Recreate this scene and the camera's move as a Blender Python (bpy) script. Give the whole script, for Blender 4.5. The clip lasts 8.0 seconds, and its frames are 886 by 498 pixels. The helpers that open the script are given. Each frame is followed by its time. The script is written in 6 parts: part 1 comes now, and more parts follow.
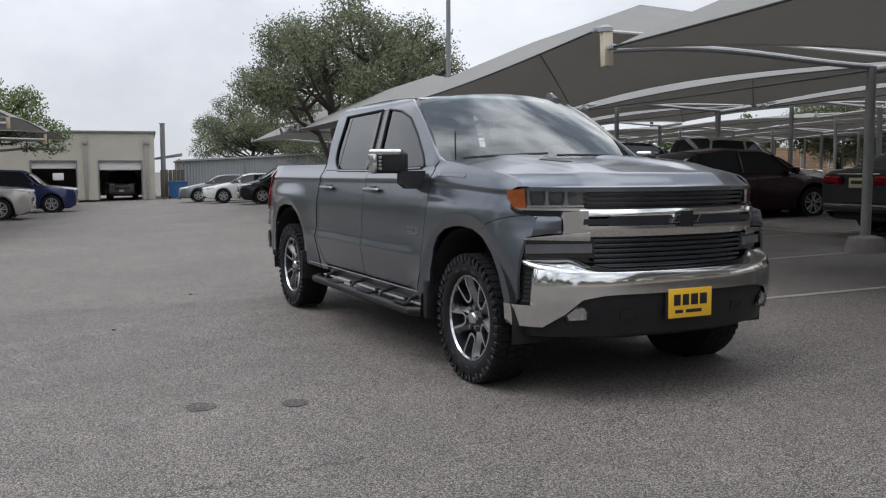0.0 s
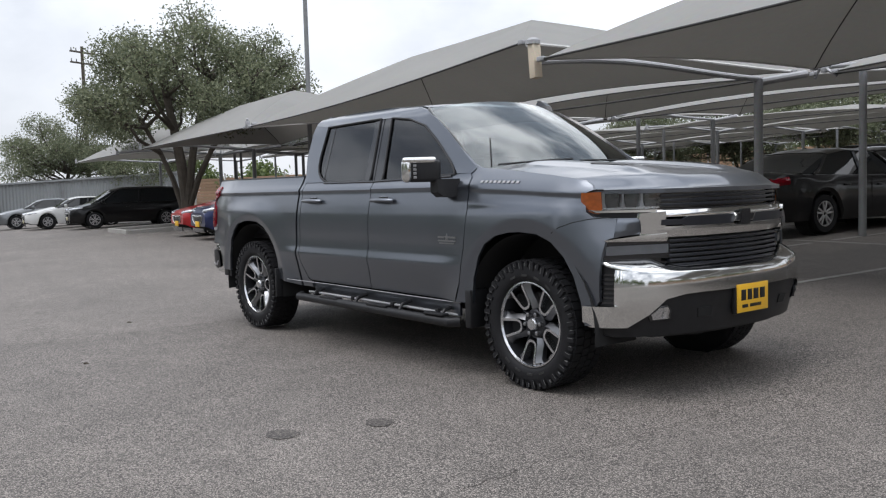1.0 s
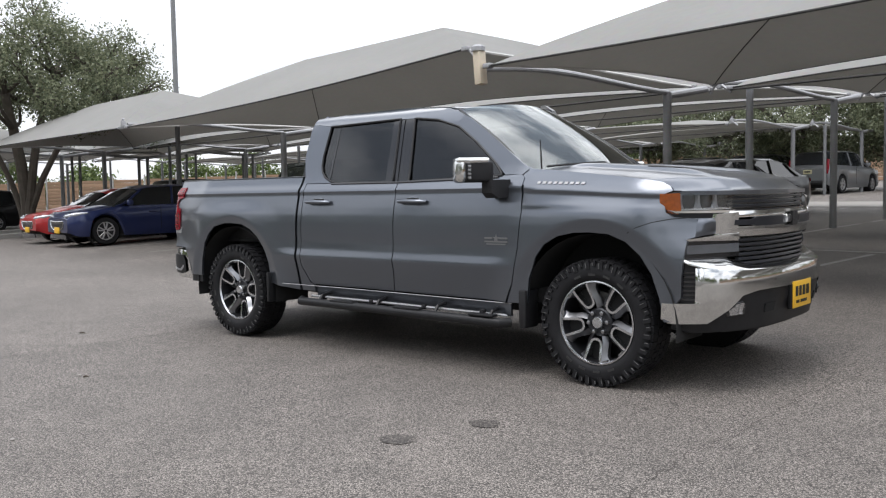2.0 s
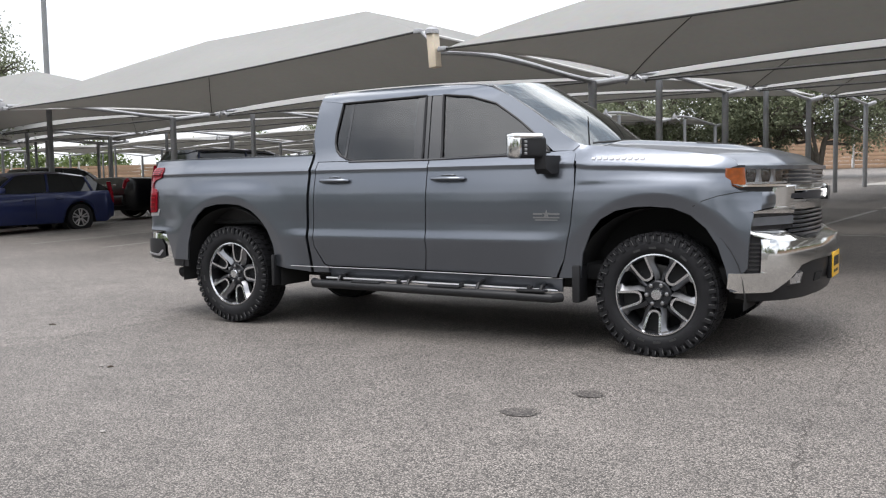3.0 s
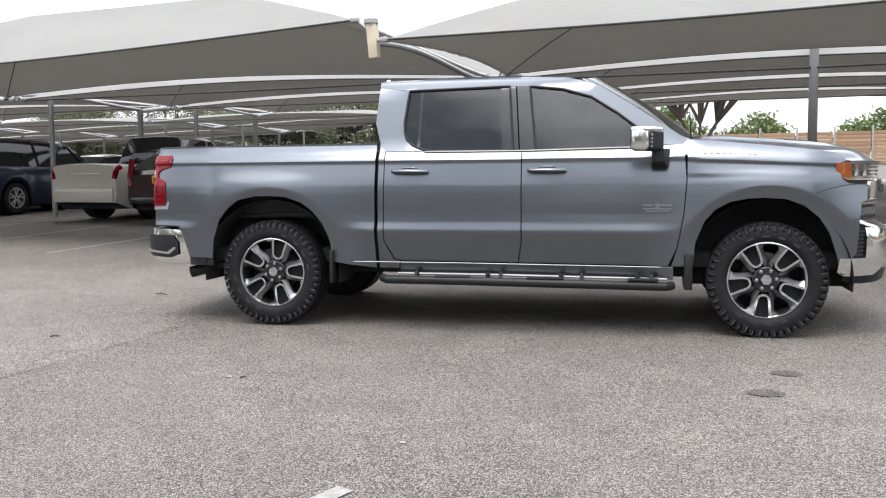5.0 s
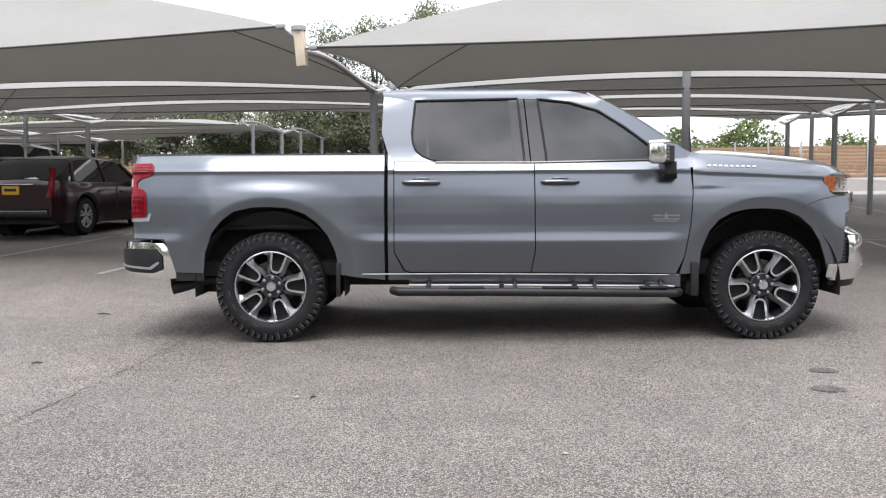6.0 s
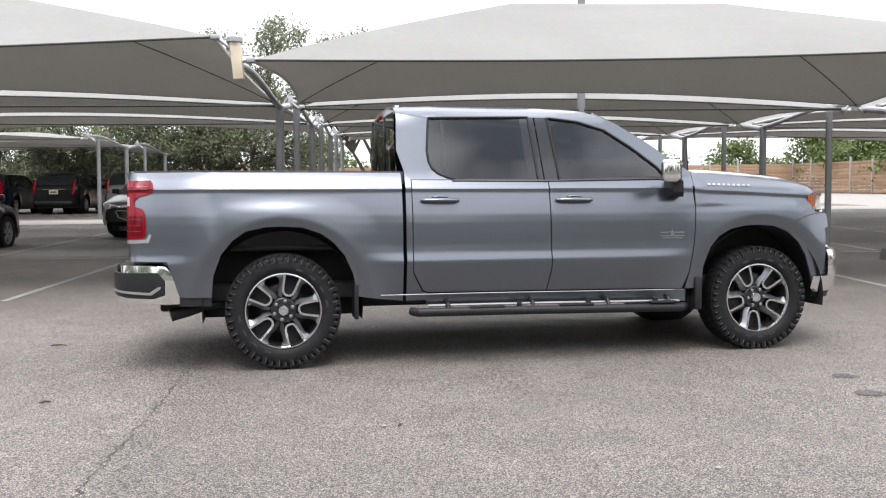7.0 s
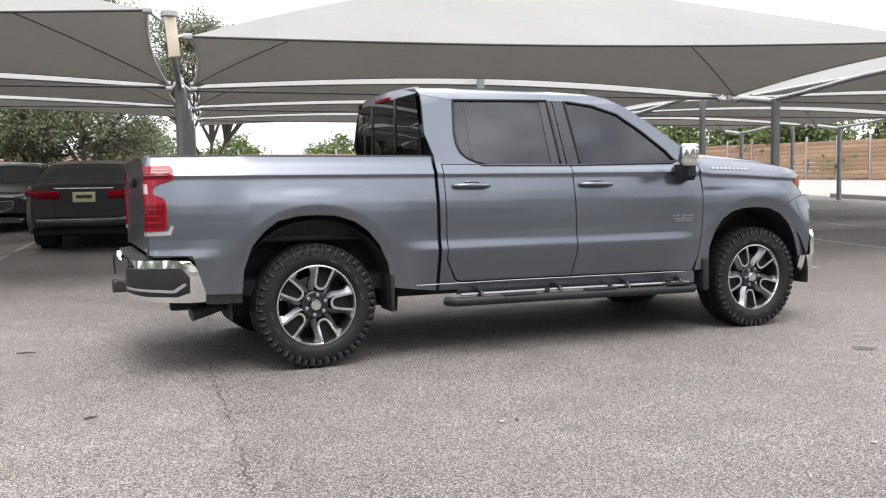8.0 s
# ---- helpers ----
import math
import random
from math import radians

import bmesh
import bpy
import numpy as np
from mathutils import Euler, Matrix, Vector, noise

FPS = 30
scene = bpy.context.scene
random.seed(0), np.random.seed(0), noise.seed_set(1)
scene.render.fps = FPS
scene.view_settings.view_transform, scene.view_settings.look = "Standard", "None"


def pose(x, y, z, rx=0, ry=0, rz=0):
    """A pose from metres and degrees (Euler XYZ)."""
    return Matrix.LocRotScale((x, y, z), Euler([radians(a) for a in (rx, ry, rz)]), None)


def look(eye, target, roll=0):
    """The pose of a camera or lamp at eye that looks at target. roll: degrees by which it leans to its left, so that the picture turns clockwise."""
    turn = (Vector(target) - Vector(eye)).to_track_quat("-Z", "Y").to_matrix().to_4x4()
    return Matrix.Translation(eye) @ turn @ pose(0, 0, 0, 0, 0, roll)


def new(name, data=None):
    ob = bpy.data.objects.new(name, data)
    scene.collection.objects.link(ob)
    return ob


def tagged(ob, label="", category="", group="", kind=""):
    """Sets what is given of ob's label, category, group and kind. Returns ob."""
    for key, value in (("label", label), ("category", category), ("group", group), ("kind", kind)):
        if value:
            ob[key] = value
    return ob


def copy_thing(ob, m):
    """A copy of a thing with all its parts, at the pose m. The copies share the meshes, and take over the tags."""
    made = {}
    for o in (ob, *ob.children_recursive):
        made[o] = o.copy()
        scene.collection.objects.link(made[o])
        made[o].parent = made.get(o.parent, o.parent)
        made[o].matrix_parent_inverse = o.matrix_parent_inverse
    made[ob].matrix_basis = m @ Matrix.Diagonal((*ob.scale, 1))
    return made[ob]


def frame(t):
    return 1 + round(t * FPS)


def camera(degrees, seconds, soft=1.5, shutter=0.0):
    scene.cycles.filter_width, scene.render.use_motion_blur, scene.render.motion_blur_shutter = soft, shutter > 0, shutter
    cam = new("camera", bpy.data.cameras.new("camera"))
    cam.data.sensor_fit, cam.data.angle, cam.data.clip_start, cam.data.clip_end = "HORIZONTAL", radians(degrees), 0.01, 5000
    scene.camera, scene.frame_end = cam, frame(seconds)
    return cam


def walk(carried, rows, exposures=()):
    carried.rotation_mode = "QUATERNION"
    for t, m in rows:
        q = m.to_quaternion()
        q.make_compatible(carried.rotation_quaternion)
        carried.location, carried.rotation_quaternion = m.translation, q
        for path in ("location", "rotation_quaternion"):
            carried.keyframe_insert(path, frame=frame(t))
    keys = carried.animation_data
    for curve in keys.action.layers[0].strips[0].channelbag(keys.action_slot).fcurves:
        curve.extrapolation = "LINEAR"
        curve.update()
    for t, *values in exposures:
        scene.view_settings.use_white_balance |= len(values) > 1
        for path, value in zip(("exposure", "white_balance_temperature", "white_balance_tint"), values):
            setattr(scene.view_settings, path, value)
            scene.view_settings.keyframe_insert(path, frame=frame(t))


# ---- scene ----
cam = camera(52.3, 8.0, soft=1.2)
PATH = [
    (0, (8.752, -3.644, 1.367), (6.971, -2.751, 1.195), -0.2),
    (0.5, (8.319, -4.27, 1.333), (6.627, -3.216, 1.171), -0.7),
    (1, (7.843, -4.867, 1.324), (6.278, -3.63, 1.184), -1.6),
    (1.5, (7.308, -5.417, 1.293), (5.848, -4.057, 1.155), -1.6),
    (1.7, (7.081, -5.643, 1.305), (5.689, -4.214, 1.172), -1.3),
    (2.8, (5.781, -6.627, 1.258), (4.714, -4.942, 1.111), -1.0),
    (3, (5.532, -6.749, 1.214), (4.522, -5.029, 1.062), -1.0),
    (3.5, (4.886, -7.076, 1.231), (4.011, -5.285, 1.07), -1.3),
    (4, (4.252, -7.355, 1.235), (3.579, -5.48, 1.059), -1.0),
    (4.5, (3.561, -7.516, 1.217), (3.007, -5.602, 1.04), -0.6),
    (5.8, (1.674, -7.758, 1.184), (1.563, -5.766, 1.043), -0.3),
    (6, (1.309, -7.761, 1.187), (1.309, -5.766, 1.05), -0.2),
    (6.5, (0.588, -7.66, 1.179), (0.797, -5.675, 1.059), -0.3),
    (7, (-0.155, -7.513, 1.199), (0.241, -5.555, 1.099), -0.3),
    (7.5, (-0.87, -7.184, 1.189), (-0.287, -5.275, 1.071), -0.4),
    (8, (-1.584, -6.824, 1.201), (-0.8, -4.989, 1.069), -0.8),
]
EXPOSURES = [(0.0, -0.32, 6330, 11), (1.0, -0.12, 6330, 11), (1.5, 0.0, 6390, 11), (3.0, 0.37, 6470, 11), (3.5, 0.50, 6470, 11), (4.5, 0.62, 6500, 11), (6.5, 0.66, 6540, 12), (8.0, 0.80, 6580, 12)]
walk(cam, [(t, look(eye, target, roll)) for t, eye, target, roll in PATH], EXPOSURES)

# ---- world, sun, exposure ----
world = bpy.data.worlds.new("overcast_sky")
scene.world = world
world.use_nodes = True
wn, wl = world.node_tree.nodes, world.node_tree.links
wn.clear()
w_out, w_bg = wn.new("ShaderNodeOutputWorld"), wn.new("ShaderNodeBackground")
w_sky, w_mix, w_scale = wn.new("ShaderNodeTexSky"), wn.new("ShaderNodeMix"), wn.new("ShaderNodeMix")
w_noise, w_ramp, w_co, w_map = wn.new("ShaderNodeTexNoise"), wn.new("ShaderNodeValToRGB"), wn.new("ShaderNodeTexCoord"), wn.new("ShaderNodeMapping")
w_sky.sky_type, w_sky.sun_disc = "NISHITA", False
w_sky.sun_elevation, w_sky.sun_rotation = radians(58), radians(200)
w_map.inputs["Scale"].default_value = (1.0, 1.0, 1.7)
w_noise.inputs["Scale"].default_value, w_noise.inputs["Detail"].default_value = 3.2, 8.0
w_noise.inputs["Roughness"].default_value = 0.55
w_ramp.color_ramp.elements[0].position, w_ramp.color_ramp.elements[1].position = 0.38, 0.62
w_ramp.color_ramp.elements[0].color = (3.6, 4.0, 4.6, 1)
w_ramp.color_ramp.elements[1].color = (16.4, 16.5, 16.6, 1)
w_mix.data_type = "RGBA"
w_mix.inputs["Factor"].default_value = 0.9
wl.new(w_co.outputs["Generated"], w_map.inputs["Vector"])
wl.new(w_map.outputs["Vector"], w_noise.inputs["Vector"])
wl.new(w_noise.outputs["Fac"], w_ramp.inputs["Fac"])
w_haze, w_low = wn.new("ShaderNodeMix"), wn.new("ShaderNodeMapRange")
w_haze.data_type = "RGBA"
w_haze.inputs["A"].default_value = (10.4, 10.7, 11.2, 1)
w_low.interpolation_type = "SMOOTHSTEP"
w_low.inputs["From Min"].default_value, w_low.inputs["From Max"].default_value = 0.14, 0.40
w_low.inputs["To Min"].default_value, w_low.inputs["To Max"].default_value = 0.2, 1.0
wl.new(w_low.outputs["Result"], w_haze.inputs["Factor"])
wl.new(w_ramp.outputs["Color"], w_haze.inputs["B"])
wl.new(w_sky.outputs["Color"], w_mix.inputs["A"])
wl.new(w_haze.outputs["Result"], w_mix.inputs["B"])
# an overcast sky is brightest overhead
w_sep, w_mr = wn.new("ShaderNodeSeparateXYZ"), wn.new("ShaderNodeMapRange")
w_mr.inputs["From Min"].default_value, w_mr.inputs["From Max"].default_value = 0.0, 1.0
w_mr.inputs["To Min"].default_value, w_mr.inputs["To Max"].default_value = 0.88, 2.15
w_scale.data_type, w_scale.blend_type = "RGBA", "MULTIPLY"
w_scale.inputs["Factor"].default_value = 1.0
wl.new(w_co.outputs["Generated"], w_sep.inputs["Vector"])
wl.new(w_sep.outputs["Z"], w_mr.inputs["Value"])
wl.new(w_sep.outputs["Z"], w_low.inputs["Value"])
wl.new(w_mix.outputs["Result"], w_scale.inputs["A"])
wl.new(w_mr.outputs["Result"], w_scale.inputs["B"])
wl.new(w_scale.outputs["Result"], w_bg.inputs["Color"])
wl.new(w_bg.outputs["Background"], w_out.inputs["Surface"])
w_bg.inputs["Strength"].default_value = 0.1
sun = new("sun", bpy.data.lights.new("sun", "SUN"))
sun.data.energy, sun.data.angle, sun.data.color = 1.5, radians(30), (1.0, 0.97, 0.94)
sun.matrix_basis = look((0, 0, 30), (3, 15, 0))

# ---- materials ----


def material(name, colour, rough=0.5, metal=0.0, vary=0.0, scale=4.0, bump=0.0, bump_scale=60.0, second=None, coat=0.0, spec=0.5, emit=None, random_vary=0.0):
    """A procedural material: base colour varied at two scales, with fine relief."""
    m = bpy.data.materials.new(name)
    m.use_nodes = True
    n, l = m.node_tree.nodes, m.node_tree.links
    b = n["Principled BSDF"]
    b.inputs["Base Color"].default_value = (*colour, 1)
    b.inputs["Roughness"].default_value, b.inputs["Metallic"].default_value = rough, metal
    b.inputs["Coat Weight"].default_value, b.inputs["Coat Roughness"].default_value = coat, 0.03
    b.inputs["Specular IOR Level"].default_value = spec
    co = n.new("ShaderNodeTexCoord")
    if vary:
        big, small, mix1, mix2 = n.new("ShaderNodeTexNoise"), n.new("ShaderNodeTexNoise"), n.new("ShaderNodeMix"), n.new("ShaderNodeMix")
        big.inputs["Scale"].default_value, big.inputs["Detail"].default_value = scale, 6
        small.inputs["Scale"].default_value, small.inputs["Detail"].default_value = scale * 14, 4
        mix1.data_type = mix2.data_type = "RGBA"
        lo = tuple(c * (1 - vary) for c in colour)
        hi = second or tuple(min(1, c * (1 + vary)) for c in colour)
        mix1.inputs["A"].default_value, mix1.inputs["B"].default_value = (*lo, 1), (*hi, 1)
        mix2.blend_type = "OVERLAY"
        mix2.inputs["Factor"].default_value = min(1, vary)
        l.new(co.outputs["Object"], big.inputs["Vector"])
        l.new(co.outputs["Object"], small.inputs["Vector"])
        l.new(big.outputs["Fac"], mix1.inputs["Factor"])
        l.new(mix1.outputs["Result"], mix2.inputs["A"])
        l.new(small.outputs["Color"], mix2.inputs["B"])
        last = mix2.outputs["Result"]
        if random_vary:
            info, hsv, mr = n.new("ShaderNodeObjectInfo"), n.new("ShaderNodeHueSaturation"), n.new("ShaderNodeMapRange")
            mr.inputs["To Min"].default_value, mr.inputs["To Max"].default_value = 1 - random_vary, 1 + random_vary
            l.new(info.outputs["Random"], mr.inputs["Value"])
            l.new(mr.outputs["Result"], hsv.inputs["Value"])
            l.new(last, hsv.inputs["Color"])
            last = hsv.outputs["Color"]
        l.new(last, b.inputs["Base Color"])
    if bump:
        t, bp = n.new("ShaderNodeTexNoise"), n.new("ShaderNodeBump")
        t.inputs["Scale"].default_value, t.inputs["Detail"].default_value = bump_scale, 5
        bp.inputs["Strength"].default_value, bp.inputs["Distance"].default_value = bump, 0.02
        l.new(co.outputs["Object"], t.inputs["Vector"])
        l.new(t.outputs["Fac"], bp.inputs["Height"])
        l.new(bp.outputs["Normal"], b.inputs["Normal"])
    if emit:
        b.inputs["Emission Color"].default_value, b.inputs["Emission Strength"].default_value = (*emit[:3], 1), emit[3]
    return m


def tinted_glass(name, tint, rough=0.0):
    m = material(name, tint, rough)
    b = m.node_tree.nodes["Principled BSDF"]
    b.inputs["Transmission Weight"].default_value, b.inputs["IOR"].default_value = 1.0, 1.5
    return m


def paint(name, colour, flake=0.5):
    """Car paint: metallic base under a clear coat, with a fine flake grain."""
    m = material(name, colour, 0.38, flake, 0.0, coat=0.7)
    n, l = m.node_tree.nodes, m.node_tree.links
    b, co, v, mr = n["Principled BSDF"], n.new("ShaderNodeTexCoord"), n.new("ShaderNodeTexNoise"), n.new("ShaderNodeMapRange")
    v.inputs["Scale"].default_value, v.inputs["Detail"].default_value = 900, 2
    mr.inputs["To Min"].default_value, mr.inputs["To Max"].default_value = 0.25, 0.34
    b.inputs["Coat Roughness"].default_value = 0.10
    l.new(co.outputs["Object"], v.inputs["Vector"])
    l.new(v.outputs["Fac"], mr.inputs["Value"])
    l.new(mr.outputs["Result"], b.inputs["Roughness"])
    return m


M_PAINT = paint("satin_steel_paint", (0.135, 0.148, 0.172), 0.88)
M_CHROME = material("chrome", (0.74, 0.74, 0.73), 0.10, 1.0)
M_BLACKP = material("black_plastic", (0.015, 0.015, 0.0165), 0.45, 0, 0.3, 20, spec=0.3)
M_GLOSSB = material("gloss_black", (0.014, 0.014, 0.016), 0.12, coat=0.5)
M_RUBBER = material("tyre_rubber", (0.012, 0.012, 0.0135), 0.62, 0, 0.35, 12, 0.15, 90, spec=0.22)
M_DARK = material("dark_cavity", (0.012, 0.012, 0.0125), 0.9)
M_GLASS = tinted_glass("tinted_glass", (0.028, 0.038, 0.048))
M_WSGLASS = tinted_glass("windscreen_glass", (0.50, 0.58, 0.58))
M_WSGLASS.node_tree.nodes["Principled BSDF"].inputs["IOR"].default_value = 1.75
M_GLASS.node_tree.nodes["Principled BSDF"].inputs["IOR"].default_value = 1.65
M_LENS = tinted_glass("clear_lens", (0.92, 0.94, 0.96), 0.05)
M_AMBER = material("amber_lens", (0.24, 0.055, 0.006), 0.12, 0, 0.5, 45, coat=1.0)
M_REDLENS = material("red_lens", (0.19, 0.001, 0.009), 0.12, coat=0.15, spec=0.25)
M_ALLOY = material("machined_alloy", (0.62, 0.63, 0.65), 0.22, 1.0)
M_ALLOYD = material("dark_alloy_pocket", (0.035, 0.036, 0.040), 0.38, 0.6)
M_STEEL = material("galvanised_steel", (0.36, 0.36, 0.37), 0.45, 0.55, 0.18, 5, 0.05, 40)
M_POST = material("painted_post", (0.20, 0.205, 0.21), 0.5, 0.2, 0.25, 3, 0.06, 40)
M_TANBOX = material("aged_cream_enamel", (0.55, 0.47, 0.36), 0.55, 0, 0.25, 6)
M_CONC = material("concrete", (0.32, 0.31, 0.29), 0.9, 0, 0.25, 3, 0.3, 60)
M_FOOTING = material("weathered_footing", (0.17, 0.16, 0.15), 0.95, 0, 0.3, 5, 0.4, 50)
M_BARK = material("bark", (0.085, 0.072, 0.058), 0.95, 0, 0.4, 6, 0.6, 25)
M_STUCCO = material("cream_stucco", (0.48, 0.455, 0.38), 0.9, 0, 0.14, 0.8, 0.25, 50)
M_METALW = material("grey_metal_siding", (0.30, 0.315, 0.32), 0.5, 0.3, 0.12, 1.2)
M_WOOD = material("cedar_fence", (0.30, 0.195, 0.125), 0.85, 0, 0.2, 2.0, 0.3, 20, random_vary=0.16)
M_WHITEL = material("worn_white_paint", (0.30, 0.295, 0.275), 0.8, 0, 0.45, 14, 0.5, 160)
M_YELLOW = material("yellow_plate", (0.80, 0.46, 0.03), 0.35, 0, 0.06, 8)
M_INK = material("black_print", (0.012, 0.012, 0.012), 0.5)
M_WHITE = material("white_enamel", (0.75, 0.75, 0.74), 0.4)
M_SEAT = material("dark_cloth", (0.03, 0.03, 0.032), 0.9, 0, 0.3, 30)


def fabric_material():
    m = material("shade_cloth", (0.345, 0.342, 0.330), 0.85, 0, 0.16, 0.7, 0.35, 5)
    n, l = m.node_tree.nodes, m.node_tree.links
    b, out, tr, mix = n["Principled BSDF"], n["Material Output"], n.new("ShaderNodeBsdfTranslucent"), n.new("ShaderNodeMixShader")
    tr.inputs["Color"].default_value = (0.48, 0.465, 0.435, 1)
    mix.inputs["Fac"].default_value = 0.385
    l.new(b.outputs["BSDF"], mix.inputs[1])
    l.new(tr.outputs["BSDF"], mix.inputs[2])
    l.new(mix.outputs["Shader"], out.inputs["Surface"])
    return m


M_FABRIC = fabric_material()


def leaf_material(name, c1, c2):
    m = material(name, c1, 0.6, 0, 0.0)
    n, l = m.node_tree.nodes, m.node_tree.links
    b, geo, ramp, out = n["Principled BSDF"], n.new("ShaderNodeNewGeometry"), n.new("ShaderNodeValToRGB"), n["Material Output"]
    ramp.color_ramp.elements[0].color, ramp.color_ramp.elements[1].color = (*c1, 1), (*c2, 1)
    tr, mix = n.new("ShaderNodeBsdfTranslucent"), n.new("ShaderNodeMixShader")
    mix.inputs["Fac"].default_value = 0.36
    l.new(geo.outputs["Random Per Island"], ramp.inputs["Fac"])
    l.new(ramp.outputs["Color"], b.inputs["Base Color"])
    l.new(ramp.outputs["Color"], tr.inputs["Color"])
    l.new(b.outputs["BSDF"], mix.inputs[1])
    l.new(tr.outputs["BSDF"], mix.inputs[2])
    l.new(mix.outputs["Shader"], out.inputs["Surface"])
    return m


M_LEAF = leaf_material("oak_leaves", (0.085, 0.105, 0.060), (0.25, 0.27, 0.165))
M_LEAF2 = leaf_material("shrub_leaves", (0.06, 0.095, 0.03), (0.20, 0.25, 0.09))


def ground_material(name, dark, pale, scale=128):
    """Worn asphalt: exposed aggregate, broad stains and a few darker patches."""
    m = bpy.data.materials.new(name)
    m.use_nodes = True
    n, l = m.node_tree.nodes, m.node_tree.links
    b, co = n["Principled BSDF"], n.new("ShaderNodeTexCoord")
    b.inputs["Roughness"].default_value, b.inputs["Specular IOR Level"].default_value = 0.72, 0.5
    vor, fine, broad, mid = n.new("ShaderNodeTexVoronoi"), n.new("ShaderNodeTexNoise"), n.new("ShaderNodeTexNoise"), n.new("ShaderNodeTexNoise")
    vor.inputs["Scale"].default_value = scale
    fine.inputs["Scale"].default_value, fine.inputs["Detail"].default_value = 60, 5
    broad.inputs["Scale"].default_value, broad.inputs["Detail"].default_value = 0.35, 7
    mid.inputs["Scale"].default_value, mid.inputs["Detail"].default_value = 3.0, 8
    for t in (vor, fine, broad, mid):
        l.new(co.outputs["Object"], t.inputs["Vector"])
    # pale stones of uneven brightness, set in dark binder
    sep, tone, pit, tint, stone = n.new("ShaderNodeSeparateColor"), n.new("ShaderNodeValToRGB"), n.new("ShaderNodeMapRange"), n.new("ShaderNodeMath"), n.new("ShaderNodeMix")
    l.new(vor.outputs["Color"], sep.inputs["Color"])
    tone.color_ramp.elements[0].color, tone.color_ramp.elements[1].color = (*dark, 1), (*pale, 1)
    l.new(sep.outputs["Red"], tone.inputs["Fac"])
    pit.interpolation_type = "SMOOTHSTEP"
    pit.inputs["From Min"].default_value, pit.inputs["From Max"].default_value = 0.36, 0.58
    l.new(vor.outputs["Distance"], pit.inputs["Value"])
    tint.operation = "MULTIPLY"
    wear = n.new("ShaderNodeMapRange")
    wear.inputs["From Min"].default_value, wear.inputs["From Max"].default_value = 0.35, 0.65
    wear.inputs["To Min"].default_value, wear.inputs["To Max"].default_value = 1.0, 0.55
    l.new(fine.outputs["Fac"], wear.inputs["Value"])
    l.new(pit.outputs["Result"], tint.inputs[0])
    l.new(wear.outputs["Result"], tint.inputs[1])
    stone.data_type = "RGBA"
    stone.inputs["B"].default_value = (0.022, 0.019, 0.017, 1)
    l.new(tint.outputs["Value"], stone.inputs["Factor"])
    l.new(tone.outputs["Color"], stone.inputs["A"])
    # the older, paler pour beyond the long crack
    pos, older, lane = n.new("ShaderNodeSeparateXYZ"), n.new("ShaderNodeMapRange"), n.new("ShaderNodeMix")
    l.new(co.outputs["Object"], pos.inputs["Vector"])
    l.new(pos.outputs["X"], older.inputs["Value"])
    older.inputs["From Min"].default_value, older.inputs["From Max"].default_value = -0.86, -0.80
    older.inputs["To Min"].default_value, older.inputs["To Max"].default_value = 1.12, 1.0
    lane.data_type, lane.blend_type = "RGBA", "MULTIPLY"
    lane.inputs["Factor"].default_value = 1
    l.new(stone.outputs["Result"], lane.inputs["A"])
    l.new(older.outputs["Result"], lane.inputs["B"])
    last = lane.outputs["Result"]
    for tex, lo, hi, a, c in ((broad, 0.3, 0.7, 0.82, 1.12), (mid, 0.25, 0.75, 0.85, 1.1)):
        mr, mul = n.new("ShaderNodeMapRange"), n.new("ShaderNodeMix")
        mr.inputs["From Min"].default_value, mr.inputs["From Max"].default_value = lo, hi
        mr.inputs["To Min"].default_value, mr.inputs["To Max"].default_value = a, c
        mul.data_type, mul.blend_type = "RGBA", "MULTIPLY"
        mul.inputs["Factor"].default_value = 1
        l.new(tex.outputs["Fac"], mr.inputs["Value"])
        l.new(last, mul.inputs["A"])
        l.new(mr.outputs["Result"], mul.inputs["B"])
        last = mul.outputs["Result"]
    l.new(last, b.inputs["Base Color"])
    bp = n.new("ShaderNodeBump")
    bp.invert = True
    bp.inputs["Strength"].default_value, bp.inputs["Distance"].default_value = 0.5, 0.006
    l.new(vor.outputs["Distance"], bp.inputs["Height"])
    l.new(bp.outputs["Normal"], b.inputs["Normal"])
    return m


M_GROUND = ground_material("aggregate_asphalt", (0.085, 0.076, 0.067), (0.385, 0.345, 0.313))
M_CORE = ground_material("tarred_core_asphalt", (0.035, 0.031, 0.028), (0.20, 0.178, 0.16), 95)

# ---- mesh helpers ----


def smooth_mesh(me, angle=35):
    me.shade_smooth()
    me.set_sharp_from_angle(angle=radians(angle))


def part(name, bm, mat, parent=None, label="", angle=35):
    """Links a bmesh as one mesh object under a thing or a part."""
    me = bpy.data.meshes.new(name)
    bmesh.ops.recalc_face_normals(bm, faces=bm.faces[:])
    if len(bm.faces) < 4000 and bm.calc_volume(signed=True) < 0 and not any(e.is_boundary for e in bm.edges):
        bmesh.ops.reverse_faces(bm, faces=bm.faces[:])
    bm.to_mesh(me)
    bm.free()
    me.materials.append(mat)
    smooth_mesh(me, angle)
    ob = new(name, me)
    if parent:
        ob.parent = parent
    if label:
        ob["label"] = label
    return ob


def thing(name, m, label, category, group="", kind=""):
    ob = new(name)
    ob.matrix_basis = m
    ob.empty_display_size = 0.2
    return tagged(ob, label, category, group, kind)


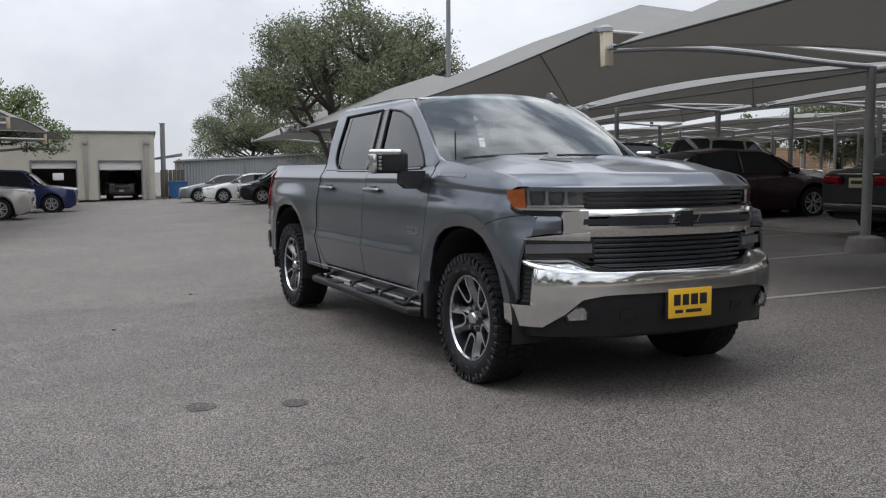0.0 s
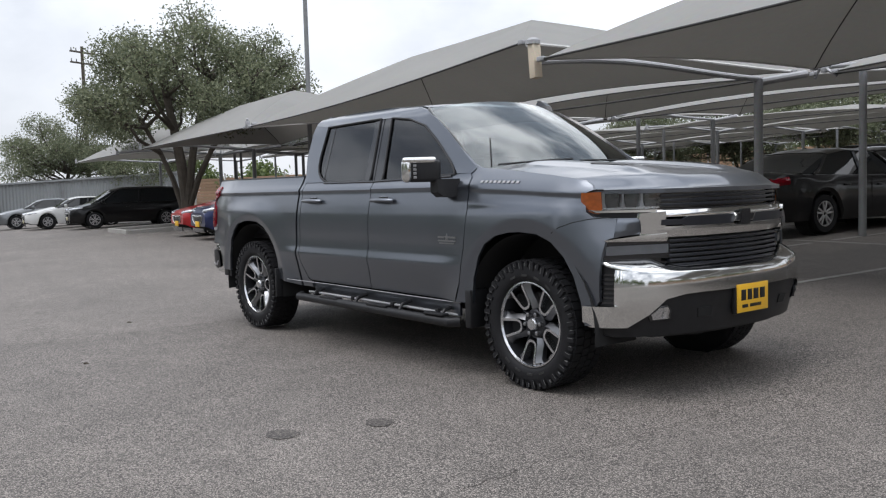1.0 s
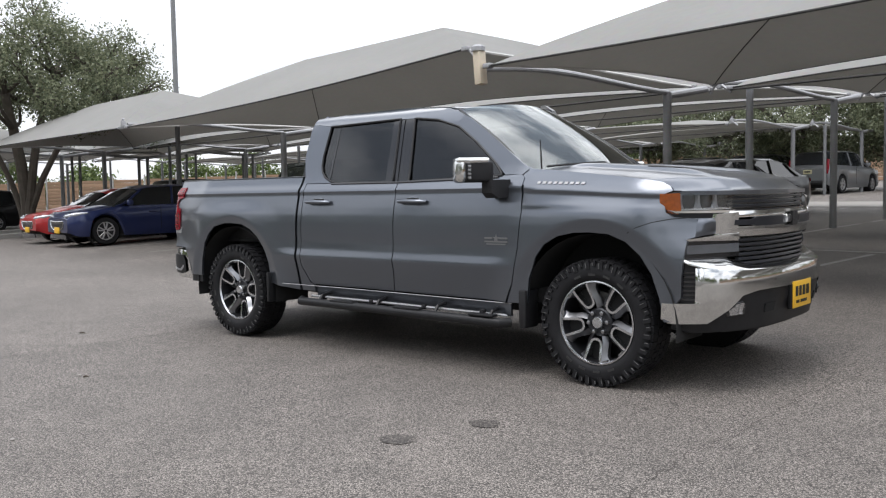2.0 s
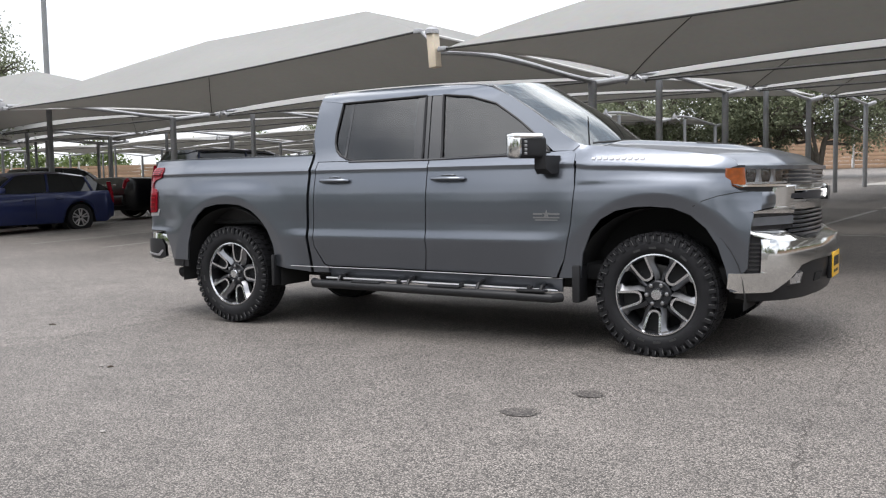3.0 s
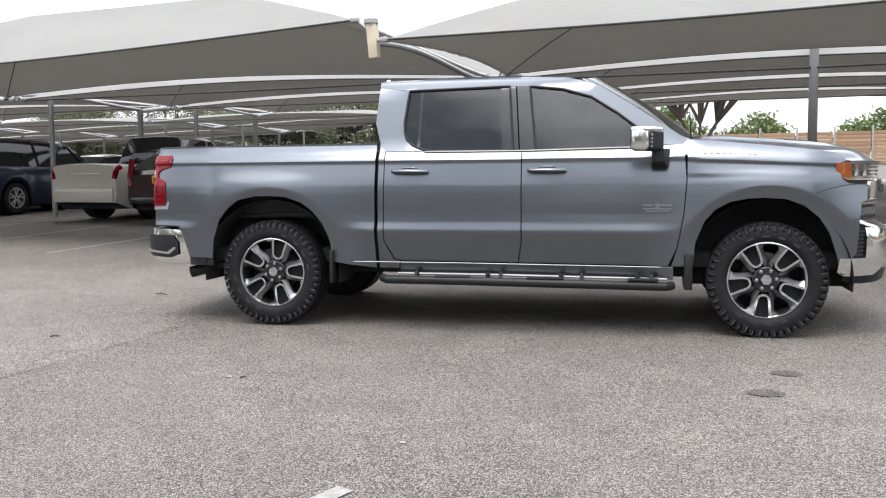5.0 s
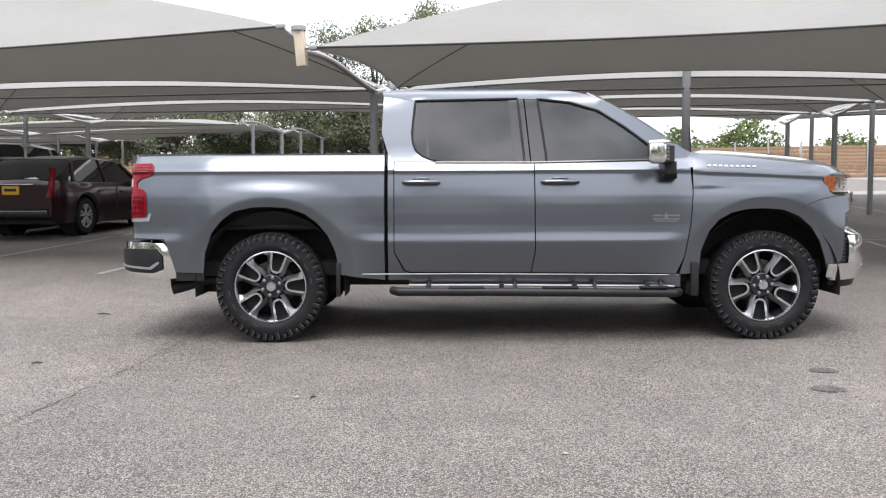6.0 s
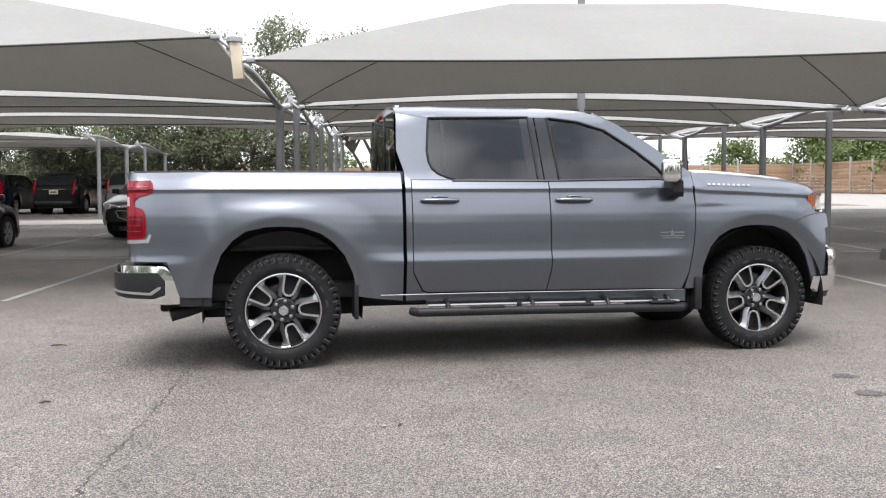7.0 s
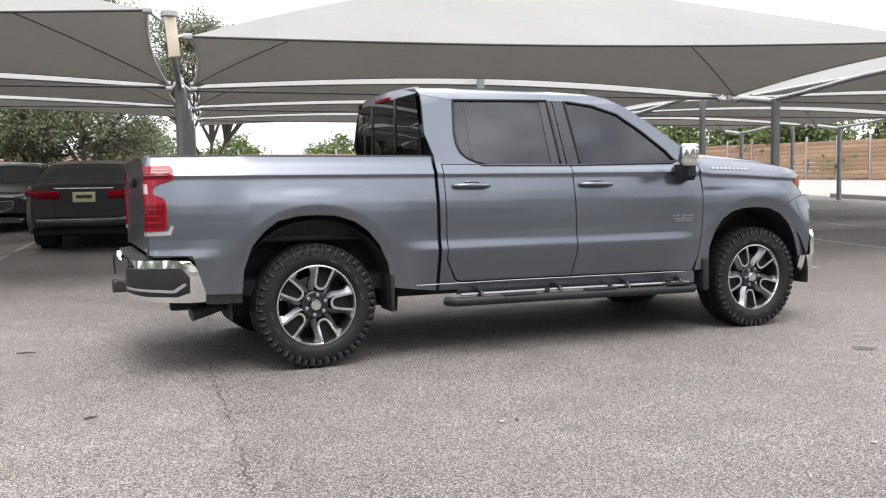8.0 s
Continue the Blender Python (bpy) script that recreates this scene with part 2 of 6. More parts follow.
def box(x0, x1, y0, y1, z0, z1, bevel=0.0, bm=None, m=None, seg=2):
    b = bmesh.new()
    bmesh.ops.create_cube(b, size=1, matrix=Matrix.LocRotScale(((x0 + x1) / 2, (y0 + y1) / 2, (z0 + z1) / 2), None, (x1 - x0, y1 - y0, z1 - z0)))
    if bevel:
        bmesh.ops.bevel(b, geom=b.edges[:], offset=bevel, segments=seg, affect="EDGES", profile=0.5)
    if m:
        bmesh.ops.transform(b, matrix=m, verts=b.verts[:])
    return join(bm, b)


def join(bm, other):
    """Adds other to bm, which may be None."""
    if bm is None:
        return other
    me = bpy.data.meshes.new("tmp")
    other.to_mesh(me)
    other.free()
    bm.from_mesh(me)
    bpy.data.meshes.remove(me)
    return bm


def rings(rows, close=True, cap=True, bm=None):
    """A skin over rings of points, all of one length."""
    bm = bm or bmesh.new()
    vs = [[bm.verts.new(p) for p in r] for r in rows]
    n = len(rows[0])
    for a, b in zip(vs, vs[1:]):
        for i in range(n if close else n - 1):
            j = (i + 1) % n
            bm.faces.new((a[i], a[j], b[j], b[i]))
    if cap and close:
        bm.faces.new(vs[0][::-1])
        bm.faces.new(vs[-1])
    return bm


def tube(points, radii, seg=10, bm=None, flat=1.0):
    """A pipe along points; radii: one or a list."""
    pts = [Vector(p) for p in points]
    if not isinstance(radii, (list, tuple)):
        radii = [radii] * len(pts)
    rows, side = [], None
    for i, p in enumerate(pts):
        d = (pts[min(i + 1, len(pts) - 1)] - pts[max(i - 1, 0)]).normalized()
        side = side or (d.orthogonal().normalized() if abs(d.z) > 0.95 else d.cross(Vector((0, 0, 1))).normalized())
        side = (side - d * side.dot(d)).normalized()
        up = side.cross(d)
        rows.append([p + (side * math.cos(a) + up * math.sin(a) * flat) * radii[i] for a in (2 * math.pi * k / seg for k in range(seg))])
    return rings(rows, bm=bm)


def lathe(profile, centre, axis="y", seg=48, bm=None):
    """Turns (along, radius) pairs round an axis through centre. Closed profile."""
    rows = []
    for k in range(seg):
        a = 2 * math.pi * k / seg
        ring = []
        for s, r in profile:
            c, d = r * math.cos(a), r * math.sin(a)
            ring.append(Vector(centre) + Vector({"y": (c, s, d), "x": (s, c, d), "z": (c, d, s)}[axis]))
        rows.append(ring)
    bm = bm or bmesh.new()
    vs = [[bm.verts.new(p) for p in r] for r in rows]
    n = len(profile)
    for k in range(seg):
        a, b = vs[k], vs[(k + 1) % seg]
        for i in range(n):
            j = (i + 1) % n
            if profile[i][1] < 1e-6 and profile[j][1] < 1e-6:
                continue
            bm.faces.new((a[i], a[j], b[j], b[i]))
    bmesh.ops.remove_doubles(bm, verts=bm.verts[:], dist=1e-5)
    return bm


def sheet(outline, surface, depth, step=0.06, bm=None):
    """A curved panel: a flat outline (a, b), cut into a fine net, laid on surface(a, b) -> point, with depth behind it along `depth`(a, b) -> vector."""
    b = bmesh.new()
    b.faces.new([b.verts.new((p[0], p[1], 0)) for p in outline])
    for k, (lo, hi) in enumerate(((min(p[i] for p in outline), max(p[i] for p in outline)) for i in (0, 1))):
        count = max(1, int(round((hi - lo) / (step[k] if isinstance(step, tuple) else step))))
        for i in range(1, count):
            co, no = [0, 0, 0], [0, 0, 0]
            co[k], no[k] = lo + (hi - lo) * i / count, 1
            bmesh.ops.bisect_plane(b, geom=b.verts[:] + b.edges[:] + b.faces[:], plane_co=co, plane_no=no, dist=1e-5)
    flat = {v: (v.co.x, v.co.y) for v in b.verts}
    front = b.faces[:]
    if depth:
        got = bmesh.ops.duplicate(b, geom=b.verts[:] + b.edges[:] + b.faces[:])
        twin = got["vert_map"]
        rim = [e for e in b.edges if e.is_boundary and e.verts[0] in flat]
        for e in rim:
            p, q = e.verts
            b.faces.new((p, q, twin[q], twin[p]))
    for v, (s, t) in flat.items():
        p = Vector(surface(s, t))
        v.co = p
        if depth:
            twin[v].co = p + Vector(depth(s, t))
    return join(bm, b)


def mirror_y(bm):
    """A copy of bm mirrored to the other side."""
    c = bm.copy()
    bmesh.ops.scale(c, vec=(1, -1, 1), verts=c.verts[:])
    bmesh.ops.reverse_faces(c, faces=c.faces[:])
    return c


def smoothstep(a, b, x):
    t = max(0.0, min(1.0, (x - a) / (b - a)))
    return t * t * (3 - 2 * t)


def lerp_table(table, x):
    if x <= table[0][0]:
        return table[0][1]
    for (a, p), (b, q) in zip(table, table[1:]):
        if x <= b:
            return p + (q - p) * (x - a) / (b - a)
    return table[-1][1]


def arc(cx, cz, r, a0, a1, n, squash=1.0):
    return [(cx + r * math.cos(radians(a0 + (a1 - a0) * i / n)), cz + r * squash * math.sin(radians(a0 + (a1 - a0) * i / n))) for i in range(n + 1)]


# ---- ground ----


def height(x, y):
    """The lot's level: flat by the truck, rising under the canopies, falling gently along the aisle."""
    def soft(v, w):
        return w * math.log1p(math.exp(max(-40, min(40, v / w))))
    up = 0.033 * soft(min(y, 24) - 0.2, 1.5) + 0.020 * max(0.0, min(y, 70) - 24)
    return up + 0.0125 * (soft(min(x, 60) - 8, 3) - soft(-max(x, -75) - 3, 3))


def place(x, y, turn=0.0, lift=0.0):
    return pose(x, y, height(x, y) + lift, 0, 0, turn)


def axis_steps():
    near = [-24 + i * 0.75 for i in range(65)]
    return [-1500, -600, -250, -120, -90, -75, -60, -50, -42, -36, -30] + near + [30, 36, 42, 50, 60, 70, 90, 120, 250, 600, 1500]


gm = bmesh.new()
steps = axis_steps()
gv = [[gm.verts.new((x, y, height(x, y))) for x in steps] for y in steps]
for r0, r1 in zip(gv, gv[1:]):
    for i in range(len(steps) - 1):
        gm.faces.new((r0[i], r0[i + 1], r1[i + 1], r1[i]))
tagged(part("ground", gm, M_GROUND), "pale worn asphalt parking lot with exposed aggregate", "ground", kind="structure")

# rows of canopies: u runs along the row, v away from the aisle
ROW_TURN = 8.5
ORIGIN = (-0.43, 3.19)
CU, SU = math.cos(radians(ROW_TURN)), math.sin(radians(ROW_TURN))


def uv(u, v):
    return ORIGIN[0] + u * CU + v * SU, ORIGIN[1] - u * SU + v * CU


def stripe(name, a, b, width=0.1):
    """A painted line on the ground from a to b."""
    a, b = Vector(a), Vector(b)
    d = (b - a).normalized()
    n = Vector((-d.y, d.x)) * width / 2
    count = max(2, int((b - a).length / 0.4))
    bm = bmesh.new()
    rows = []
    for i in range(count + 1):
        p = a + (b - a) * i / count
        rows.append([bm.verts.new((q.x, q.y, height(q.x, q.y) + 0.006)) for q in (p - n, p + n)])
    for p, q in zip(rows, rows[1:]):
        bm.faces.new((p[0], p[1], q[1], q[0]))
    ob = part(name, bm, M_WHITEL)
    return tagged(ob, "worn white painted parking stall line on asphalt", "parking line", "parking stall lines", "structure")


# bays of each row, by the places of their posts; an oak's island interrupts the first row
NEAR_BAYS = [(-34.0, -23.6), (-23.6, -11.5), (-11.5, 0.0), (0.0, 10.2), (10.2, 20.4)]
FAR_BAYS = [(-51.6, -40.8), (-40.8, -29.9), (-29.9, -19.0), (-19.0, -8.1)]
ROWS = [(0.0, [(-39.0, -28.0)] + NEAR_BAYS[1:]), (5.6, [(-44.0, -33.0)] + NEAR_BAYS), (11.2, [(-44.0, -33.0)] + NEAR_BAYS), (16.8, NEAR_BAYS[3:]),
        (19.4, FAR_BAYS), (25.0, FAR_BAYS), (30.6, FAR_BAYS[:3]), (36.2, FAR_BAYS[:3])]
EAVE = 2.62


def level(y):
    """The height on which the canopies stand, stepping up with the rows."""
    return 0.033 * 1.5 * math.log1p(math.exp(max(-40, min(40, (min(y, 24.0) - 0.2) / 1.5)))) + 0.020 * max(0.0, min(y, 30.0) - 24)


def front_lift(u0, s):
    """How far the front hem of the first row stands above its eave, s along the bay."""
    if u0 < -12.0:
        return 0.05
    low, gain = (0.13, 0.26) if u0 > -1.0 else (0.05, 0.34)
    return low + gain * s - 0.09 * math.sin(math.pi * s)


def cloth(u0, u1, v0, v1, rise=1.22, lift=0.0):
    """The hipped surface of a shade cloth: s runs along the bay, t across it."""
    depth = v1 - v0
    run = 3.3

    def at(s, t):
        du = 0.10 * math.sin(math.pi * t)
        dv = (0.20 if v0 != 0 or t > 0.5 else 0.06) * math.sin(math.pi * s)
        u = (u0 + du) + (u1 - u0 - 2 * du) * s
        v = (v0 + dv) + (depth - 2 * dv) * t
        along = min(s, 1 - s) * (u1 - u0) / run
        across = min(t, 1 - t) * 2
        k = min(along, across, 1.0)
        x, y = uv(u, v)
        front = (front_lift(u0, s) if v0 == 0 else 0.02) * (1 - t) ** 1.5 + lift
        back = 0.06 * t ** 1.5 if v0 < 18 else 0.0
        edge = front + back + (0.18 if t > 0.5 or v0 > 0 else 0.02) * math.sin(math.pi * s) * (1 - across) + 0.10 * math.sin(math.pi * t) * (1 - min(1, along))
        return (x, y, level(y) + EAVE + edge + rise * (k ** 0.95))
    return at, run / (u1 - u0)


def patch(at, points, na, nb):
    """A panel of cloth over a net of (s, t), with a thin back to it."""
    rows = [[at(*points(i / na, j / nb)) for i in range(na + 1)] for j in range(nb + 1)]
    bm = rings(rows, close=False, cap=False)
    low = rings([[(x, y, z - 0.012) for x, y, z in row] for row in rows], close=False, cap=False)
    bm = join(bm, low)
    bmesh.ops.remove_doubles(bm, verts=bm.verts[:], dist=1e-4)
    return bm


def shade_canopy(u0, u1, v0, v1, rise=1.22, lift=0.0, fine=True):
    t = thing("shade_canopy", pose(*uv((u0 + u1) / 2, (v0 + v1) / 2), 0), "pale grey hipped shade cloth canopy stretched over parking stalls", "canopy", "shade canopies over the stalls")
    at, sr = cloth(u0, u1, v0, v1, rise, lift)
    panels = [("slope_panel", lambda a, c: (sr * c + a * (1 - 2 * sr * c), 0.5 * c), 28, 7), ("slope_panel", lambda a, c: (sr * c + a * (1 - 2 * sr * c), 1 - 0.5 * c), 28, 7),
              ("end_panel", lambda a, b: (a * sr, 0.5 + (b - 0.5) * (1 - a)), 8, 12), ("end_panel", lambda a, b: (1 - a * sr, 0.5 + (b - 0.5) * (1 - a)), 8, 12)]
    made = [part(name, patch(at, f, na, nb), M_FABRIC, t) for name, f, na, nb in panels]
    if fine:
        for s0, t0 in ((0, 0), (1, 0), (0, 1), (1, 1)):
            pts = [Vector(at(s0 + (sr - 2 * sr * s0) * f, t0 + (0.5 - t0) * f)) - Vector((0, 0, 0.018)) for f in (k / 10 for k in range(11))]
            made.append(part("hip_seam", tube(pts, 0.009, 5), M_SEAM, t))
        for s0 in (0, 1):
            made.append(part("hem", tube([at(s0, k / 14) for k in range(15)], 0.020, 6), M_HEM, t))
        for t0 in (0, 1):
            made.append(part("hem", tube([at(k / 28, t0) for k in range(29)], 0.014, 6), M_SEAM, t))
    for ob in made:
        ob.matrix_parent_inverse = t.matrix_basis.inverted()
    return t


M_SEAM = material("dark_webbing", (0.035, 0.034, 0.032), 0.8)
M_HEM = material("pale_webbing", (0.62, 0.61, 0.59), 0.6, 0, 0.1, 6)
for r, (v0, bays) in enumerate(ROWS):
    for a, b in bays:
        u0, u1 = a + 0.2, b - 0.2
        t = shade_canopy(u0, u1, v0, v0 + 5.1, 1.22 if v0 < 18 else 0.36, lift=-0.05 if v0 > 18 else 0.0, fine=v0 < 18)
        for a0, b0 in ((u0, v0), (u1, v0), (u0, v0 + 5.1), (u1, v0 + 5.1)):
            px, py = uv(a0, b0)
            pz = level(py) + EAVE - (0.05 if v0 > 18 else 0.0) + ((0.06 if v0 < 18 else 0.0) if b0 > v0 else (front_lift(u0, 1.0 if a0 == u1 else 0.0) if v0 == 0 else 0.02))
            if v0 > 0 and (a0, b0) == (u0, v0):
                qx, qy = uv(u1, v0)
                o = part("edge_cable", tube([(px, py, pz - 0.03), ((px + qx) / 2, (py + qy) / 2, pz - 0.05), (qx, qy, pz - 0.03)], 0.022, 6), M_SEAM, t)
                o.matrix_parent_inverse = t.matrix_basis.inverted()
            o = part("corner_plate", box(-0.05, 0.05, -0.05, 0.05, -0.03, 0.03, 0.01, m=pose(px, py, pz, 0, 0, -ROW_TURN)), M_STEEL, t)
            o.matrix_parent_inverse = t.matrix_basis.inverted()
    for u in sorted({q for bay in bays for q in bay}):
        x, y = uv(u, v0 + 4.1)
        h = height(x, y)
        drop = 0.05 if v0 > 18 else 0.0
        top = level(y) + EAVE - 0.08 - drop
        t = thing("canopy_post", pose(x, y, h), "grey steel post with a curved arm carrying shade cloth", "post", "steel posts of the shade canopies")
        inv = t.matrix_basis.inverted()
        parts = [part("post", tube([(x, y, h - 0.05), (x, y, top)], 0.068 if u == 0 else 0.076, 14), M_POST, t)]
        arm = []
        for i in range(13):
            s = i / 12
            ax, ay = uv(u, v0 + 0.1 + 4.0 * s)
            z0 = level(uv(u, v0)[1]) + EAVE + 0.12 - drop
            arm.append((ax, ay, z0 + (top - z0) * s + 0.16 * math.sin(math.pi * s) * (1 - s)))
        parts.append(part("arm", tube(arm, 0.042, 10), M_STEEL, t))
        bx, by = uv(u, v0 + 5.15)
        parts.append(part("back_arm", tube([(x, y, top - 0.05), (bx, by, level(by) + EAVE - drop)], 0.06, 10), M_STEEL, t))
        bx, by = uv(u, v0)
        bz = level(by) + EAVE - drop
        if r > 0 or u != 0:
            parts.append(part("bracket", box(-0.04, 0.04, -0.05, 0.05, 0.02, 0.20, 0.01, m=pose(bx, by, bz, 0, 0, -ROW_TURN)), M_STEEL, t))
        else:
            parts.append(part("end_plate", box(-0.06, 0.06, -0.06, 0.06, -0.09, 0.34, 0.01, m=pose(bx + 0.055, by, bz, 0, -5, -ROW_TURN)), M_TANBOX, t, "cream enamelled end plate"))
            parts.append(part("cap", lathe([(0, 0), (0, 0.09), (0.05, 0.09), (0.08, 0.05), (0.08, 0)], (bx + 0.02, by, bz + 0.335), "z", 16), M_STEEL, t))
        for side in (-1, 1):
            cx, cy = uv(u + side * 0.2, v0 + 0.03)
            parts.append(part("strut", tube([(bx, by, bz + 0.25 if side < 0 else bz + 0.1), (cx, cy, level(cy) + EAVE - drop + (((0.40 if side < 0 else 0.15) if u > -1 else 0.06) if v0 == 0 else -0.05))], 0.025, 8), M_STEEL, t))
        if r == 0:
            parts.append(part("footing", lathe([(-0.05, 0), (-0.05, 0.27), (0.1, 0.26), (0.20, 0.22), (0.23, 0.12), (0.23, 0)], (x, y, h), "z", 24), M_FOOTING, t, "rounded concrete footing"))
        for o in parts:
            o.matrix_parent_inverse = inv
        if r > 0:
            x, y = uv(u, v0 + 0.95)
            h = height(x, y)
            t = thing("canopy_post", pose(x, y, h), "slim grey steel post under the shade canopies", "post", "slim posts of the shade canopies")
            o = part("post", tube([(x, y, h - 0.05), (x, y, level(y) + EAVE + 0.05 - drop)], 0.062, 12), M_POST, t)
            o.matrix_parent_inverse = t.matrix_basis.inverted()

for k in range(-13, 8):
    for va, vb in ((0.1, 5.3), (5.8, 10.9), (11.4, 16.4)):
        stripe("parking_line", uv(2.7 * k, va), uv(2.7 * k, vb))
for va in (5.55,):
    stripe("parking_line", uv(-35.0, va), uv(-13.0, va))
    stripe("parking_line", uv(-12.9, va), uv(19.0, va))
stripe("parking_line", (1.79, -4.44), (1.43, -5.30), 0.085)

for x, y in ((-15.56, 8.75), (5.53, 8.0)):
    t = thing("light_pole", place(x, y), "tall dark steel light pole standing between canopies", "light pole", "light poles")
    part("shaft", tube([(0, 0, -0.05), (0, 0, 5), (0, 0, 10.5)], [0.075, 0.07, 0.055], 12), M_POST, t)

for x, y, r in ((3.54, -2.60, 0.095), (3.72, -2.09, 0.085)):
    bm = bmesh.new()
    ring = [bm.verts.new((x + r * (1 + 0.10 * math.sin(3 * a + x) + 0.07 * math.sin(7 * a + 2 * y) + 0.05 * math.sin(11 * a)) * math.cos(a), y + r * 0.95 * math.sin(a), height(x, y) + 0.004)) for a in (2 * math.pi * k / 40 for k in range(40))]
    bm.faces.new(ring)
    tagged(part("asphalt_patch", bm, M_CORE), "round dark core-hole patch in asphalt", "patch", "core-hole patches", "structure")
M_CRACK = material("crack_shadow", (0.07, 0.062, 0.056), 0.95, 0, 0.4, 20)


def crack(points, width, seed):
    rnd = random.Random(seed)
    bm = bmesh.new()
    last = None
    for (x0, y0), (x1, y1) in zip(points, points[1:]):
        n = max(2, int(math.hypot(x1 - x0, y1 - y0) / 0.04))
        for i in range(n):
            f = i / n
            x, y = x0 + (x1 - x0) * f + rnd.uniform(-0.022, 0.022), y0 + (y1 - y0) * f
            w = width * rnd.uniform(0.2, 1.0)
            pair = [bm.verts.new((x - w, y, height(x, y) + 0.004)), bm.verts.new((x + w, y, height(x, y) + 0.004))]
            if last:
                bm.faces.new((last[0], last[1], pair[1], pair[0]))
            last = pair
    tagged(part("asphalt_crack", bm, M_CRACK), "thin meandering crack in the asphalt", "crack", "cracks in the asphalt", "structure")


crack([(-0.05, 3.2), (-0.26, 2.1), (-0.45, 0.9), (-0.64, -0.31), (-0.72, -1.2), (-0.75, -1.75), (-0.9, -3.17), (-1.0, -4.6)], 0.006, 4)
crack([(-1.9, -1.5), (-2.2, -3.0), (-2.1, -4.6)], 0.003, 5)
crack([(4.70, -5.5), (4.98, -3.4), (4.86, -2.0), (4.92, -1.3), (4.90, -0.6), (5.0, 0.2), (5.03, 1.0), (5.2, 2.2)], 0.0035, 6)

# pale concrete drive along the fence and between the rows
M_DRIVE = material("pale_concrete_drive", (0.27, 0.255, 0.235), 0.9, 0, 0.14, 0.8, 0.2, 60)


def drive(u0, u1, v0, v1):
    bm = bmesh.new()
    nu, nv = max(2, int((u1 - u0) / 2)), max(2, int((v1 - v0) / 2))
    grid = []
    for j in range(nv + 1):
        row = []
        for i in range(nu + 1):
            x, y = uv(u0 + (u1 - u0) * i / nu, v0 + (v1 - v0) * j / nv)
            row.append(bm.verts.new((x, y, height(x, y) + 0.012)))
        grid.append(row)
    for a, b in zip(grid, grid[1:]):
        for i in range(nu):
            bm.faces.new((a[i], a[i + 1], b[i + 1], b[i]))
    tagged(part("driveway", bm, M_DRIVE), "pale concrete driveway beside the stalls", "driveway", kind="structure")


drive(21.5, 42.0, -24, 58)
drive(-33.0, -0.6, 16.7, 19.3)
drive(-0.6, 21.5, 22.2, 26.0)


def kerb(a, b):
    """A raised concrete kerb along the ground."""
    a, b = Vector(a), Vector(b)
    d = (b - a).normalized()
    n = Vector((-d.y, d.x))
    rows = []
    for i in range(25):
        p = a + (b - a) * i / 24
        h = height(p.x, p.y)
        rows.append([(p.x - n.x * 0.08, p.y - n.y * 0.08, h - 0.05), (p.x - n.x * 0.075, p.y - n.y * 0.075, h + 0.13), (p.x - n.x * 0.06, p.y - n.y * 0.06, h + 0.15), (p.x + n.x * 0.06, p.y + n.y * 0.06, h + 0.15), (p.x + n.x * 0.075, p.y + n.y * 0.075, h + 0.13), (p.x + n.x * 0.08, p.y + n.y * 0.08, h - 0.05)])
    tagged(part("kerb", rings(rows), M_CONC), "pale concrete kerb edging the drive", "kerb", "concrete kerbs", "structure")


kerb(uv(21.3, 1.0), uv(21.3, 16.8))
kerb(uv(42.1, -24), uv(41.2, 57))
kerb(uv(-27.0, -0.6), uv(-23.4, -0.6))
kerb(uv(-27.0, -0.6), uv(-27.0, 4.0))
kerb(uv(-23.4, -0.6), uv(-23.4, 4.0))

# ---- the pickup truck ----
WB, HUBZ, TYRE = 3.745, 0.435, 0.412
TRUCK = thing("pickup_truck", pose(1.85, 0, 0.03), "metallic grey crew cab pickup truck with chrome bumpers", "pickup truck")
TINV = TRUCK.matrix_basis.inverted()


def tpart(name, bm, mat, parent=None, label="", angle=35):
    ob = part(name, bm, mat, parent or TRUCK, label, angle)
    ob.matrix_parent_inverse = TINV if (parent is None or parent is TRUCK) else Matrix.Identity(4)
    return ob


SIDE = [(0.40, 0.925), (0.50, 0.942), (0.62, 0.972), (0.70, 0.992), (0.766, 1.008), (0.776, 1.0095), (0.79, 1.006), (0.84, 0.993), (0.90, 0.988), (0.98, 0.988), (1.06, 0.985), (1.12, 0.979), (1.18, 0.968), (1.24, 0.955), (1.285, 0.945),
        (1.298, 0.944), (1.305, 0.951), (1.313, 0.950), (1.33, 0.939), (1.37, 0.911), (1.40, 0.895), (1.44, 0.878), (1.50, 0.860), (1.86, 0.748), (1.92, 0.688), (1.96, 0.60)]


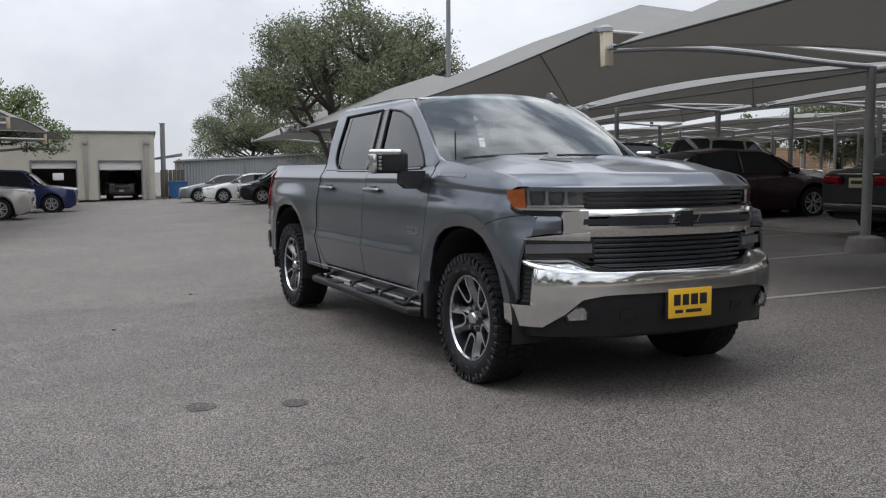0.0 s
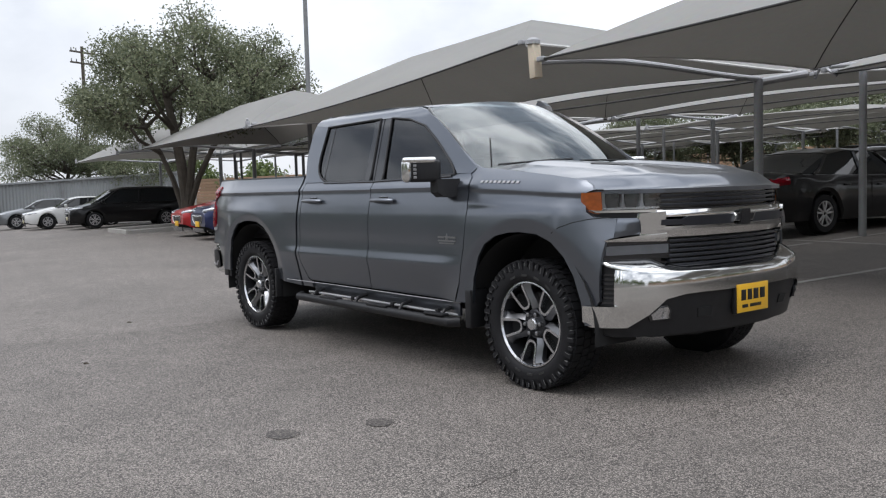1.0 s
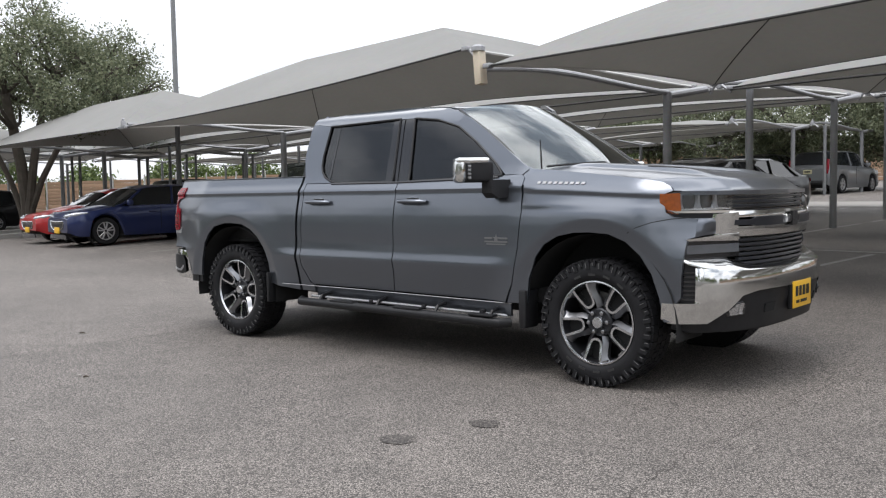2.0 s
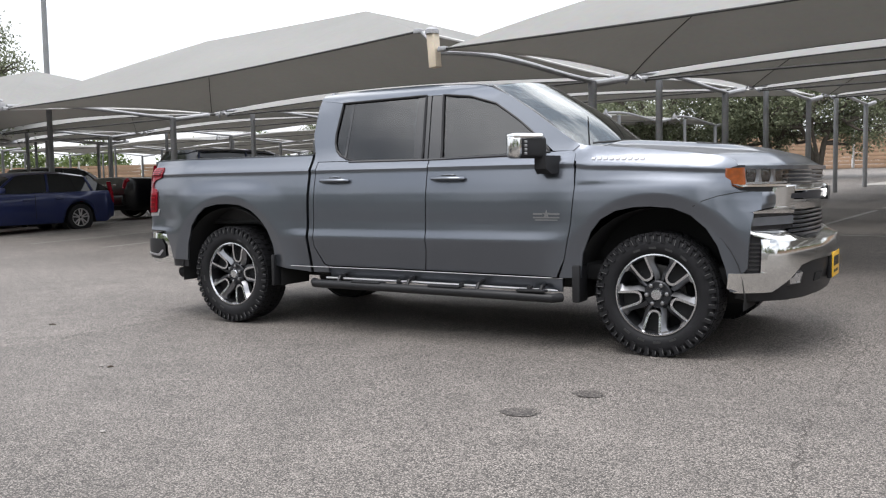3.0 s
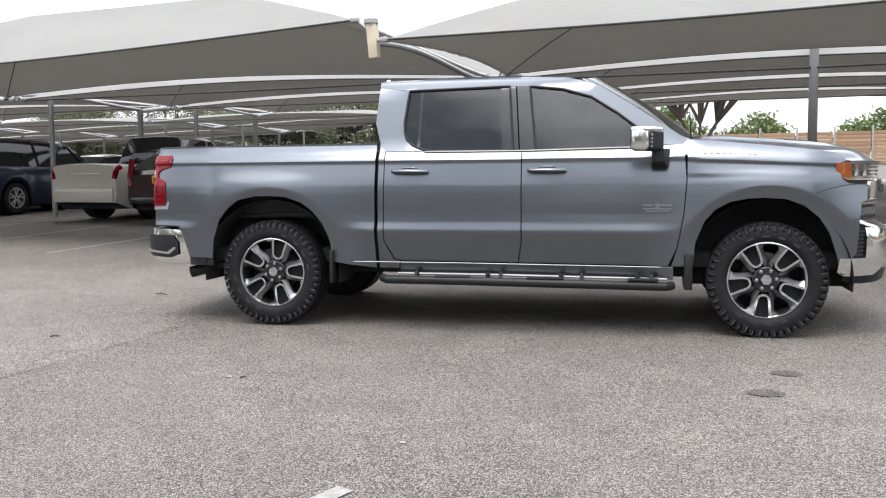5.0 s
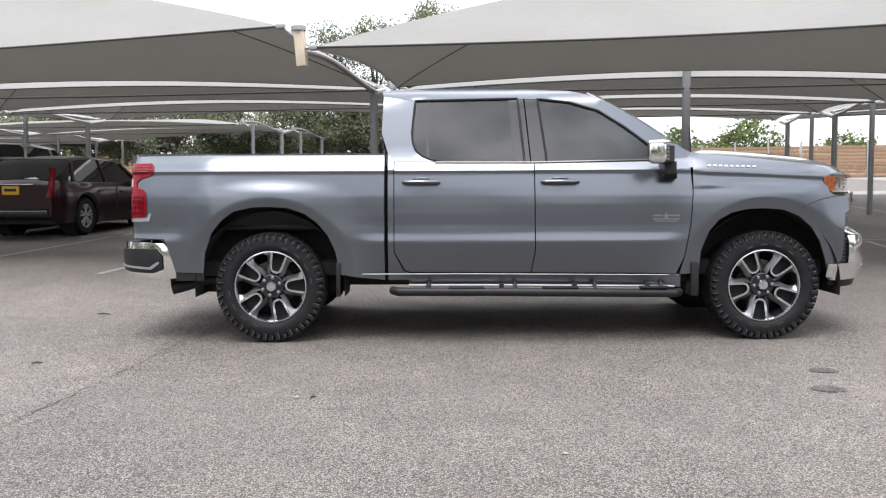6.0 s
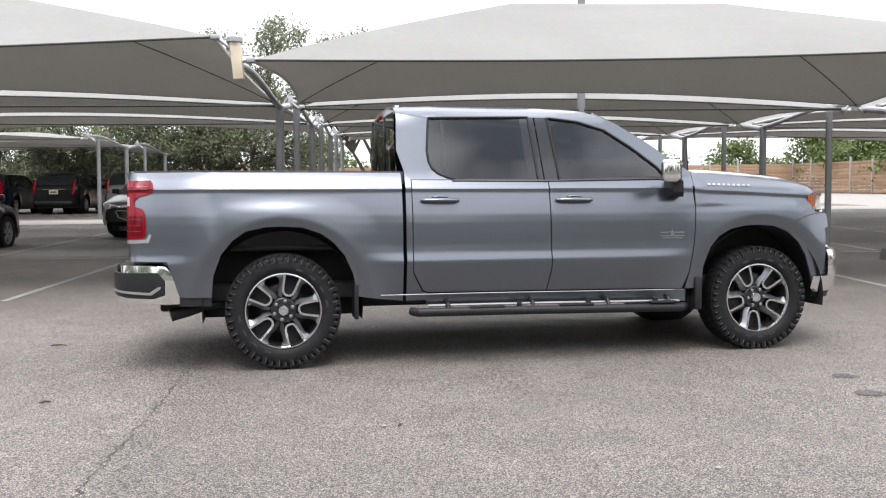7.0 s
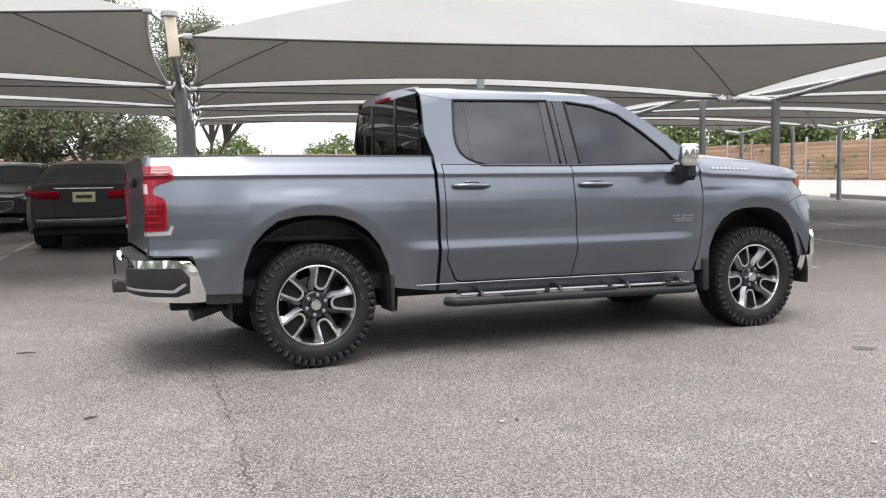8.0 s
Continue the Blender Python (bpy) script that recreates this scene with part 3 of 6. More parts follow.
def side_y(x, z):
    """Half width of the body at a place on its side."""
    y = 0.3 * (lerp_table(SIDE, z - 0.006) + lerp_table(SIDE, z + 0.006)) + 0.4 * lerp_table(SIDE, z)
    if x > 3.1 and z > 1.16:
        k = smoothstep(3.12, 3.32, x)
        zs = lerp_table([(3.19, 1.292), (3.54, 1.28), (3.86, 1.262), (4.22, 1.247)], x)
        up = max(0.0, z - zs)
        y += (lerp_table([(-0.12, 0.979), (-0.06, 0.964), (-0.022, 0.955), (-0.010, 0.9555), (0.002, 0.962), (0.010, 0.9645)], z - zs) - 0.35 * up - 2.3 * up * up - y) * k * smoothstep(1.16, 1.20, z)
    # flat lips round the wheel arches
    for cx in (0.0, WB):
        r = math.hypot(x - cx, z - 0.44)
        if z < 1.25 and r < 0.95:
            lift = max(0.0, min(1.0, (0.93 - r) / 0.265)) ** 1.6
            y += (1.006 - y) * lift * smoothstep(1.27, 1.13, z)
            y -= 0.022 * max(0.0, min(1.0, (0.663 - r) / 0.09))
    if x > 3.9 and z < 1.45:
        y -= (0.13 + 0.09 * smoothstep(0.85, 1.12, z)) * smoothstep(3.95, 4.75, x) ** 1.3
    if x < -0.4:
        y -= 0.105 * smoothstep(-0.40, -1.12, x)
    return y


def corner(a, y, radius=0.045):
    """Bends the side round the rear corner of the bed."""
    run = -1.02 - a
    if run <= 0:
        return a, y
    if run < radius * math.pi / 2:
        return -1.02 - radius * math.sin(run / radius), y - radius * (1 - math.cos(run / radius))
    return -1.02 - radius, y - radius - (run - radius * math.pi / 2)


def side_sheet(outline, step=(0.06, 0.013), thick=0.02, out=0.0):
    def lay(a, b):
        x, y = corner(a, side_y(a, b) + out)
        return (x, -y, b)
    return sheet(outline, lay, lambda a, b: (0.8 * thick * smoothstep(-1.0, -1.05, a), thick * (1 - smoothstep(-1.02, -1.08, a)), 0), step)


def both(name, bm, mat, label="", parent=None):
    other = mirror_y(bm)
    return tpart(name, bm, mat, parent, label), tpart(name, other, mat, parent, label)



# bed side with the rear wheel arch
rear_arch = [(-0.50, 0.545), (-0.485, 0.70), (-0.43, 0.85), (-0.35, 0.945), (-0.26, 1.01), (-0.12, 1.04), (0.0, 1.043), (0.14, 1.035), (0.27, 0.99), (0.36, 0.925), (0.44, 0.83), (0.50, 0.70), (0.53, 0.53)]
bed = [(-1.17, 1.44), (-1.17, 0.81), (-0.80, 0.80), (-0.72, 0.55)] + rear_arch + [(0.868, 0.485), (0.868, 1.432)]
both("bed_side", side_sheet(bed, (0.024, 0.013)), M_PAINT)
# doors
rear_door = [(0.945, 1.375), (0.945, 0.70), (1.02, 0.56), (1.06, 0.545), (1.97, 0.54), (2.0, 0.70), (1.995, 1.372)]
front_door = [(2.003, 1.372), (2.008, 0.70), (1.978, 0.54), (3.06, 0.53), (3.12, 0.66), (3.165, 0.90), (3.185, 1.15), (3.17, 1.38), (3.14, 1.405), (3.05, 1.40)]
both("rear_door", side_sheet(rear_door), M_PAINT)
both("front_door", side_sheet(front_door), M_PAINT)
# cab corner and sill
both("cab_corner", side_sheet([(0.895, 1.432), (0.895, 0.485), (1.05, 0.485), (1.05, 0.538), (1.01, 0.553), (0.938, 0.695), (0.938, 1.40), (0.938, 1.432)]), M_PAINT)
both("sill", side_sheet([(1.05, 0.525), (1.05, 0.445), (3.10, 0.43), (3.10, 0.515)], out=-0.02), M_PAINT)
# front wing with its arch
front_arch = [(3.235, 0.53), (3.25, 0.70), (3.31, 0.85), (3.38, 0.935), (3.48, 0.99), (3.60, 1.015), (3.72, 1.02), (3.86, 1.01), (3.98, 0.965), (4.08, 0.88), (4.15, 0.77), (4.20, 0.62), (4.225, 0.48)]
wing = [(3.192, 1.44), (3.192, 1.15), (3.172, 0.90), (3.127, 0.66), (3.085, 0.53)] + front_arch + [(4.29, 0.48), (4.30, 0.60), (4.33, 0.63), (4.345, 0.86), (4.36, 0.985), (4.40, 1.0), (4.40, 1.105), (4.27, 1.118), (4.228, 1.145), (4.214, 1.20), (4.22, 1.262),
        (4.258, 1.276), (4.24, 1.303), (4.19, 1.330), (4.10, 1.347), (3.95, 1.367), (3.7, 1.394), (3.4, 1.425)]
both("front_wing", side_sheet(wing, (0.024, 0.0065)), M_PAINT)

# upper cab sides: roof rail, rear pillar and windscreen pillar round the glass
rail = [(0.845, 1.93), (0.855, 1.885), (1.10, 1.852), (1.60, 1.868), (2.05, 1.862), (2.30, 1.835), (2.50, 1.775), (2.72, 1.63), (2.90, 1.49), (3.00, 1.405), (3.15, 1.405), (3.19, 1.44),
        (3.045, 1.535), (2.78, 1.715), (2.60, 1.825), (2.44, 1.895), (2.30, 1.928), (1.80, 1.955), (1.20, 1.95), (0.90, 1.94)]
both("roof_rail", side_sheet(rail, 0.05), M_PAINT)
cpillar = [(0.895, 1.437), (0.938, 1.380), (1.30, 1.380), (1.22, 1.393), (1.15, 1.422), (1.105, 1.462), (1.08, 1.52), (1.073, 1.60), (1.095, 1.85), (0.857, 1.883), (0.845, 1.60)]
both("rear_pillar", side_sheet(cpillar, 0.06), M_PAINT)
g_rear = [(1.30, 1.378), (1.93, 1.374), (1.885, 1.866), (1.10, 1.85), (1.075, 1.60), (1.083, 1.52), (1.107, 1.464), (1.152, 1.424), (1.22, 1.395)]
g_front = [(2.10, 1.374), (2.98, 1.40), (2.90, 1.485), (2.70, 1.64), (2.50, 1.77), (2.28, 1.835), (2.04, 1.862)]


def glass_sheet(outline, thick=0.005, out=-0.008):
    """A side pane: follows the cab's side, straight on down past the waistline."""
    def lay(a, b):
        c = max(b, 1.47)
        return (a, -(side_y(a, c) + out + (c - b) * (side_y(a, 1.47) - side_y(a, 1.57)) / 0.10), b)
    return sheet(outline, lay, lambda a, b: (0, thick, 0), 0.045)


both("rear_window", glass_sheet(g_rear), M_GLASS)
both("front_window", glass_sheet(g_front), M_GLASS)
both("door_pillar", glass_sheet([(1.845, 1.376), (1.972, 1.374), (1.93, 1.866), (1.815, 1.868)], 0.012, -0.003), M_GLOSSB)
both("door_pillar", glass_sheet([(1.982, 1.374), (2.10, 1.374), (2.045, 1.864), (1.94, 1.866)], 0.012, -0.003), M_GLOSSB)

both("cowl_side", side_sheet([(3.02, 1.33), (3.26, 1.33), (3.26, 1.425), (3.20, 1.445), (3.12, 1.475), (3.02, 1.46)], (0.03, 0.02), out=-0.007), M_PAINT)

# roof, hood, windscreen
def roof_z(x, y):
    edge = lerp_table([(0.845, 1.935), (1.2, 1.955), (1.8, 1.96), (2.3, 1.938), (2.62, 1.855)], x)
    return edge + 0.035 * (1 - (y / 0.62) ** 2)


roof = [(0.86, -0.62), (2.35, -0.62), (2.42, -0.40), (2.45, 0), (2.42, 0.40), (2.35, 0.62), (0.86, 0.62), (0.845, 0)]
tpart("roof", sheet(roof, lambda a, b: (a, b, roof_z(a, b)), lambda a, b: (0, 0, -0.02), 0.09), M_PAINT)


def screen(s, w):
    """The windscreen: s runs from its foot to its head, w across it from -1 to 1."""
    z = 1.415 + 0.49 * s
    edge = side_y(2.5, z) - 0.012
    x = 3.165 - 0.735 * s + 0.055 * math.sin(math.pi * s) + (0.17 - 0.06 * s) * (1 - w * w)
    return (x, edge * w, z + (0.03 + 0.035 * s) * (1 - w * w))


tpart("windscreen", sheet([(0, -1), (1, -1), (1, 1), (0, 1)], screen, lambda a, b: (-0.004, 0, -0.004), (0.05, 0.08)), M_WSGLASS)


def hood_z(x, y):
    z = lerp_table([(3.1, 1.462), (3.5, 1.455), (3.9, 1.425), (4.2, 1.395), (4.45, 1.355), (4.62, 1.325)], x)
    z -= 0.035 * smoothstep(0.55, 0.93, abs(y)) + 0.015 * (y / 0.7) ** 2
    front = lerp_table([(0, 4.63), (0.4, 4.60), (0.6, 4.535), (0.71, 4.46), (0.80, 4.36), (0.85, 4.30), (0.90, 4.23)], abs(y))
    k = smoothstep(0.20, 0.0, front - x) ** 1.4
    z = z * (1 - k) + 1.272 * k
    z += 0.026 * smoothstep(0.60, 0.50, abs(y)) * smoothstep(0.24, 0.36, abs(y)) * smoothstep(4.5, 4.1, x) * smoothstep(3.2, 3.4, x)
    return z


hood_edge = [(3.10, 0.815), (3.4, 0.862), (3.7, 0.879), (3.95, 0.893), (4.10, 0.896), (4.19, 0.886), (4.25, 0.872), (4.29, 0.848), (4.345, 0.80), (4.46, 0.71), (4.535, 0.60), (4.60, 0.40)]
hood = [(x, -y) for x, y in hood_edge] + [(4.63, 0)] + hood_edge[::-1] + [(3.22, 0.40), (3.26, 0), (3.22, -0.40)]
tpart("hood", sheet(hood, lambda a, b: (a, b, hood_z(a, b)), lambda a, b: (0, 0, -0.025), (0.014, 0.02)), M_PAINT)

# floor, firewall and bed tub close the body
tpart("underbody", box(-0.95, 4.25, -0.80, 0.80, 0.50, 0.62, 0.03), M_DARK)
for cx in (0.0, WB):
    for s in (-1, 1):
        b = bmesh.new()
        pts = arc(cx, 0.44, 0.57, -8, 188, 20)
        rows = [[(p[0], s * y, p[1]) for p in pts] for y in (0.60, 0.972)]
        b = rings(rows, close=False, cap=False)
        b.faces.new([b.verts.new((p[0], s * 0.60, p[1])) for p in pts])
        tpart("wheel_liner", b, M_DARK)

# bed: inner walls, floor, tailgate, rails
tpart("bed_floor", box(-1.0, 0.86, -0.77, 0.77, 0.86, 0.90, 0.01), M_BLACKP)
tpart("tailgate", sheet([(-0.775, 0.82), (0.775, 0.82), (0.775, 1.43), (-0.775, 1.43)], lambda a, b: (-1.062 - 0.02 * smoothstep(1.36, 1.42, b), a, b), lambda a, b: (0.06, 0, 0), 0.07), M_PAINT)
both("bed_rail", sheet([(-1.03, 0), (0.868, 0), (0.868, 0.13), (-1.03, 0.13)], lambda a, b: (a, -(side_y(a, 1.44) + 0.004) + b, 1.442 + 0.004 * math.sin(b / 0.13 * math.pi)), lambda a, b: (0, 0, -0.03), (0.1, 0.06)), M_PAINT)
tpart("bed_front", box(0.835, 0.868, -0.85, 0.85, 0.88, 1.435, 0.008), M_PAINT)
both("bed_wall", box(-1.0, 0.86, -0.765, -0.735, 0.88, 1.43, 0.005), M_BLACKP)
# rear of the cab
tpart("cab_back", sheet([(-0.86, 1.35), (0.86, 1.35), (0.86, 1.44), (-0.86, 1.44)], lambda a, b: (0.85 + 0.03 * abs(a), a, b), lambda a, b: (0.02, 0, 0), 0.1), M_PAINT)
tpart("rear_glass", sheet([(-0.78, 1.44), (0.78, 1.44), (0.66, 1.90), (-0.66, 1.90)], lambda a, b: (0.85 - 0.02 * (1 - (a / 0.8) ** 2), a, b), lambda a, b: (0.005, 0, 0), 0.12), M_GLASS)


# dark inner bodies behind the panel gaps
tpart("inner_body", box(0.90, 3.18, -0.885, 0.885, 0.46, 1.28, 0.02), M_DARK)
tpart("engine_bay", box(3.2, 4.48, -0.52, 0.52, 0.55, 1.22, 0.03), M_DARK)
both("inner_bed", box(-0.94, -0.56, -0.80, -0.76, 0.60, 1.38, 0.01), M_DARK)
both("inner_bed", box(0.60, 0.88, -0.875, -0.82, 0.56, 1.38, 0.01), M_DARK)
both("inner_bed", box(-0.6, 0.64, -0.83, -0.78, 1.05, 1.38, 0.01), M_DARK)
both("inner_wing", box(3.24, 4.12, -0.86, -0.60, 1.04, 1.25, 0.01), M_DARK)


# ---- wheels ----
def wheel(cx, s, turn):
    """A ten-spoke alloy: five machined loops open to the rim, dark spokes sloping back between them."""
    w = tpart("wheel", lathe([(s * 0.70, 0.0), (s * 0.70, 0.258), (s * 0.76, 0.258), (s * 0.76, 0.0)], (cx, 0, HUBZ), "y", 40), M_DARK)
    prof = [(0.695, 0.27), (0.685, 0.33), (0.695, 0.385), (0.715, 0.400), (0.75, 0.405), (0.91, 0.405), (0.945, 0.398), (0.963, 0.38), (0.970, 0.345), (0.972, 0.318), (0.966, 0.296), (0.955, 0.281), (0.935, 0.272), (0.74, 0.266)]
    tyre = tpart("tyre", lathe([(s * a, r) for a, r in prof], (cx, 0, HUBZ), "y", 72), M_RUBBER, w)

    def spun(x0, x1, y0, y1, z0, z1, a, lean=0.0):
        m = Matrix.Translation((cx, 0, HUBZ)) @ Matrix.Rotation(-a, 4, "Y")
        b = box(x0, x1, min(s * y0, s * y1), max(s * y0, s * y1), z0, z1)
        if lean:
            for v in b.verts:
                v.co.z += lean * (v.co.x - x0)
        bmesh.ops.transform(b, matrix=m, verts=b.verts[:])
        return b
    # tread blocks round the crown, lugs over the shoulder
    lugs = bmesh.new()
    count = 48
    for k in range(count):
        a = 2 * math.pi * k / count + turn
        for y0, y1, da, wide in ((0.712, 0.768, 0.0, 0.046), (0.774, 0.828, 0.5, 0.042), (0.834, 0.888, 0.2, 0.042), (0.894, 0.957, 0.6, 0.046)):
            join(lugs, spun(0.396, TYRE, y0, y1, -wide / 2, wide / 2, a + da * 2 * math.pi / count))
        long = k % 2 == 0
        tpart("lug", spun(0.350 if long else 0.368, 0.404, 0.955, 0.976, -0.014 if long else -0.010, 0.014 if long else 0.010, a + 0.6 * 2 * math.pi / count, 0.12), M_RUBBER, tyre)
        # pale strip paints the glint along each lug's edge
        tpart("lug_edge", spun(0.356 if long else 0.372, 0.392, 0.966, 0.9775, 0.010, 0.0135, a + 0.6 * 2 * math.pi / count, 0.12), M_LUG, tyre)
    tpart("tread", lugs, M_RUBBER, tyre)
    for k in range(18):
        if k % 9 in (0, 1, 2, 3):
            tpart("sidewall_bar", spun(0.306, 0.320, 0.966, 0.9735, -0.024, 0.024, 2 * math.pi * k / 18 + turn + 0.1), M_SIDEWALL, tyre)
    tpart("rim_lip", lathe([(s * 0.93, 0.274), (s * 0.952, 0.273), (s * 0.954, 0.264), (s * 0.940, 0.257), (s * 0.92, 0.264)], (cx, 0, HUBZ), "y", 72), M_ALLOY, w)
    tpart("rim_barrel", lathe([(s * 0.935, 0.259), (s * 0.78, 0.240), (s * 0.76, 0.258), (s * 0.93, 0.266)], (cx, 0, HUBZ), "y", 48), M_ALLOYD, w)
    tpart("brake_disc", lathe([(s * 0.80, 0.0), (s * 0.80, 0.168), (s * 0.815, 0.168), (s * 0.815, 0.0)], (cx, 0, HUBZ), "y", 40), M_DISC, w)
    caliper = box(-0.085, 0.085, s * 0.77 if s > 0 else -0.865, s * 0.865 if s > 0 else -0.77, 0.115, 0.195, 0.02, m=pose(cx, 0, HUBZ, 0, 12 if cx else -20, 0))
    tpart("brake_caliper", caliper, M_DISC, w)
    step = 2 * math.pi / 5
    for k in range(5):
        a = turn + k * step

        def at(u, v, y):
            """u outwards along the loop's axis, v across it."""
            return (cx + u * math.cos(a) - v * math.sin(a), s * y, HUBZ + u * math.sin(a) + v * math.cos(a))
        # machined loop, its path in (out, across)
        path = [(0.258, -0.058), (0.22, -0.052), (0.18, -0.046), (0.145, -0.040), (0.122, -0.030), (0.112, -0.012), (0.112, 0.012), (0.122, 0.030), (0.145, 0.040), (0.18, 0.046), (0.22, 0.052), (0.258, 0.058)]
        rows = []
        for i, (u, v) in enumerate(path):
            d = (Vector(path[min(i + 1, 11)]) - Vector(path[max(i - 1, 0)])).normalized()
            n = Vector((-d.y, d.x)) * 0.008
            y = 0.918 + 0.024 * smoothstep(0.11, 0.25, u)
            rows.append([at(u - n.x, v - n.y, y), at(u + n.x, v + n.y, y), at(u + n.x, v + n.y, y - 0.06), at(u - n.x * 1.2, v - n.y * 1.2, y - 0.06)])
        spoke = tpart("spoke", rings(rows), M_ALLOY, w, "machined spoke loop")
        for side in (-1, 1):
            # dark face falling away from the loop towards the wide window
            face = []
            for u, v, wide, y in ((0.085, 0.030, 0.030, 0.905), (0.125, 0.046, 0.030, 0.915), (0.17, 0.052, 0.026, 0.925), (0.21, 0.058, 0.028, 0.934), (0.235, 0.060, 0.040, 0.938), (0.257, 0.064, 0.060, 0.940)):
                e = [at(u, side * v, y), at(u - 0.25 * wide * (u > 0.22), side * (v + wide), y - 0.030), at(u - 0.25 * wide * (u > 0.22), side * (v + wide), y - 0.07), at(u, side * v, y - 0.06)]
                face.append(e if side > 0 else e[::-1])
            tpart("dark_face", rings(face), M_SPOKE, spoke)
            wedge = [(0.261, 0.066), (0.238, 0.120), (0.225, 0.104), (0.236, 0.074)]
            fb = [[at(u, side * v, y) for u, v in (wedge if side > 0 else wedge[::-1])] for y in (0.9445, 0.925)]
            if (k + (side > 0)) % 2 == 0:
                tpart("machined_face", rings(fb), M_ALLOYM, spoke)
        # near-black plate stands for the shade in the loop's open void
        tpart("loop_floor", rings([[at(u, v, y) for u, v in ((0.10, -0.03), (0.25, -0.05), (0.25, 0.05), (0.10, 0.03))] for y in (0.868, 0.855)]), M_DARK, spoke)
    for k in range(6):
        na = turn + 0.3 + k * math.pi / 3
        nx, nz = cx + 0.068 * math.cos(na), HUBZ + 0.068 * math.sin(na)
        tpart("wheel_nut", lathe([(s * 0.89, 0.0), (s * 0.89, 0.015), (s * 0.930, 0.013), (s * 0.936, 0.0)], (nx, 0, nz), "y", 10), M_ALLOYM, w)
    tpart("hub_plate", lathe([(s * 0.86, 0.0), (s * 0.86, 0.098), (s * 0.900, 0.092), (s * 0.906, 0.082), (s * 0.902, 0.05), (s * 0.902, 0.0)], (cx, 0, HUBZ), "y", 40), M_ALLOYD, w)
    tpart("hub_cap", lathe([(s * 0.90, 0.0), (s * 0.90, 0.044), (s * 0.925, 0.042), (s * 0.936, 0.034), (s * 0.940, 0.0)], (cx, 0, HUBZ), "y", 28), M_ALLOY, w)


M_SMOKE = material("smoked_lens", (0.10, 0.105, 0.115), 0.2, 0.0, 0.2, 12, coat=0.6)
M_GRILLE = material("satin_black_grille", (0.016, 0.0175, 0.023), 0.28, 0, 0.2, 20, spec=0.5)
M_LAMPGLASS = material("projector_glass", (0.02, 0.021, 0.024), 0.06, 0, coat=1.0)
M_SPOKE = material("grey_cast_alloy", (0.23, 0.233, 0.245), 0.30, 0.9)
M_DISC = material("brake_iron", (0.05, 0.048, 0.046), 0.5, 0.7, 0.2, 12)
# pale grey for the glints painted on the tyre lugs
M_LUG = material("lug_edge_glint", (0.10, 0.10, 0.10), 0.6, 0, 0.3, 30)
M_ALLOYM = material("satin_alloy", (0.34, 0.34, 0.35), 0.32, 1.0)
M_SIDEWALL = material("worn_sidewall_letters", (0.022, 0.022, 0.022), 0.6, 0, 0.4, 30)
for cx in (0.0, WB):
    for s in (-1, 1):
        wheel(cx, s, 0.05 if cx == 0 else 0.82)
tpart("rear_axle", tube([(0, -0.74, HUBZ), (0, 0.74, HUBZ)], 0.06, 12), M_DARK)
tpart("front_axle", tube([(WB, -0.74, HUBZ), (WB, 0.74, HUBZ)], 0.05, 12), M_DARK)
both("chassis_rail", box(-0.9, 4.3, -0.50, -0.42, 0.40, 0.54, 0.02), M_DARK)


# ---- front of the truck ----
def plan_curve(points):
    """A smooth run over plan points (x, y), by length from the middle; sides are mirrored."""
    dense = []
    for i in range(len(points) - 1):
        p0, p1, p2, p3 = (Vector(points[max(0, min(len(points) - 1, i + k))]) for k in (-1, 0, 1, 2))
        if i == 0:
            p0 = Vector((points[1][0], -points[1][1]))
        for j in range(8):
            t = j / 8
            dense.append(0.5 * (2 * p1 + (p2 - p0) * t + (2 * p0 - 5 * p1 + 4 * p2 - p3) * t * t + (3 * p1 - p0 - 3 * p2 + p3) * t ** 3))
    dense.append(Vector(points[-1]))
    run = [0.0]
    for a, b in zip(dense, dense[1:]):
        run.append(run[-1] + (b - a).length)
    tx, ty = list(zip(run, (p.x for p in dense))), list(zip(run, (p.y for p in dense)))

    def at(s):
        x, y = lerp_table(tx, abs(s)), lerp_table(ty, abs(s))
        return x, (y if s >= 0 else -y)
    return at


FRONT = plan_curve([(4.62, 0), (4.605, 0.3), (4.565, 0.48), (4.51, 0.606), (4.445, 0.71), (4.345, 0.82), (4.26, 0.90), (4.18, 0.945)])
NOSE = plan_curve([(4.62, 0), (4.605, 0.3), (4.565, 0.5), (4.515, 0.64), (4.455, 0.74), (4.40, 0.84), (4.35, 0.918), (4.28, 0.96)])
BUMPER = plan_curve([(4.715, 0), (4.703, 0.3), (4.665, 0.5), (4.592, 0.7), (4.52, 0.82), (4.435, 0.895), (4.33, 0.95), (4.22, 0.975)])


def on(curve, push=0.0, belly=None):
    def surface(s, z):
        x, y = curve(s)
        x2, y2 = curve(s + 0.01)
        d = Vector((x2 - x, y2 - y)).normalized()
        if s < -0.005:
            x1, y1 = curve(s - 0.01)
            d = -Vector((x1 - x, y1 - y)).normalized()
        p = push + (belly(s, z) if belly else 0)
        return (x + d.y * p, y - d.x * p, z)
    return surface


def fascia(outline, push=0.0, thick=0.02, curve=FRONT, step=0.05, belly=None):
    return sheet(outline, on(curve, push, belly), lambda a, b: (-thick, 0, 0), step)


def flip(outline):
    return [(-a, b) for a, b in outline[::-1]]


tpart("fascia_back", fascia([(-0.98, 0.78), (0.98, 0.78), (0.98, 1.23), (0.9, 1.258), (0, 1.275), (-0.9, 1.258), (-0.98, 1.23)], -0.06, 0.02, step=0.06), M_GLOSSB)
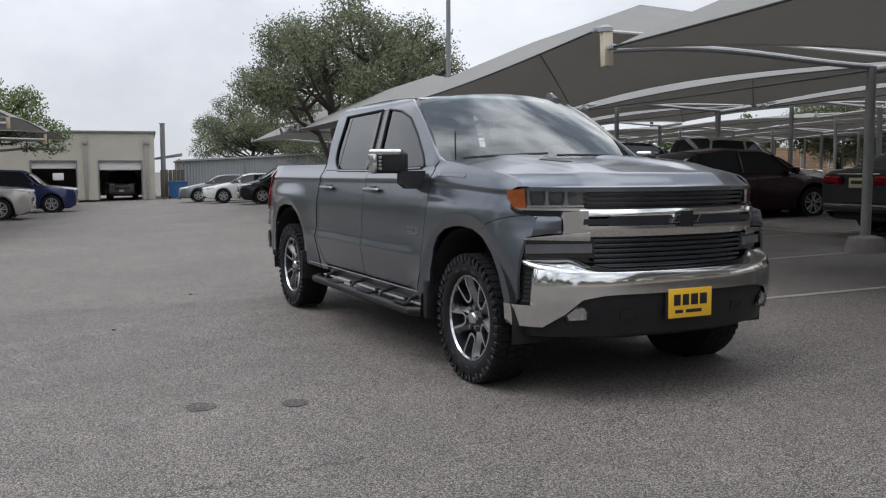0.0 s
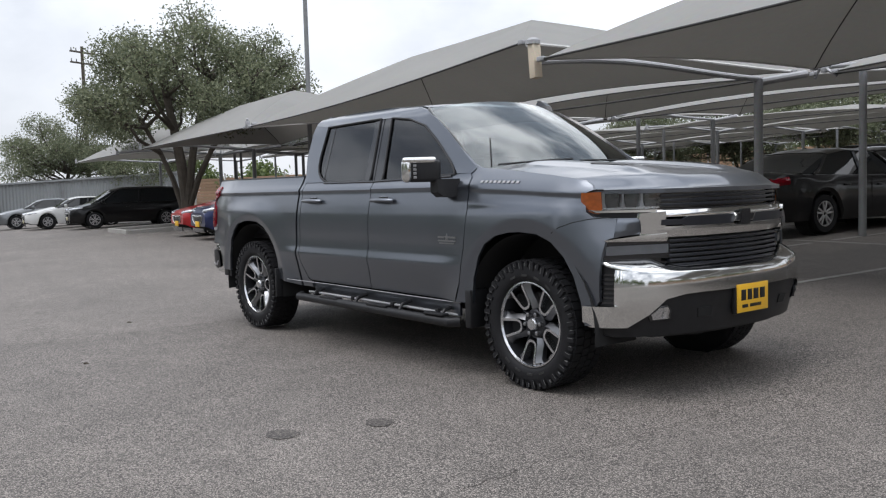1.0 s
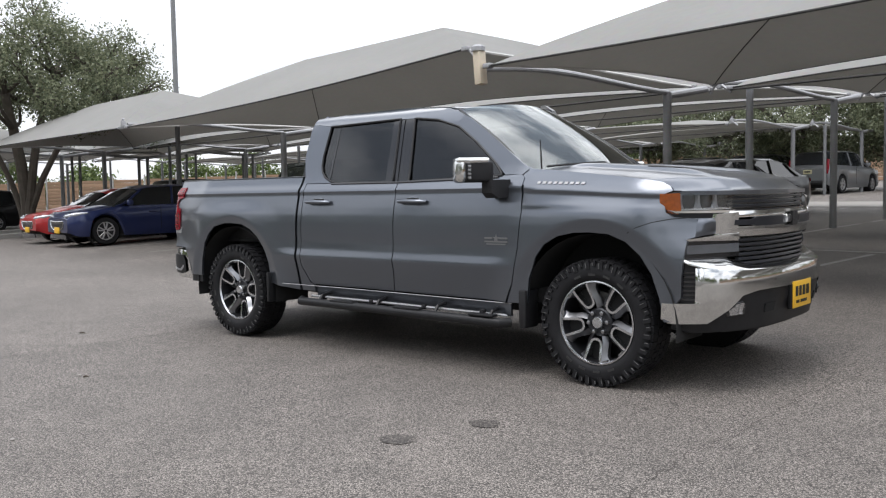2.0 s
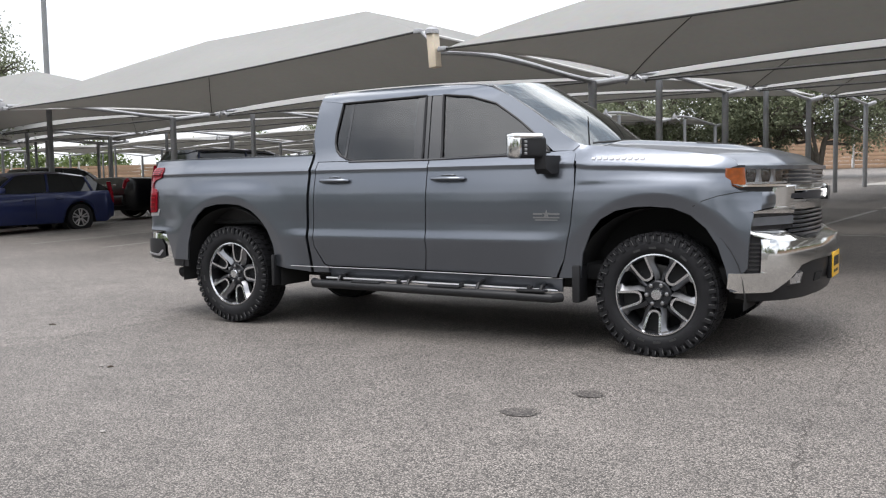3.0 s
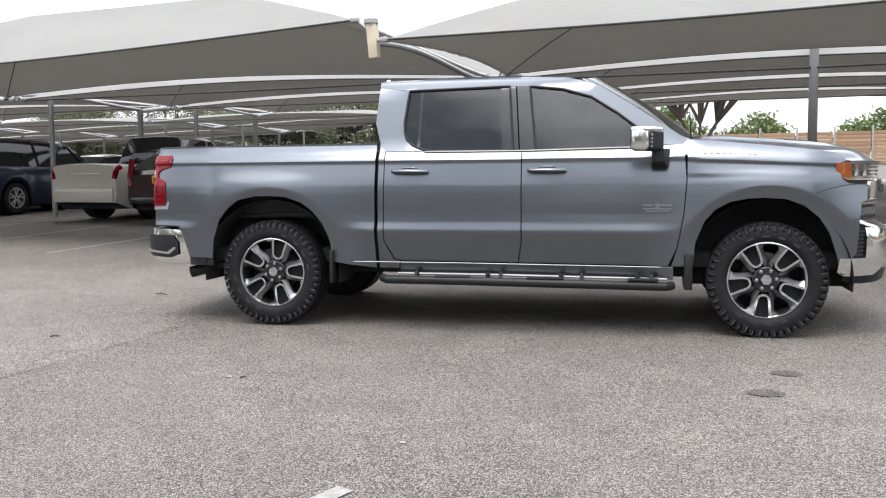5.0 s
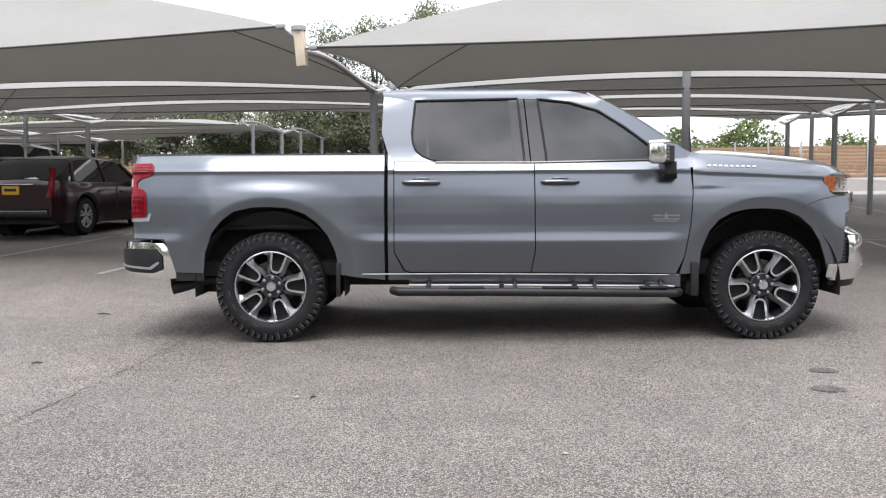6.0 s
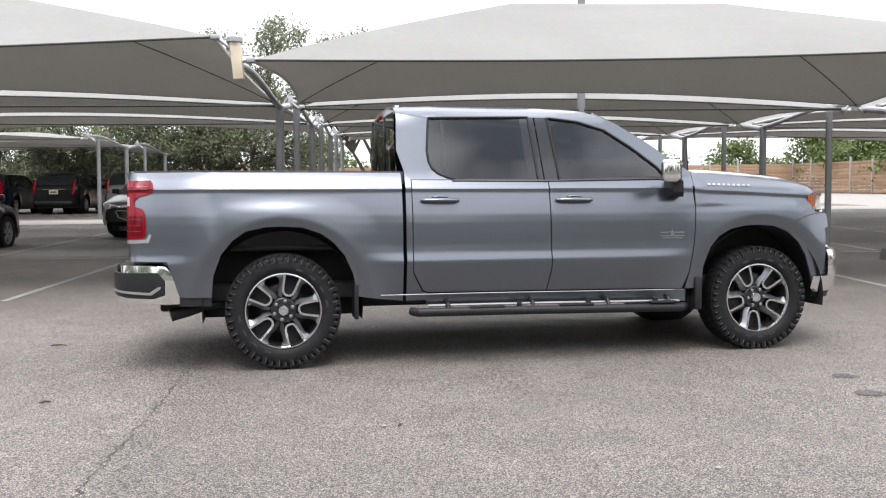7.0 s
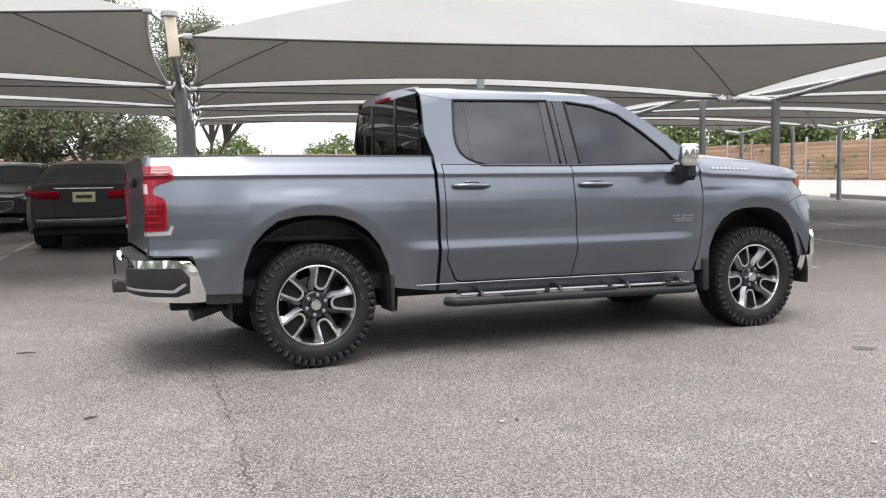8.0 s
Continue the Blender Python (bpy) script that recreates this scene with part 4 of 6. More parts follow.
grille = tpart("grille_frame", fascia([(-0.63, 1.146), (0.63, 1.146), (0.63, 1.156), (-0.63, 1.156)], 0.0), M_GLOSSB)
# slats
for i in range(4):
    z = 1.170 + i * 0.026
    tpart("grille_slat", fascia([(-0.62, z), (0.62, z), (0.62, z + 0.015), (-0.62, z + 0.015)], -0.012 + 0.004 * (i % 2), 0.03, step=(0.06, 0.006), belly=lambda a, b, z=z: -0.25 * abs(b - z - 0.006)), M_GRILLE, grille)
for i in range(6):
    z = 0.812 + i * 0.029
    tpart("grille_slat", fascia([(-0.57, z), (0.57, z), (0.57, z + 0.017), (-0.57, z + 0.017)], -0.014, 0.03, NOSE, (0.06, 0.006), belly=lambda a, b, z=z: -0.3 * abs(b - z - 0.006)), M_GRILLE, grille)
# chrome bar with its slots
bar = tpart("chrome_bar", fascia([(-0.66, 1.108), (0.66, 1.108), (0.655, 1.146), (-0.655, 1.146)], 0.03, 0.06, step=(0.04, 0.008), belly=lambda s, z: -0.45 * max(0, z - 1.122)), M_CHROME, None, "polished chrome grille bar")
tpart("lower_chrome", fascia([(-0.66, 0.990), (0.66, 0.990), (0.66, 1.052), (-0.66, 1.052)], 0.03, 0.06, step=(0.04, 0.008), belly=lambda s, z: -0.35 * max(0, 1.030 - z)), M_CHROME, bar)
for sgn in (1, -1):
    def half(o):
        return o if sgn > 0 else flip(o)
    tpart("chrome_end", fascia(half([(0.61, 0.992), (0.752, 0.988), (0.760, 1.10), (0.748, 1.132), (0.61, 1.140)]), 0.032, 0.05, step=(0.025, 0.012), belly=lambda s, z: -0.35 * max(0, abs(s) - 0.70) + 0.12 * (z - 1.06)), M_CHROME, bar)
    tpart("slot", fascia(half([(0.635, 1.060), (0.50, 1.060), (0.47, 1.052), (0.10, 1.052), (0.10, 1.108), (0.47, 1.108), (0.50, 1.094), (0.635, 1.092)]), 0.037, 0.02, belly=lambda s, z: 0.002), M_GRILLE, bar)
    tpart("chrome_strip", fascia(half([(0.60, 0.966), (0.968, 0.973), (0.982, 0.983), (0.80, 1.000), (0.60, 1.012)]), 0.012, 0.04, NOSE, (0.04, 0.008), belly=lambda s, z: -0.5 * max(0, 0.984 - z)), M_CHROME, bar)
    tpart("under_light_strip", fascia(half([(0.62, 1.137), (1.0, 1.140), (1.03, 1.158), (1.0, 1.153), (0.62, 1.153)]), 0.014, 0.03, step=(0.04, 0.006)), M_CHROME, bar)
    lamp = tpart("headlight", fascia(half([(0.625, 1.156), (1.0, 1.150), (1.01, 1.25), (0.625, 1.264)]), -0.045, 0.03, step=0.05), M_GLOSSB)
    for i in range(3):
        s0 = 0.64 + i * 0.112
        tpart("projector", fascia(half([(s0 + 0.042 + 0.040 * math.cos(k * math.pi / 8), 1.217 + 0.035 * math.sin(k * math.pi / 8)) for k in range(16)]), -0.030, 0.02, step=0.015, belly=lambda s, z, c=s0 + 0.042: 0.10 * math.sqrt(max(0, 0.0016 - (abs(s) - c) ** 2 - (z - 1.217) ** 2))), M_LAMPGLASS, lamp)
        tpart("reflector_fin", fascia(half([(s0 + 0.074, 1.160), (s0 + 0.112, 1.160), (s0 + 0.100, 1.20), (s0 + 0.100, 1.256), (s0 + 0.086, 1.256), (s0 + 0.086, 1.20)]), -0.020, 0.02, step=0.02), M_ALLOYM, lamp)
    tpart("light_bar", fascia(half([(0.63, 1.158), (0.99, 1.154), (0.99, 1.166), (0.63, 1.170)]), -0.012, 0.02, step=(0.05, 0.006)), M_ALLOY, lamp)
    tpart("amber_marker", fascia(half([(0.965, 1.158), (0.985, 1.132), (1.02, 1.138), (1.055, 1.172), (1.066, 1.215), (1.064, 1.258), (0.972, 1.262)]), 0.006, 0.03, step=0.02), M_AMBER, lamp, "amber side marker")
    tpart("lens", fascia(half([(0.625, 1.156), (0.968, 1.152), (0.972, 1.258), (0.625, 1.266)]), 0.002, 0.004, step=0.05), M_LENS, lamp)

    def nose(a, z):
        y0 = side_y(4.395, z)
        x = (1 - a) ** 2 * 4.395 + 2 * a * (1 - a) * 4.442 + a * a * 4.456
        y = (1 - a) ** 2 * y0 + 2 * a * (1 - a) * (y0 - 0.035) + a * a * 0.732
        return (x - 0.6 * max(0, z - 1.085) - 0.3 * max(0, 1.03 - z), sgn * y, z)
    tpart("wing_nose", sheet([(-0.02, 0.992), (0.5, 1.005), (1.0, 1.012), (1.0, 1.095), (0.95, 1.106), (-0.02, 1.108)], nose, lambda a, b: (-0.05, 0, 0), (0.06, 0.010)), M_PAINT)
    tpart("lamp_surround", fascia(half([(0.752, 0.996), (0.80, 0.996), (0.802, 1.103), (0.96, 1.112), (1.015, 1.118), (1.03, 1.142), (0.752, 1.138)]), 0.004, 0.04, step=0.03), M_BLACKP)
    low = tpart("lower_lamp", fascia(half([(0.565, 0.868), (0.985, 0.868), (0.985, 0.976), (0.565, 0.976)]), -0.02, 0.03, NOSE), M_GLOSSB)
    tpart("lamp_bar", fascia(half([(0.585, 0.898), (0.970, 0.893), (0.970, 0.946), (0.585, 0.950)]), -0.006, 0.02, NOSE, 0.04), M_SMOKE, low, "smoked lens")
# emblem as a plain dark block in a bright border
tpart("emblem_border", fascia([(-0.115, 1.062), (0.085, 1.062), (0.115, 1.112), (-0.085, 1.112)], 0.05, 0.02), M_CHROME, bar)
tpart("emblem", fascia([(-0.045, 1.040), (0.045, 1.040), (0.045, 1.134), (-0.045, 1.134)], 0.056, 0.02), M_GLOSSB, bar)
tpart("emblem", fascia([(-0.095, 1.068), (0.075, 1.068), (0.095, 1.106), (-0.075, 1.106)], 0.054, 0.02), M_GLOSSB, bar)


def belly(s, z):
    return -0.5 * max(0, z - 0.75) ** 1.3 - 0.10 * max(0, 0.62 - z) + 0.012 * math.sin((z - 0.48) * 8)


LEDGE = [(0, 0.792), (0.5, 0.792), (0.62, 0.790), (0.80, 0.796), (0.95, 0.822), (1.03, 0.846), (1.2, 0.85)]
half_b = [(0.50, 0.792), (0.62, 0.790), (0.80, 0.796), (0.93, 0.818), (0.965, 0.828), (0.972, 0.602), (1.165, 0.598), (1.175, 0.50), (1.13, 0.472), (0.93, 0.477), (0.80, 0.555), (0.70, 0.64), (0.58, 0.662), (0.45, 0.668)]
fb = tpart("front_bumper", fascia(half_b + flip(half_b), 0.0, 0.04, BUMPER, (0.045, 0.03), belly), M_CHROME, None, "polished chrome front bumper")


def shelf(s, t):
    x, y = BUMPER(s)
    z0 = lerp_table(LEDGE, abs(s))
    z1 = lerp_table([(0, 0.818), (0.5, 0.818), (0.62, 0.835), (0.72, 0.868), (1.2, 0.868)], abs(s))
    fx, fy = NOSE(s * 0.97)
    dip = belly(s, z0)
    return (x + dip + (fx - 0.03 - x - dip) * t, y + (fy - y) * t, z0 - 0.001 + (z1 - z0) * min(1, t * 1.25) ** 0.8)


tpart("bumper_shelf", sheet([(-1.03, 0), (1.03, 0), (1.03, 1), (-1.03, 1)], shelf, lambda a, b: (0, 0, -0.012), (0.03, 0.09)), M_CHROME, fb, angle=75)
hv = [(0.45, 0.668), (0.58, 0.662), (0.70, 0.64), (0.80, 0.555), (0.93, 0.477), (1.00, 0.470), (1.10, 0.472), (1.115, 0.435), (1.02, 0.415), (0.88, 0.418), (0.4, 0.425)]
val = tpart("valance", fascia(hv + flip(hv), -0.012, 0.05, BUMPER, 0.07, lambda s, z: -0.25 * max(0, 0.60 - z)), M_BLACKP, None, "matt black lower valance")
ha = [(0.4, 0.45), (0.75, 0.468), (0.93, 0.474), (0.95, 0.43), (0.75, 0.405), (0.4, 0.400)]
tpart("air_dam", fascia(ha + flip(ha), -0.11, 0.03, BUMPER, 0.1), M_BLACKP, val)
for sgn in (1, -1):
    def half(o):
        return o if sgn > 0 else flip(o)
    tpart("side_vent", fascia(half([(0.965, 0.600), (1.10, 0.600), (1.09, 0.80), (1.07, 0.865), (0.965, 0.828)]), -0.03, 0.03, BUMPER, 0.05), M_BLACKP, fb)
    for i in range(7):
        z = 0.615 + i * 0.027
        tpart("vent_fin", fascia(half([(0.985, z), (1.075, z), (1.075, z + 0.012), (0.985, z + 0.012)]), -0.026, 0.02, BUMPER, 0.05), M_GLOSSB, fb)
    pocket = tpart("fog_lamp", fascia(half([(0.66, 0.52), (0.785, 0.512), (0.80, 0.555), (0.745, 0.60), (0.69, 0.605), (0.66, 0.575)]), 0.0, 0.03, BUMPER, 0.06, lambda s, z: -0.25 * max(0, 0.60 - z)), M_GLOSSB, val)
    tpart("fog_reflector", fascia(half([(0.672, 0.526), (0.775, 0.520), (0.785, 0.555), (0.74, 0.590), (0.695, 0.595), (0.672, 0.57)]), 0.008, 0.02, BUMPER, 0.02, lambda s, z: -0.25 * max(0, 0.60 - z) + 0.006 * math.sin(s * 180) + 0.004 * math.sin(z * 300)), M_ALLOY, pocket)
    tpart("tow_slot", fascia(half([(0.36, 0.52), (0.46, 0.515), (0.47, 0.57), (0.36, 0.575)]), -0.006, 0.02, BUMPER, 0.06, lambda s, z: -0.25 * max(0, 0.60 - z)), M_DARK, val)
    for sx, sz in ((0.33, 0.73), (0.80, 0.70)):
        x, y = BUMPER(sx * sgn)
        tpart("parking_sensor", lathe([(0, 0), (0, 0.011), (0.012, 0.010), (0.012, 0)], (x - 0.004, y, sz), "x", 12), M_STEEL, fb)
# front plate: yellow, with plain bars for its print
pl = tpart("plate_holder", box(4.690, 4.722, -0.185, 0.165, 0.505, 0.695, 0.01), M_BLACKP, None, "black plate holder")
plate = tpart("plate", box(4.721, 4.729, -0.172, 0.152, 0.512, 0.684, 0.003), M_YELLOW, pl, "yellow dealer plate")
for y0, y1, z0, z1 in ((-0.135, -0.085, 0.585, 0.650), (-0.070, -0.022, 0.585, 0.650), (-0.008, 0.046, 0.585, 0.650), (0.060, 0.115, 0.585, 0.650)):
    tpart("print_bar", box(4.727, 4.7305, y0, y1, z0, z1, 0.001), M_INK, plate)
for y0, y1 in ((-0.125, -0.065), (-0.045, 0.075)):
    tpart("print_bar", box(4.727, 4.7305, y0, y1, 0.540, 0.560, 0.001), M_INK, plate)

# ---- rear of the truck ----
REAR = plan_curve([(1.175, 0), (1.175, 0.4), (1.170, 0.62), (1.155, 0.735), (1.10, 0.83), (1.00, 0.885), (0.86, 0.91), (0.73, 0.915)])


def rear_on(push=0.0, belly=None):
    base = on(REAR, push, belly)

    def surface(s, z):
        x, y, q = base(s, z)
        return (-x, y, q)
    return surface


def rear_sheet(outline, push=0.0, thick=0.02, step=0.05, belly=None):
    return sheet(outline, rear_on(push, belly), lambda a, b: (thick, 0, 0), step)


hr = [(0.30, 0.735), (0.36, 0.775), (1.03, 0.775), (1.10, 0.765), (1.16, 0.70), (1.195, 0.62), (1.20, 0.50), (1.15, 0.497), (0.90, 0.510), (0.72, 0.55), (0.30, 0.575)]
rb = tpart("rear_bumper", rear_sheet(hr + flip(hr), 0.0, 0.05, 0.025, lambda s, z: 0.012 * math.sin((z - 0.53) * 12)), M_CHROME, None, "polished chrome rear bumper")
for sgn in (1, -1):
    def half(o):
        return o if sgn > 0 else flip(o)
    tpart("step_recess", rear_sheet(half([(0.70, 0.572), (0.88, 0.548), (1.05, 0.54), (1.125, 0.565), (1.125, 0.665), (1.075, 0.725), (0.70, 0.725)]), 0.016, 0.02, 0.05, lambda s, z: 0.012 * math.sin((z - 0.53) * 12)), M_BLACKP, rb, "black corner step recess")
    tpart("recess_lip", rear_sheet(half([(0.72, 0.592), (1.04, 0.568), (1.10, 0.612), (1.105, 0.626), (1.04, 0.584), (0.72, 0.606)]), 0.022, 0.02, 0.06, lambda s, z: 0.012 * math.sin((z - 0.53) * 12)), M_STEEL, rb)
tpart("step_pad", sheet([(-0.84, 0), (0.84, 0), (0.84, 1), (-0.84, 1)], lambda a, b: (-1.15 + 0.10 * b + 0.12 * smoothstep(0.66, 0.86, abs(a)), a, 0.776 + 0.014 * b), lambda a, b: (0, 0, -0.02), 0.15), M_BLACKP, rb)
tpart("hitch_receiver", box(-1.24, -0.95, -0.045, 0.045, 0.50, 0.59, 0.01), M_GLOSSB)
tpart("exhaust", tube([(-0.26, -0.68, 0.50), (-0.55, -0.72, 0.465), (-0.68, -0.745, 0.435), (-0.80, -0.77, 0.405)], [0.035, 0.036, 0.046, 0.047], 16), M_BLACKP)
both("bed_trim", side_sheet([(-0.72, 0.555), (-0.72, 0.485), (-0.50, 0.485), (-0.50, 0.555)], out=-0.01), M_BLACKP)
both("bed_trim", side_sheet([(-1.03, 0.86), (-1.03, 0.795), (-0.83, 0.795), (-0.74, 0.72), (-0.70, 0.55), (-0.655, 0.55), (-0.69, 0.74), (-0.79, 0.84), (-0.83, 0.86)], out=-0.004, thick=0.03), M_BLACKP)


M_REDDARK = material("deep_red_lens", (0.10, 0.0007, 0.005), 0.15, coat=0.2, spec=0.25)
M_PALELENS = material("pale_lens", (0.50, 0.33, 0.35), 0.2, coat=0.5)
M_REDLIT = material("bright_red_lens", (0.28, 0.004, 0.016), 0.2, coat=0.5, spec=0.3)
for sgn in (-1, 1):
    def lay(a, b, out=0.012):
        x, y = corner(a, side_y(a, b) + out)
        return (x - 0.010 * smoothstep(-1.03, -1.09, a), sgn * y, b)

    def inward(a, b):
        return (0.02 * smoothstep(-1.0, -1.06, a), -sgn * 0.02 * (1 - smoothstep(-1.02, -1.08, a)), 0)
    pieces = ([(-1.145, 1.285), (-0.905, 1.285), (-0.893, 1.31), (-0.893, 1.35), (-0.91, 1.375), (-1.145, 1.372)], [(-1.145, 1.262), (-0.985, 1.262), (-0.94, 1.272), (-0.905, 1.285), (-1.145, 1.285)],
              [(-1.145, 1.19), (-1.018, 1.19), (-1.024, 1.215), (-1.018, 1.238), (-0.985, 1.262), (-1.145, 1.262)], [(-1.145, 1.15), (-0.95, 1.15), (-0.965, 1.172), (-1.018, 1.19), (-1.145, 1.19)],
              [(-1.145, 0.958), (-0.965, 0.966), (-0.948, 0.985), (-0.945, 1.10), (-0.95, 1.15), (-1.145, 1.15)])
    lens = None
    for o in pieces:
        lens = sheet(o, lay, inward, 0.03, lens)
    bmesh.ops.remove_doubles(lens, verts=lens.verts[:], dist=2e-4)
    lamp = tpart("tail_lamp", lens, M_REDLENS, None, "red tail lamp cluster")
    for z0, z1, a1 in ((0.985, 1.125, -0.965), (1.298, 1.358, -0.915)):
        tpart("reflector_block", sheet([(-1.135, z0), (a1, z0), (a1 + 0.006, z1), (-1.135, z1)], lambda a, b: lay(a, b, 0.0145), inward, 0.02), M_REDDARK, lamp)
        for k in range(3):
            z = z0 + (z1 - z0) * (0.2 + 0.3 * k)
            tpart("light_guide", sheet([(-1.13, z), (a1 - 0.012, z), (a1 - 0.012, z + 0.006), (-1.13, z + 0.006)], lambda a, b: lay(a, b, 0.017), inward, 0.02), M_REDLIT, lamp)
    tpart("reverse_lens", sheet([(-1.14, 1.196), (-1.055, 1.196), (-1.06, 1.258), (-1.14, 1.258)], lambda a, b: lay(a, b, 0.0150), inward, 0.02), M_PALELENS, lamp, "pale reversing lens")
    tpart("lamp_bezel", sheet([(-1.15, 0.952), (-0.94, 0.960), (-0.92, 0.995), (-0.905, 0.99), (-0.925, 0.935), (-1.15, 0.928)], lambda a, b: lay(a, b, 0.006), inward, 0.03), M_STEEL, lamp)
tpart("tailgate_handle", box(-1.10, -1.07, -0.10, 0.10, 1.24, 1.31, 0.015), M_BLACKP)
tpart("high_brake_lamp", box(0.815, 0.845, -0.16, 0.16, 1.895, 1.925, 0.008), M_REDLENS)
tpart("roof_spoiler_edge", sheet([(-0.64, 1.885), (0.64, 1.885), (0.60, 1.955), (-0.60, 1.955)], lambda a, b: (0.825 + 0.03 * (a / 0.64) ** 2 + (b - 1.885) * 0.3, a, b + 0.012 * (1 - (a / 0.64) ** 2)), lambda a, b: (0.03, 0, 0), 0.1), M_PAINT)
for y in (-0.27, 0.27):
    tpart("slider_frame", box(0.822, 0.838, y - 0.012, y + 0.012, 1.44, 1.89, 0.003), M_GLOSSB)

# ---- sides of the truck ----
for sgn in (-1, 1):
    m = sgn
    # mirror
    sweep = pose(2.985, m * 1.03, 0, 0, 0, m * 33)

    def shell(x0, x1, d0, d1, z0, z1, bevel):
        return box(x0, x1, min(m * d0, m * d1), max(m * d0, m * d1), z0, z1, bevel, m=sweep, seg=4)
    mir = tpart("door_mirror", shell(-0.06, 0.055, 0, 0.225, 1.352, 1.500, 0.025), M_BLACKP, None, "black door mirror with chrome cap")
    cap = shell(-0.066, 0.066, 0.195, 0.268, 1.350, 1.512, 0.034)
    join(cap, shell(-0.066, 0.066, 0.03, 0.262, 1.478, 1.521, 0.019))
    tpart("mirror_cap", cap, M_CHROME, mir, "chrome mirror cap")
    # near-black glass: the mirror's dark reflection is put into its colour
    tpart("mirror_glass", shell(-0.071, -0.063, 0.02, 0.245, 1.365, 1.495, 0.003), M_LAMPGLASS, mir)
    for k in range(4):
        tpart("signal_lens", shell(0.045, 0.066, 0.168, 0.190, 1.375 + 0.026 * k, 1.393 + 0.026 * k, 0.003), M_ALLOYM, mir)
    tpart("mirror_foot", rings([[(2.94, m * 0.93, 1.25), (3.07, m * 0.93, 1.25), (3.07, m * 0.93, 1.37), (2.94, m * 0.93, 1.37)], [(2.94, m * 1.04, 1.245), (3.05, m * 1.04, 1.245), (3.045, m * 1.04, 1.37), (2.94, m * 1.04, 1.37)], [(2.945, m * 1.09, 1.28), (3.03, m * 1.09, 1.28), (3.025, m * 1.09, 1.37), (2.945, m * 1.09, 1.37)]]), M_BLACKP, mir)
    # handles
    for hx in (1.147, 2.19):
        hy = m * side_y(hx, 1.225)
        cup = tpart("handle_cup", rings([[(hx + rx * math.cos(a), hy + m * out, 1.214 + rz * math.sin(a) - dz) for a in (2 * math.pi * k / 28 for k in range(28))] for rx, rz, out, dz in ((0.088, 0.046, 0.000, 0.0), (0.082, 0.041, 0.0045, 0.0), (0.070, 0.032, 0.001, 0.002), (0.02, 0.01, -0.014, 0.006))]), M_PAINT)
        tpart("recess_shadow", box(hx - 0.062, hx + 0.062, hy - 0.004 if m > 0 else hy - 0.006, hy + 0.006 if m > 0 else hy + 0.004, 1.228, 1.252, 0.006), M_DARK, cup)
        tpart("door_handle", tube([(hx - 0.133, hy + m * 0.012, 1.226), (hx - 0.115, hy + m * 0.032, 1.227), (hx, hy + m * 0.042, 1.227), (hx + 0.115, hy + m * 0.032, 1.225), (hx + 0.133, hy + m * 0.012, 1.223)], [0.018, 0.021, 0.022, 0.021, 0.018], 12, flat=0.75), M_PAINT, cup, "body-coloured door handle")
    # lettering strip and badge, as plain bars
    for i in range(9):
        x0 = 3.30 + i * 0.0425
        tpart("letter_bar", sheet([(x0, 1.337 - 0.0012 * i), (x0 + 0.026, 1.337 - 0.0012 * i), (x0 + 0.030, 1.352 - 0.0012 * i), (x0 + 0.004, 1.352 - 0.0012 * i)], lambda a, b: (a, m * (side_y(a, b) + 0.006), b), lambda a, b: (0, -m * 0.008, 0), 0.1), M_STEEL)
    for x0, x1, z0, z1 in ((2.885, 2.955, 0.962, 0.974), (3.005, 3.085, 0.962, 0.974), (2.885, 3.085, 0.938, 0.948), (2.90, 3.07, 0.922, 0.930)):
        tpart("badge_bar", sheet([(x0, z0), (x1, z0), (x1, z1), (x0, z1)], lambda a, b: (a, m * (side_y(a, b) + 0.005), b), lambda a, b: (0, -m * 0.007, 0), 0.1), M_ALLOYM)
    star = []
    for k in range(10):
        r = 0.030 if k % 2 == 0 else 0.012
        star.append((2.985 + r * math.sin(math.pi * k / 5), 0.966 + r * math.cos(math.pi * k / 5)))
    tpart("badge_star", sheet(star, lambda a, b: (a, m * (side_y(a, b) + 0.006), b), lambda a, b: (0, -m * 0.008, 0), 0.2), M_ALLOYM)
    # window trims
    for o in (g_rear, g_front):
        fine = [(p[0] + (q[0] - p[0]) * k / 8, p[1] + (q[1] - p[1]) * k / 8) for p, q in zip(o, o[1:] + o[:1]) for k in range(8)]
        pts = [(x, m * (side_y(x, z) + 0.001), z) for x, z in fine] + [(o[0][0], m * (side_y(*o[0]) + 0.001), o[0][1])]
        tpart("window_seal", tube(pts, 0.0095, 6), M_BLACKP)
    tpart("belt_trim", tube([(1.25, m * (side_y(1.25, 1.372) + 0.002), 1.372), (2.0, m * (side_y(2.0, 1.37) + 0.002), 1.370), (2.95, m * (side_y(2.95, 1.385) + 0.002), 1.388)], 0.009, 6), M_GLOSSB)
    for x0 in (1.185,):
        tpart("quarter_divider", sheet([(x0, 1.40 if x0 > 1.16 else 1.43), (x0 + 0.022, 1.39 if x0 > 1.16 else 1.42), (x0 + 0.028, 1.855), (x0 + 0.006, 1.855)], lambda a, b: (a, m * (side_y(a, b) - 0.005), b), lambda a, b: (0, -m * 0.006, 0), 0.05), M_GLOSSB)
    seam = [(4.36, 1.115), (4.25, 1.105), (4.15, 1.085), (4.06, 1.055), (4.00, 1.02)]
    tpart("wing_seam", tube([(x, m * (side_y(x, z) + 0.0005), z) for x, z in seam], 0.003, 6), M_DARK)
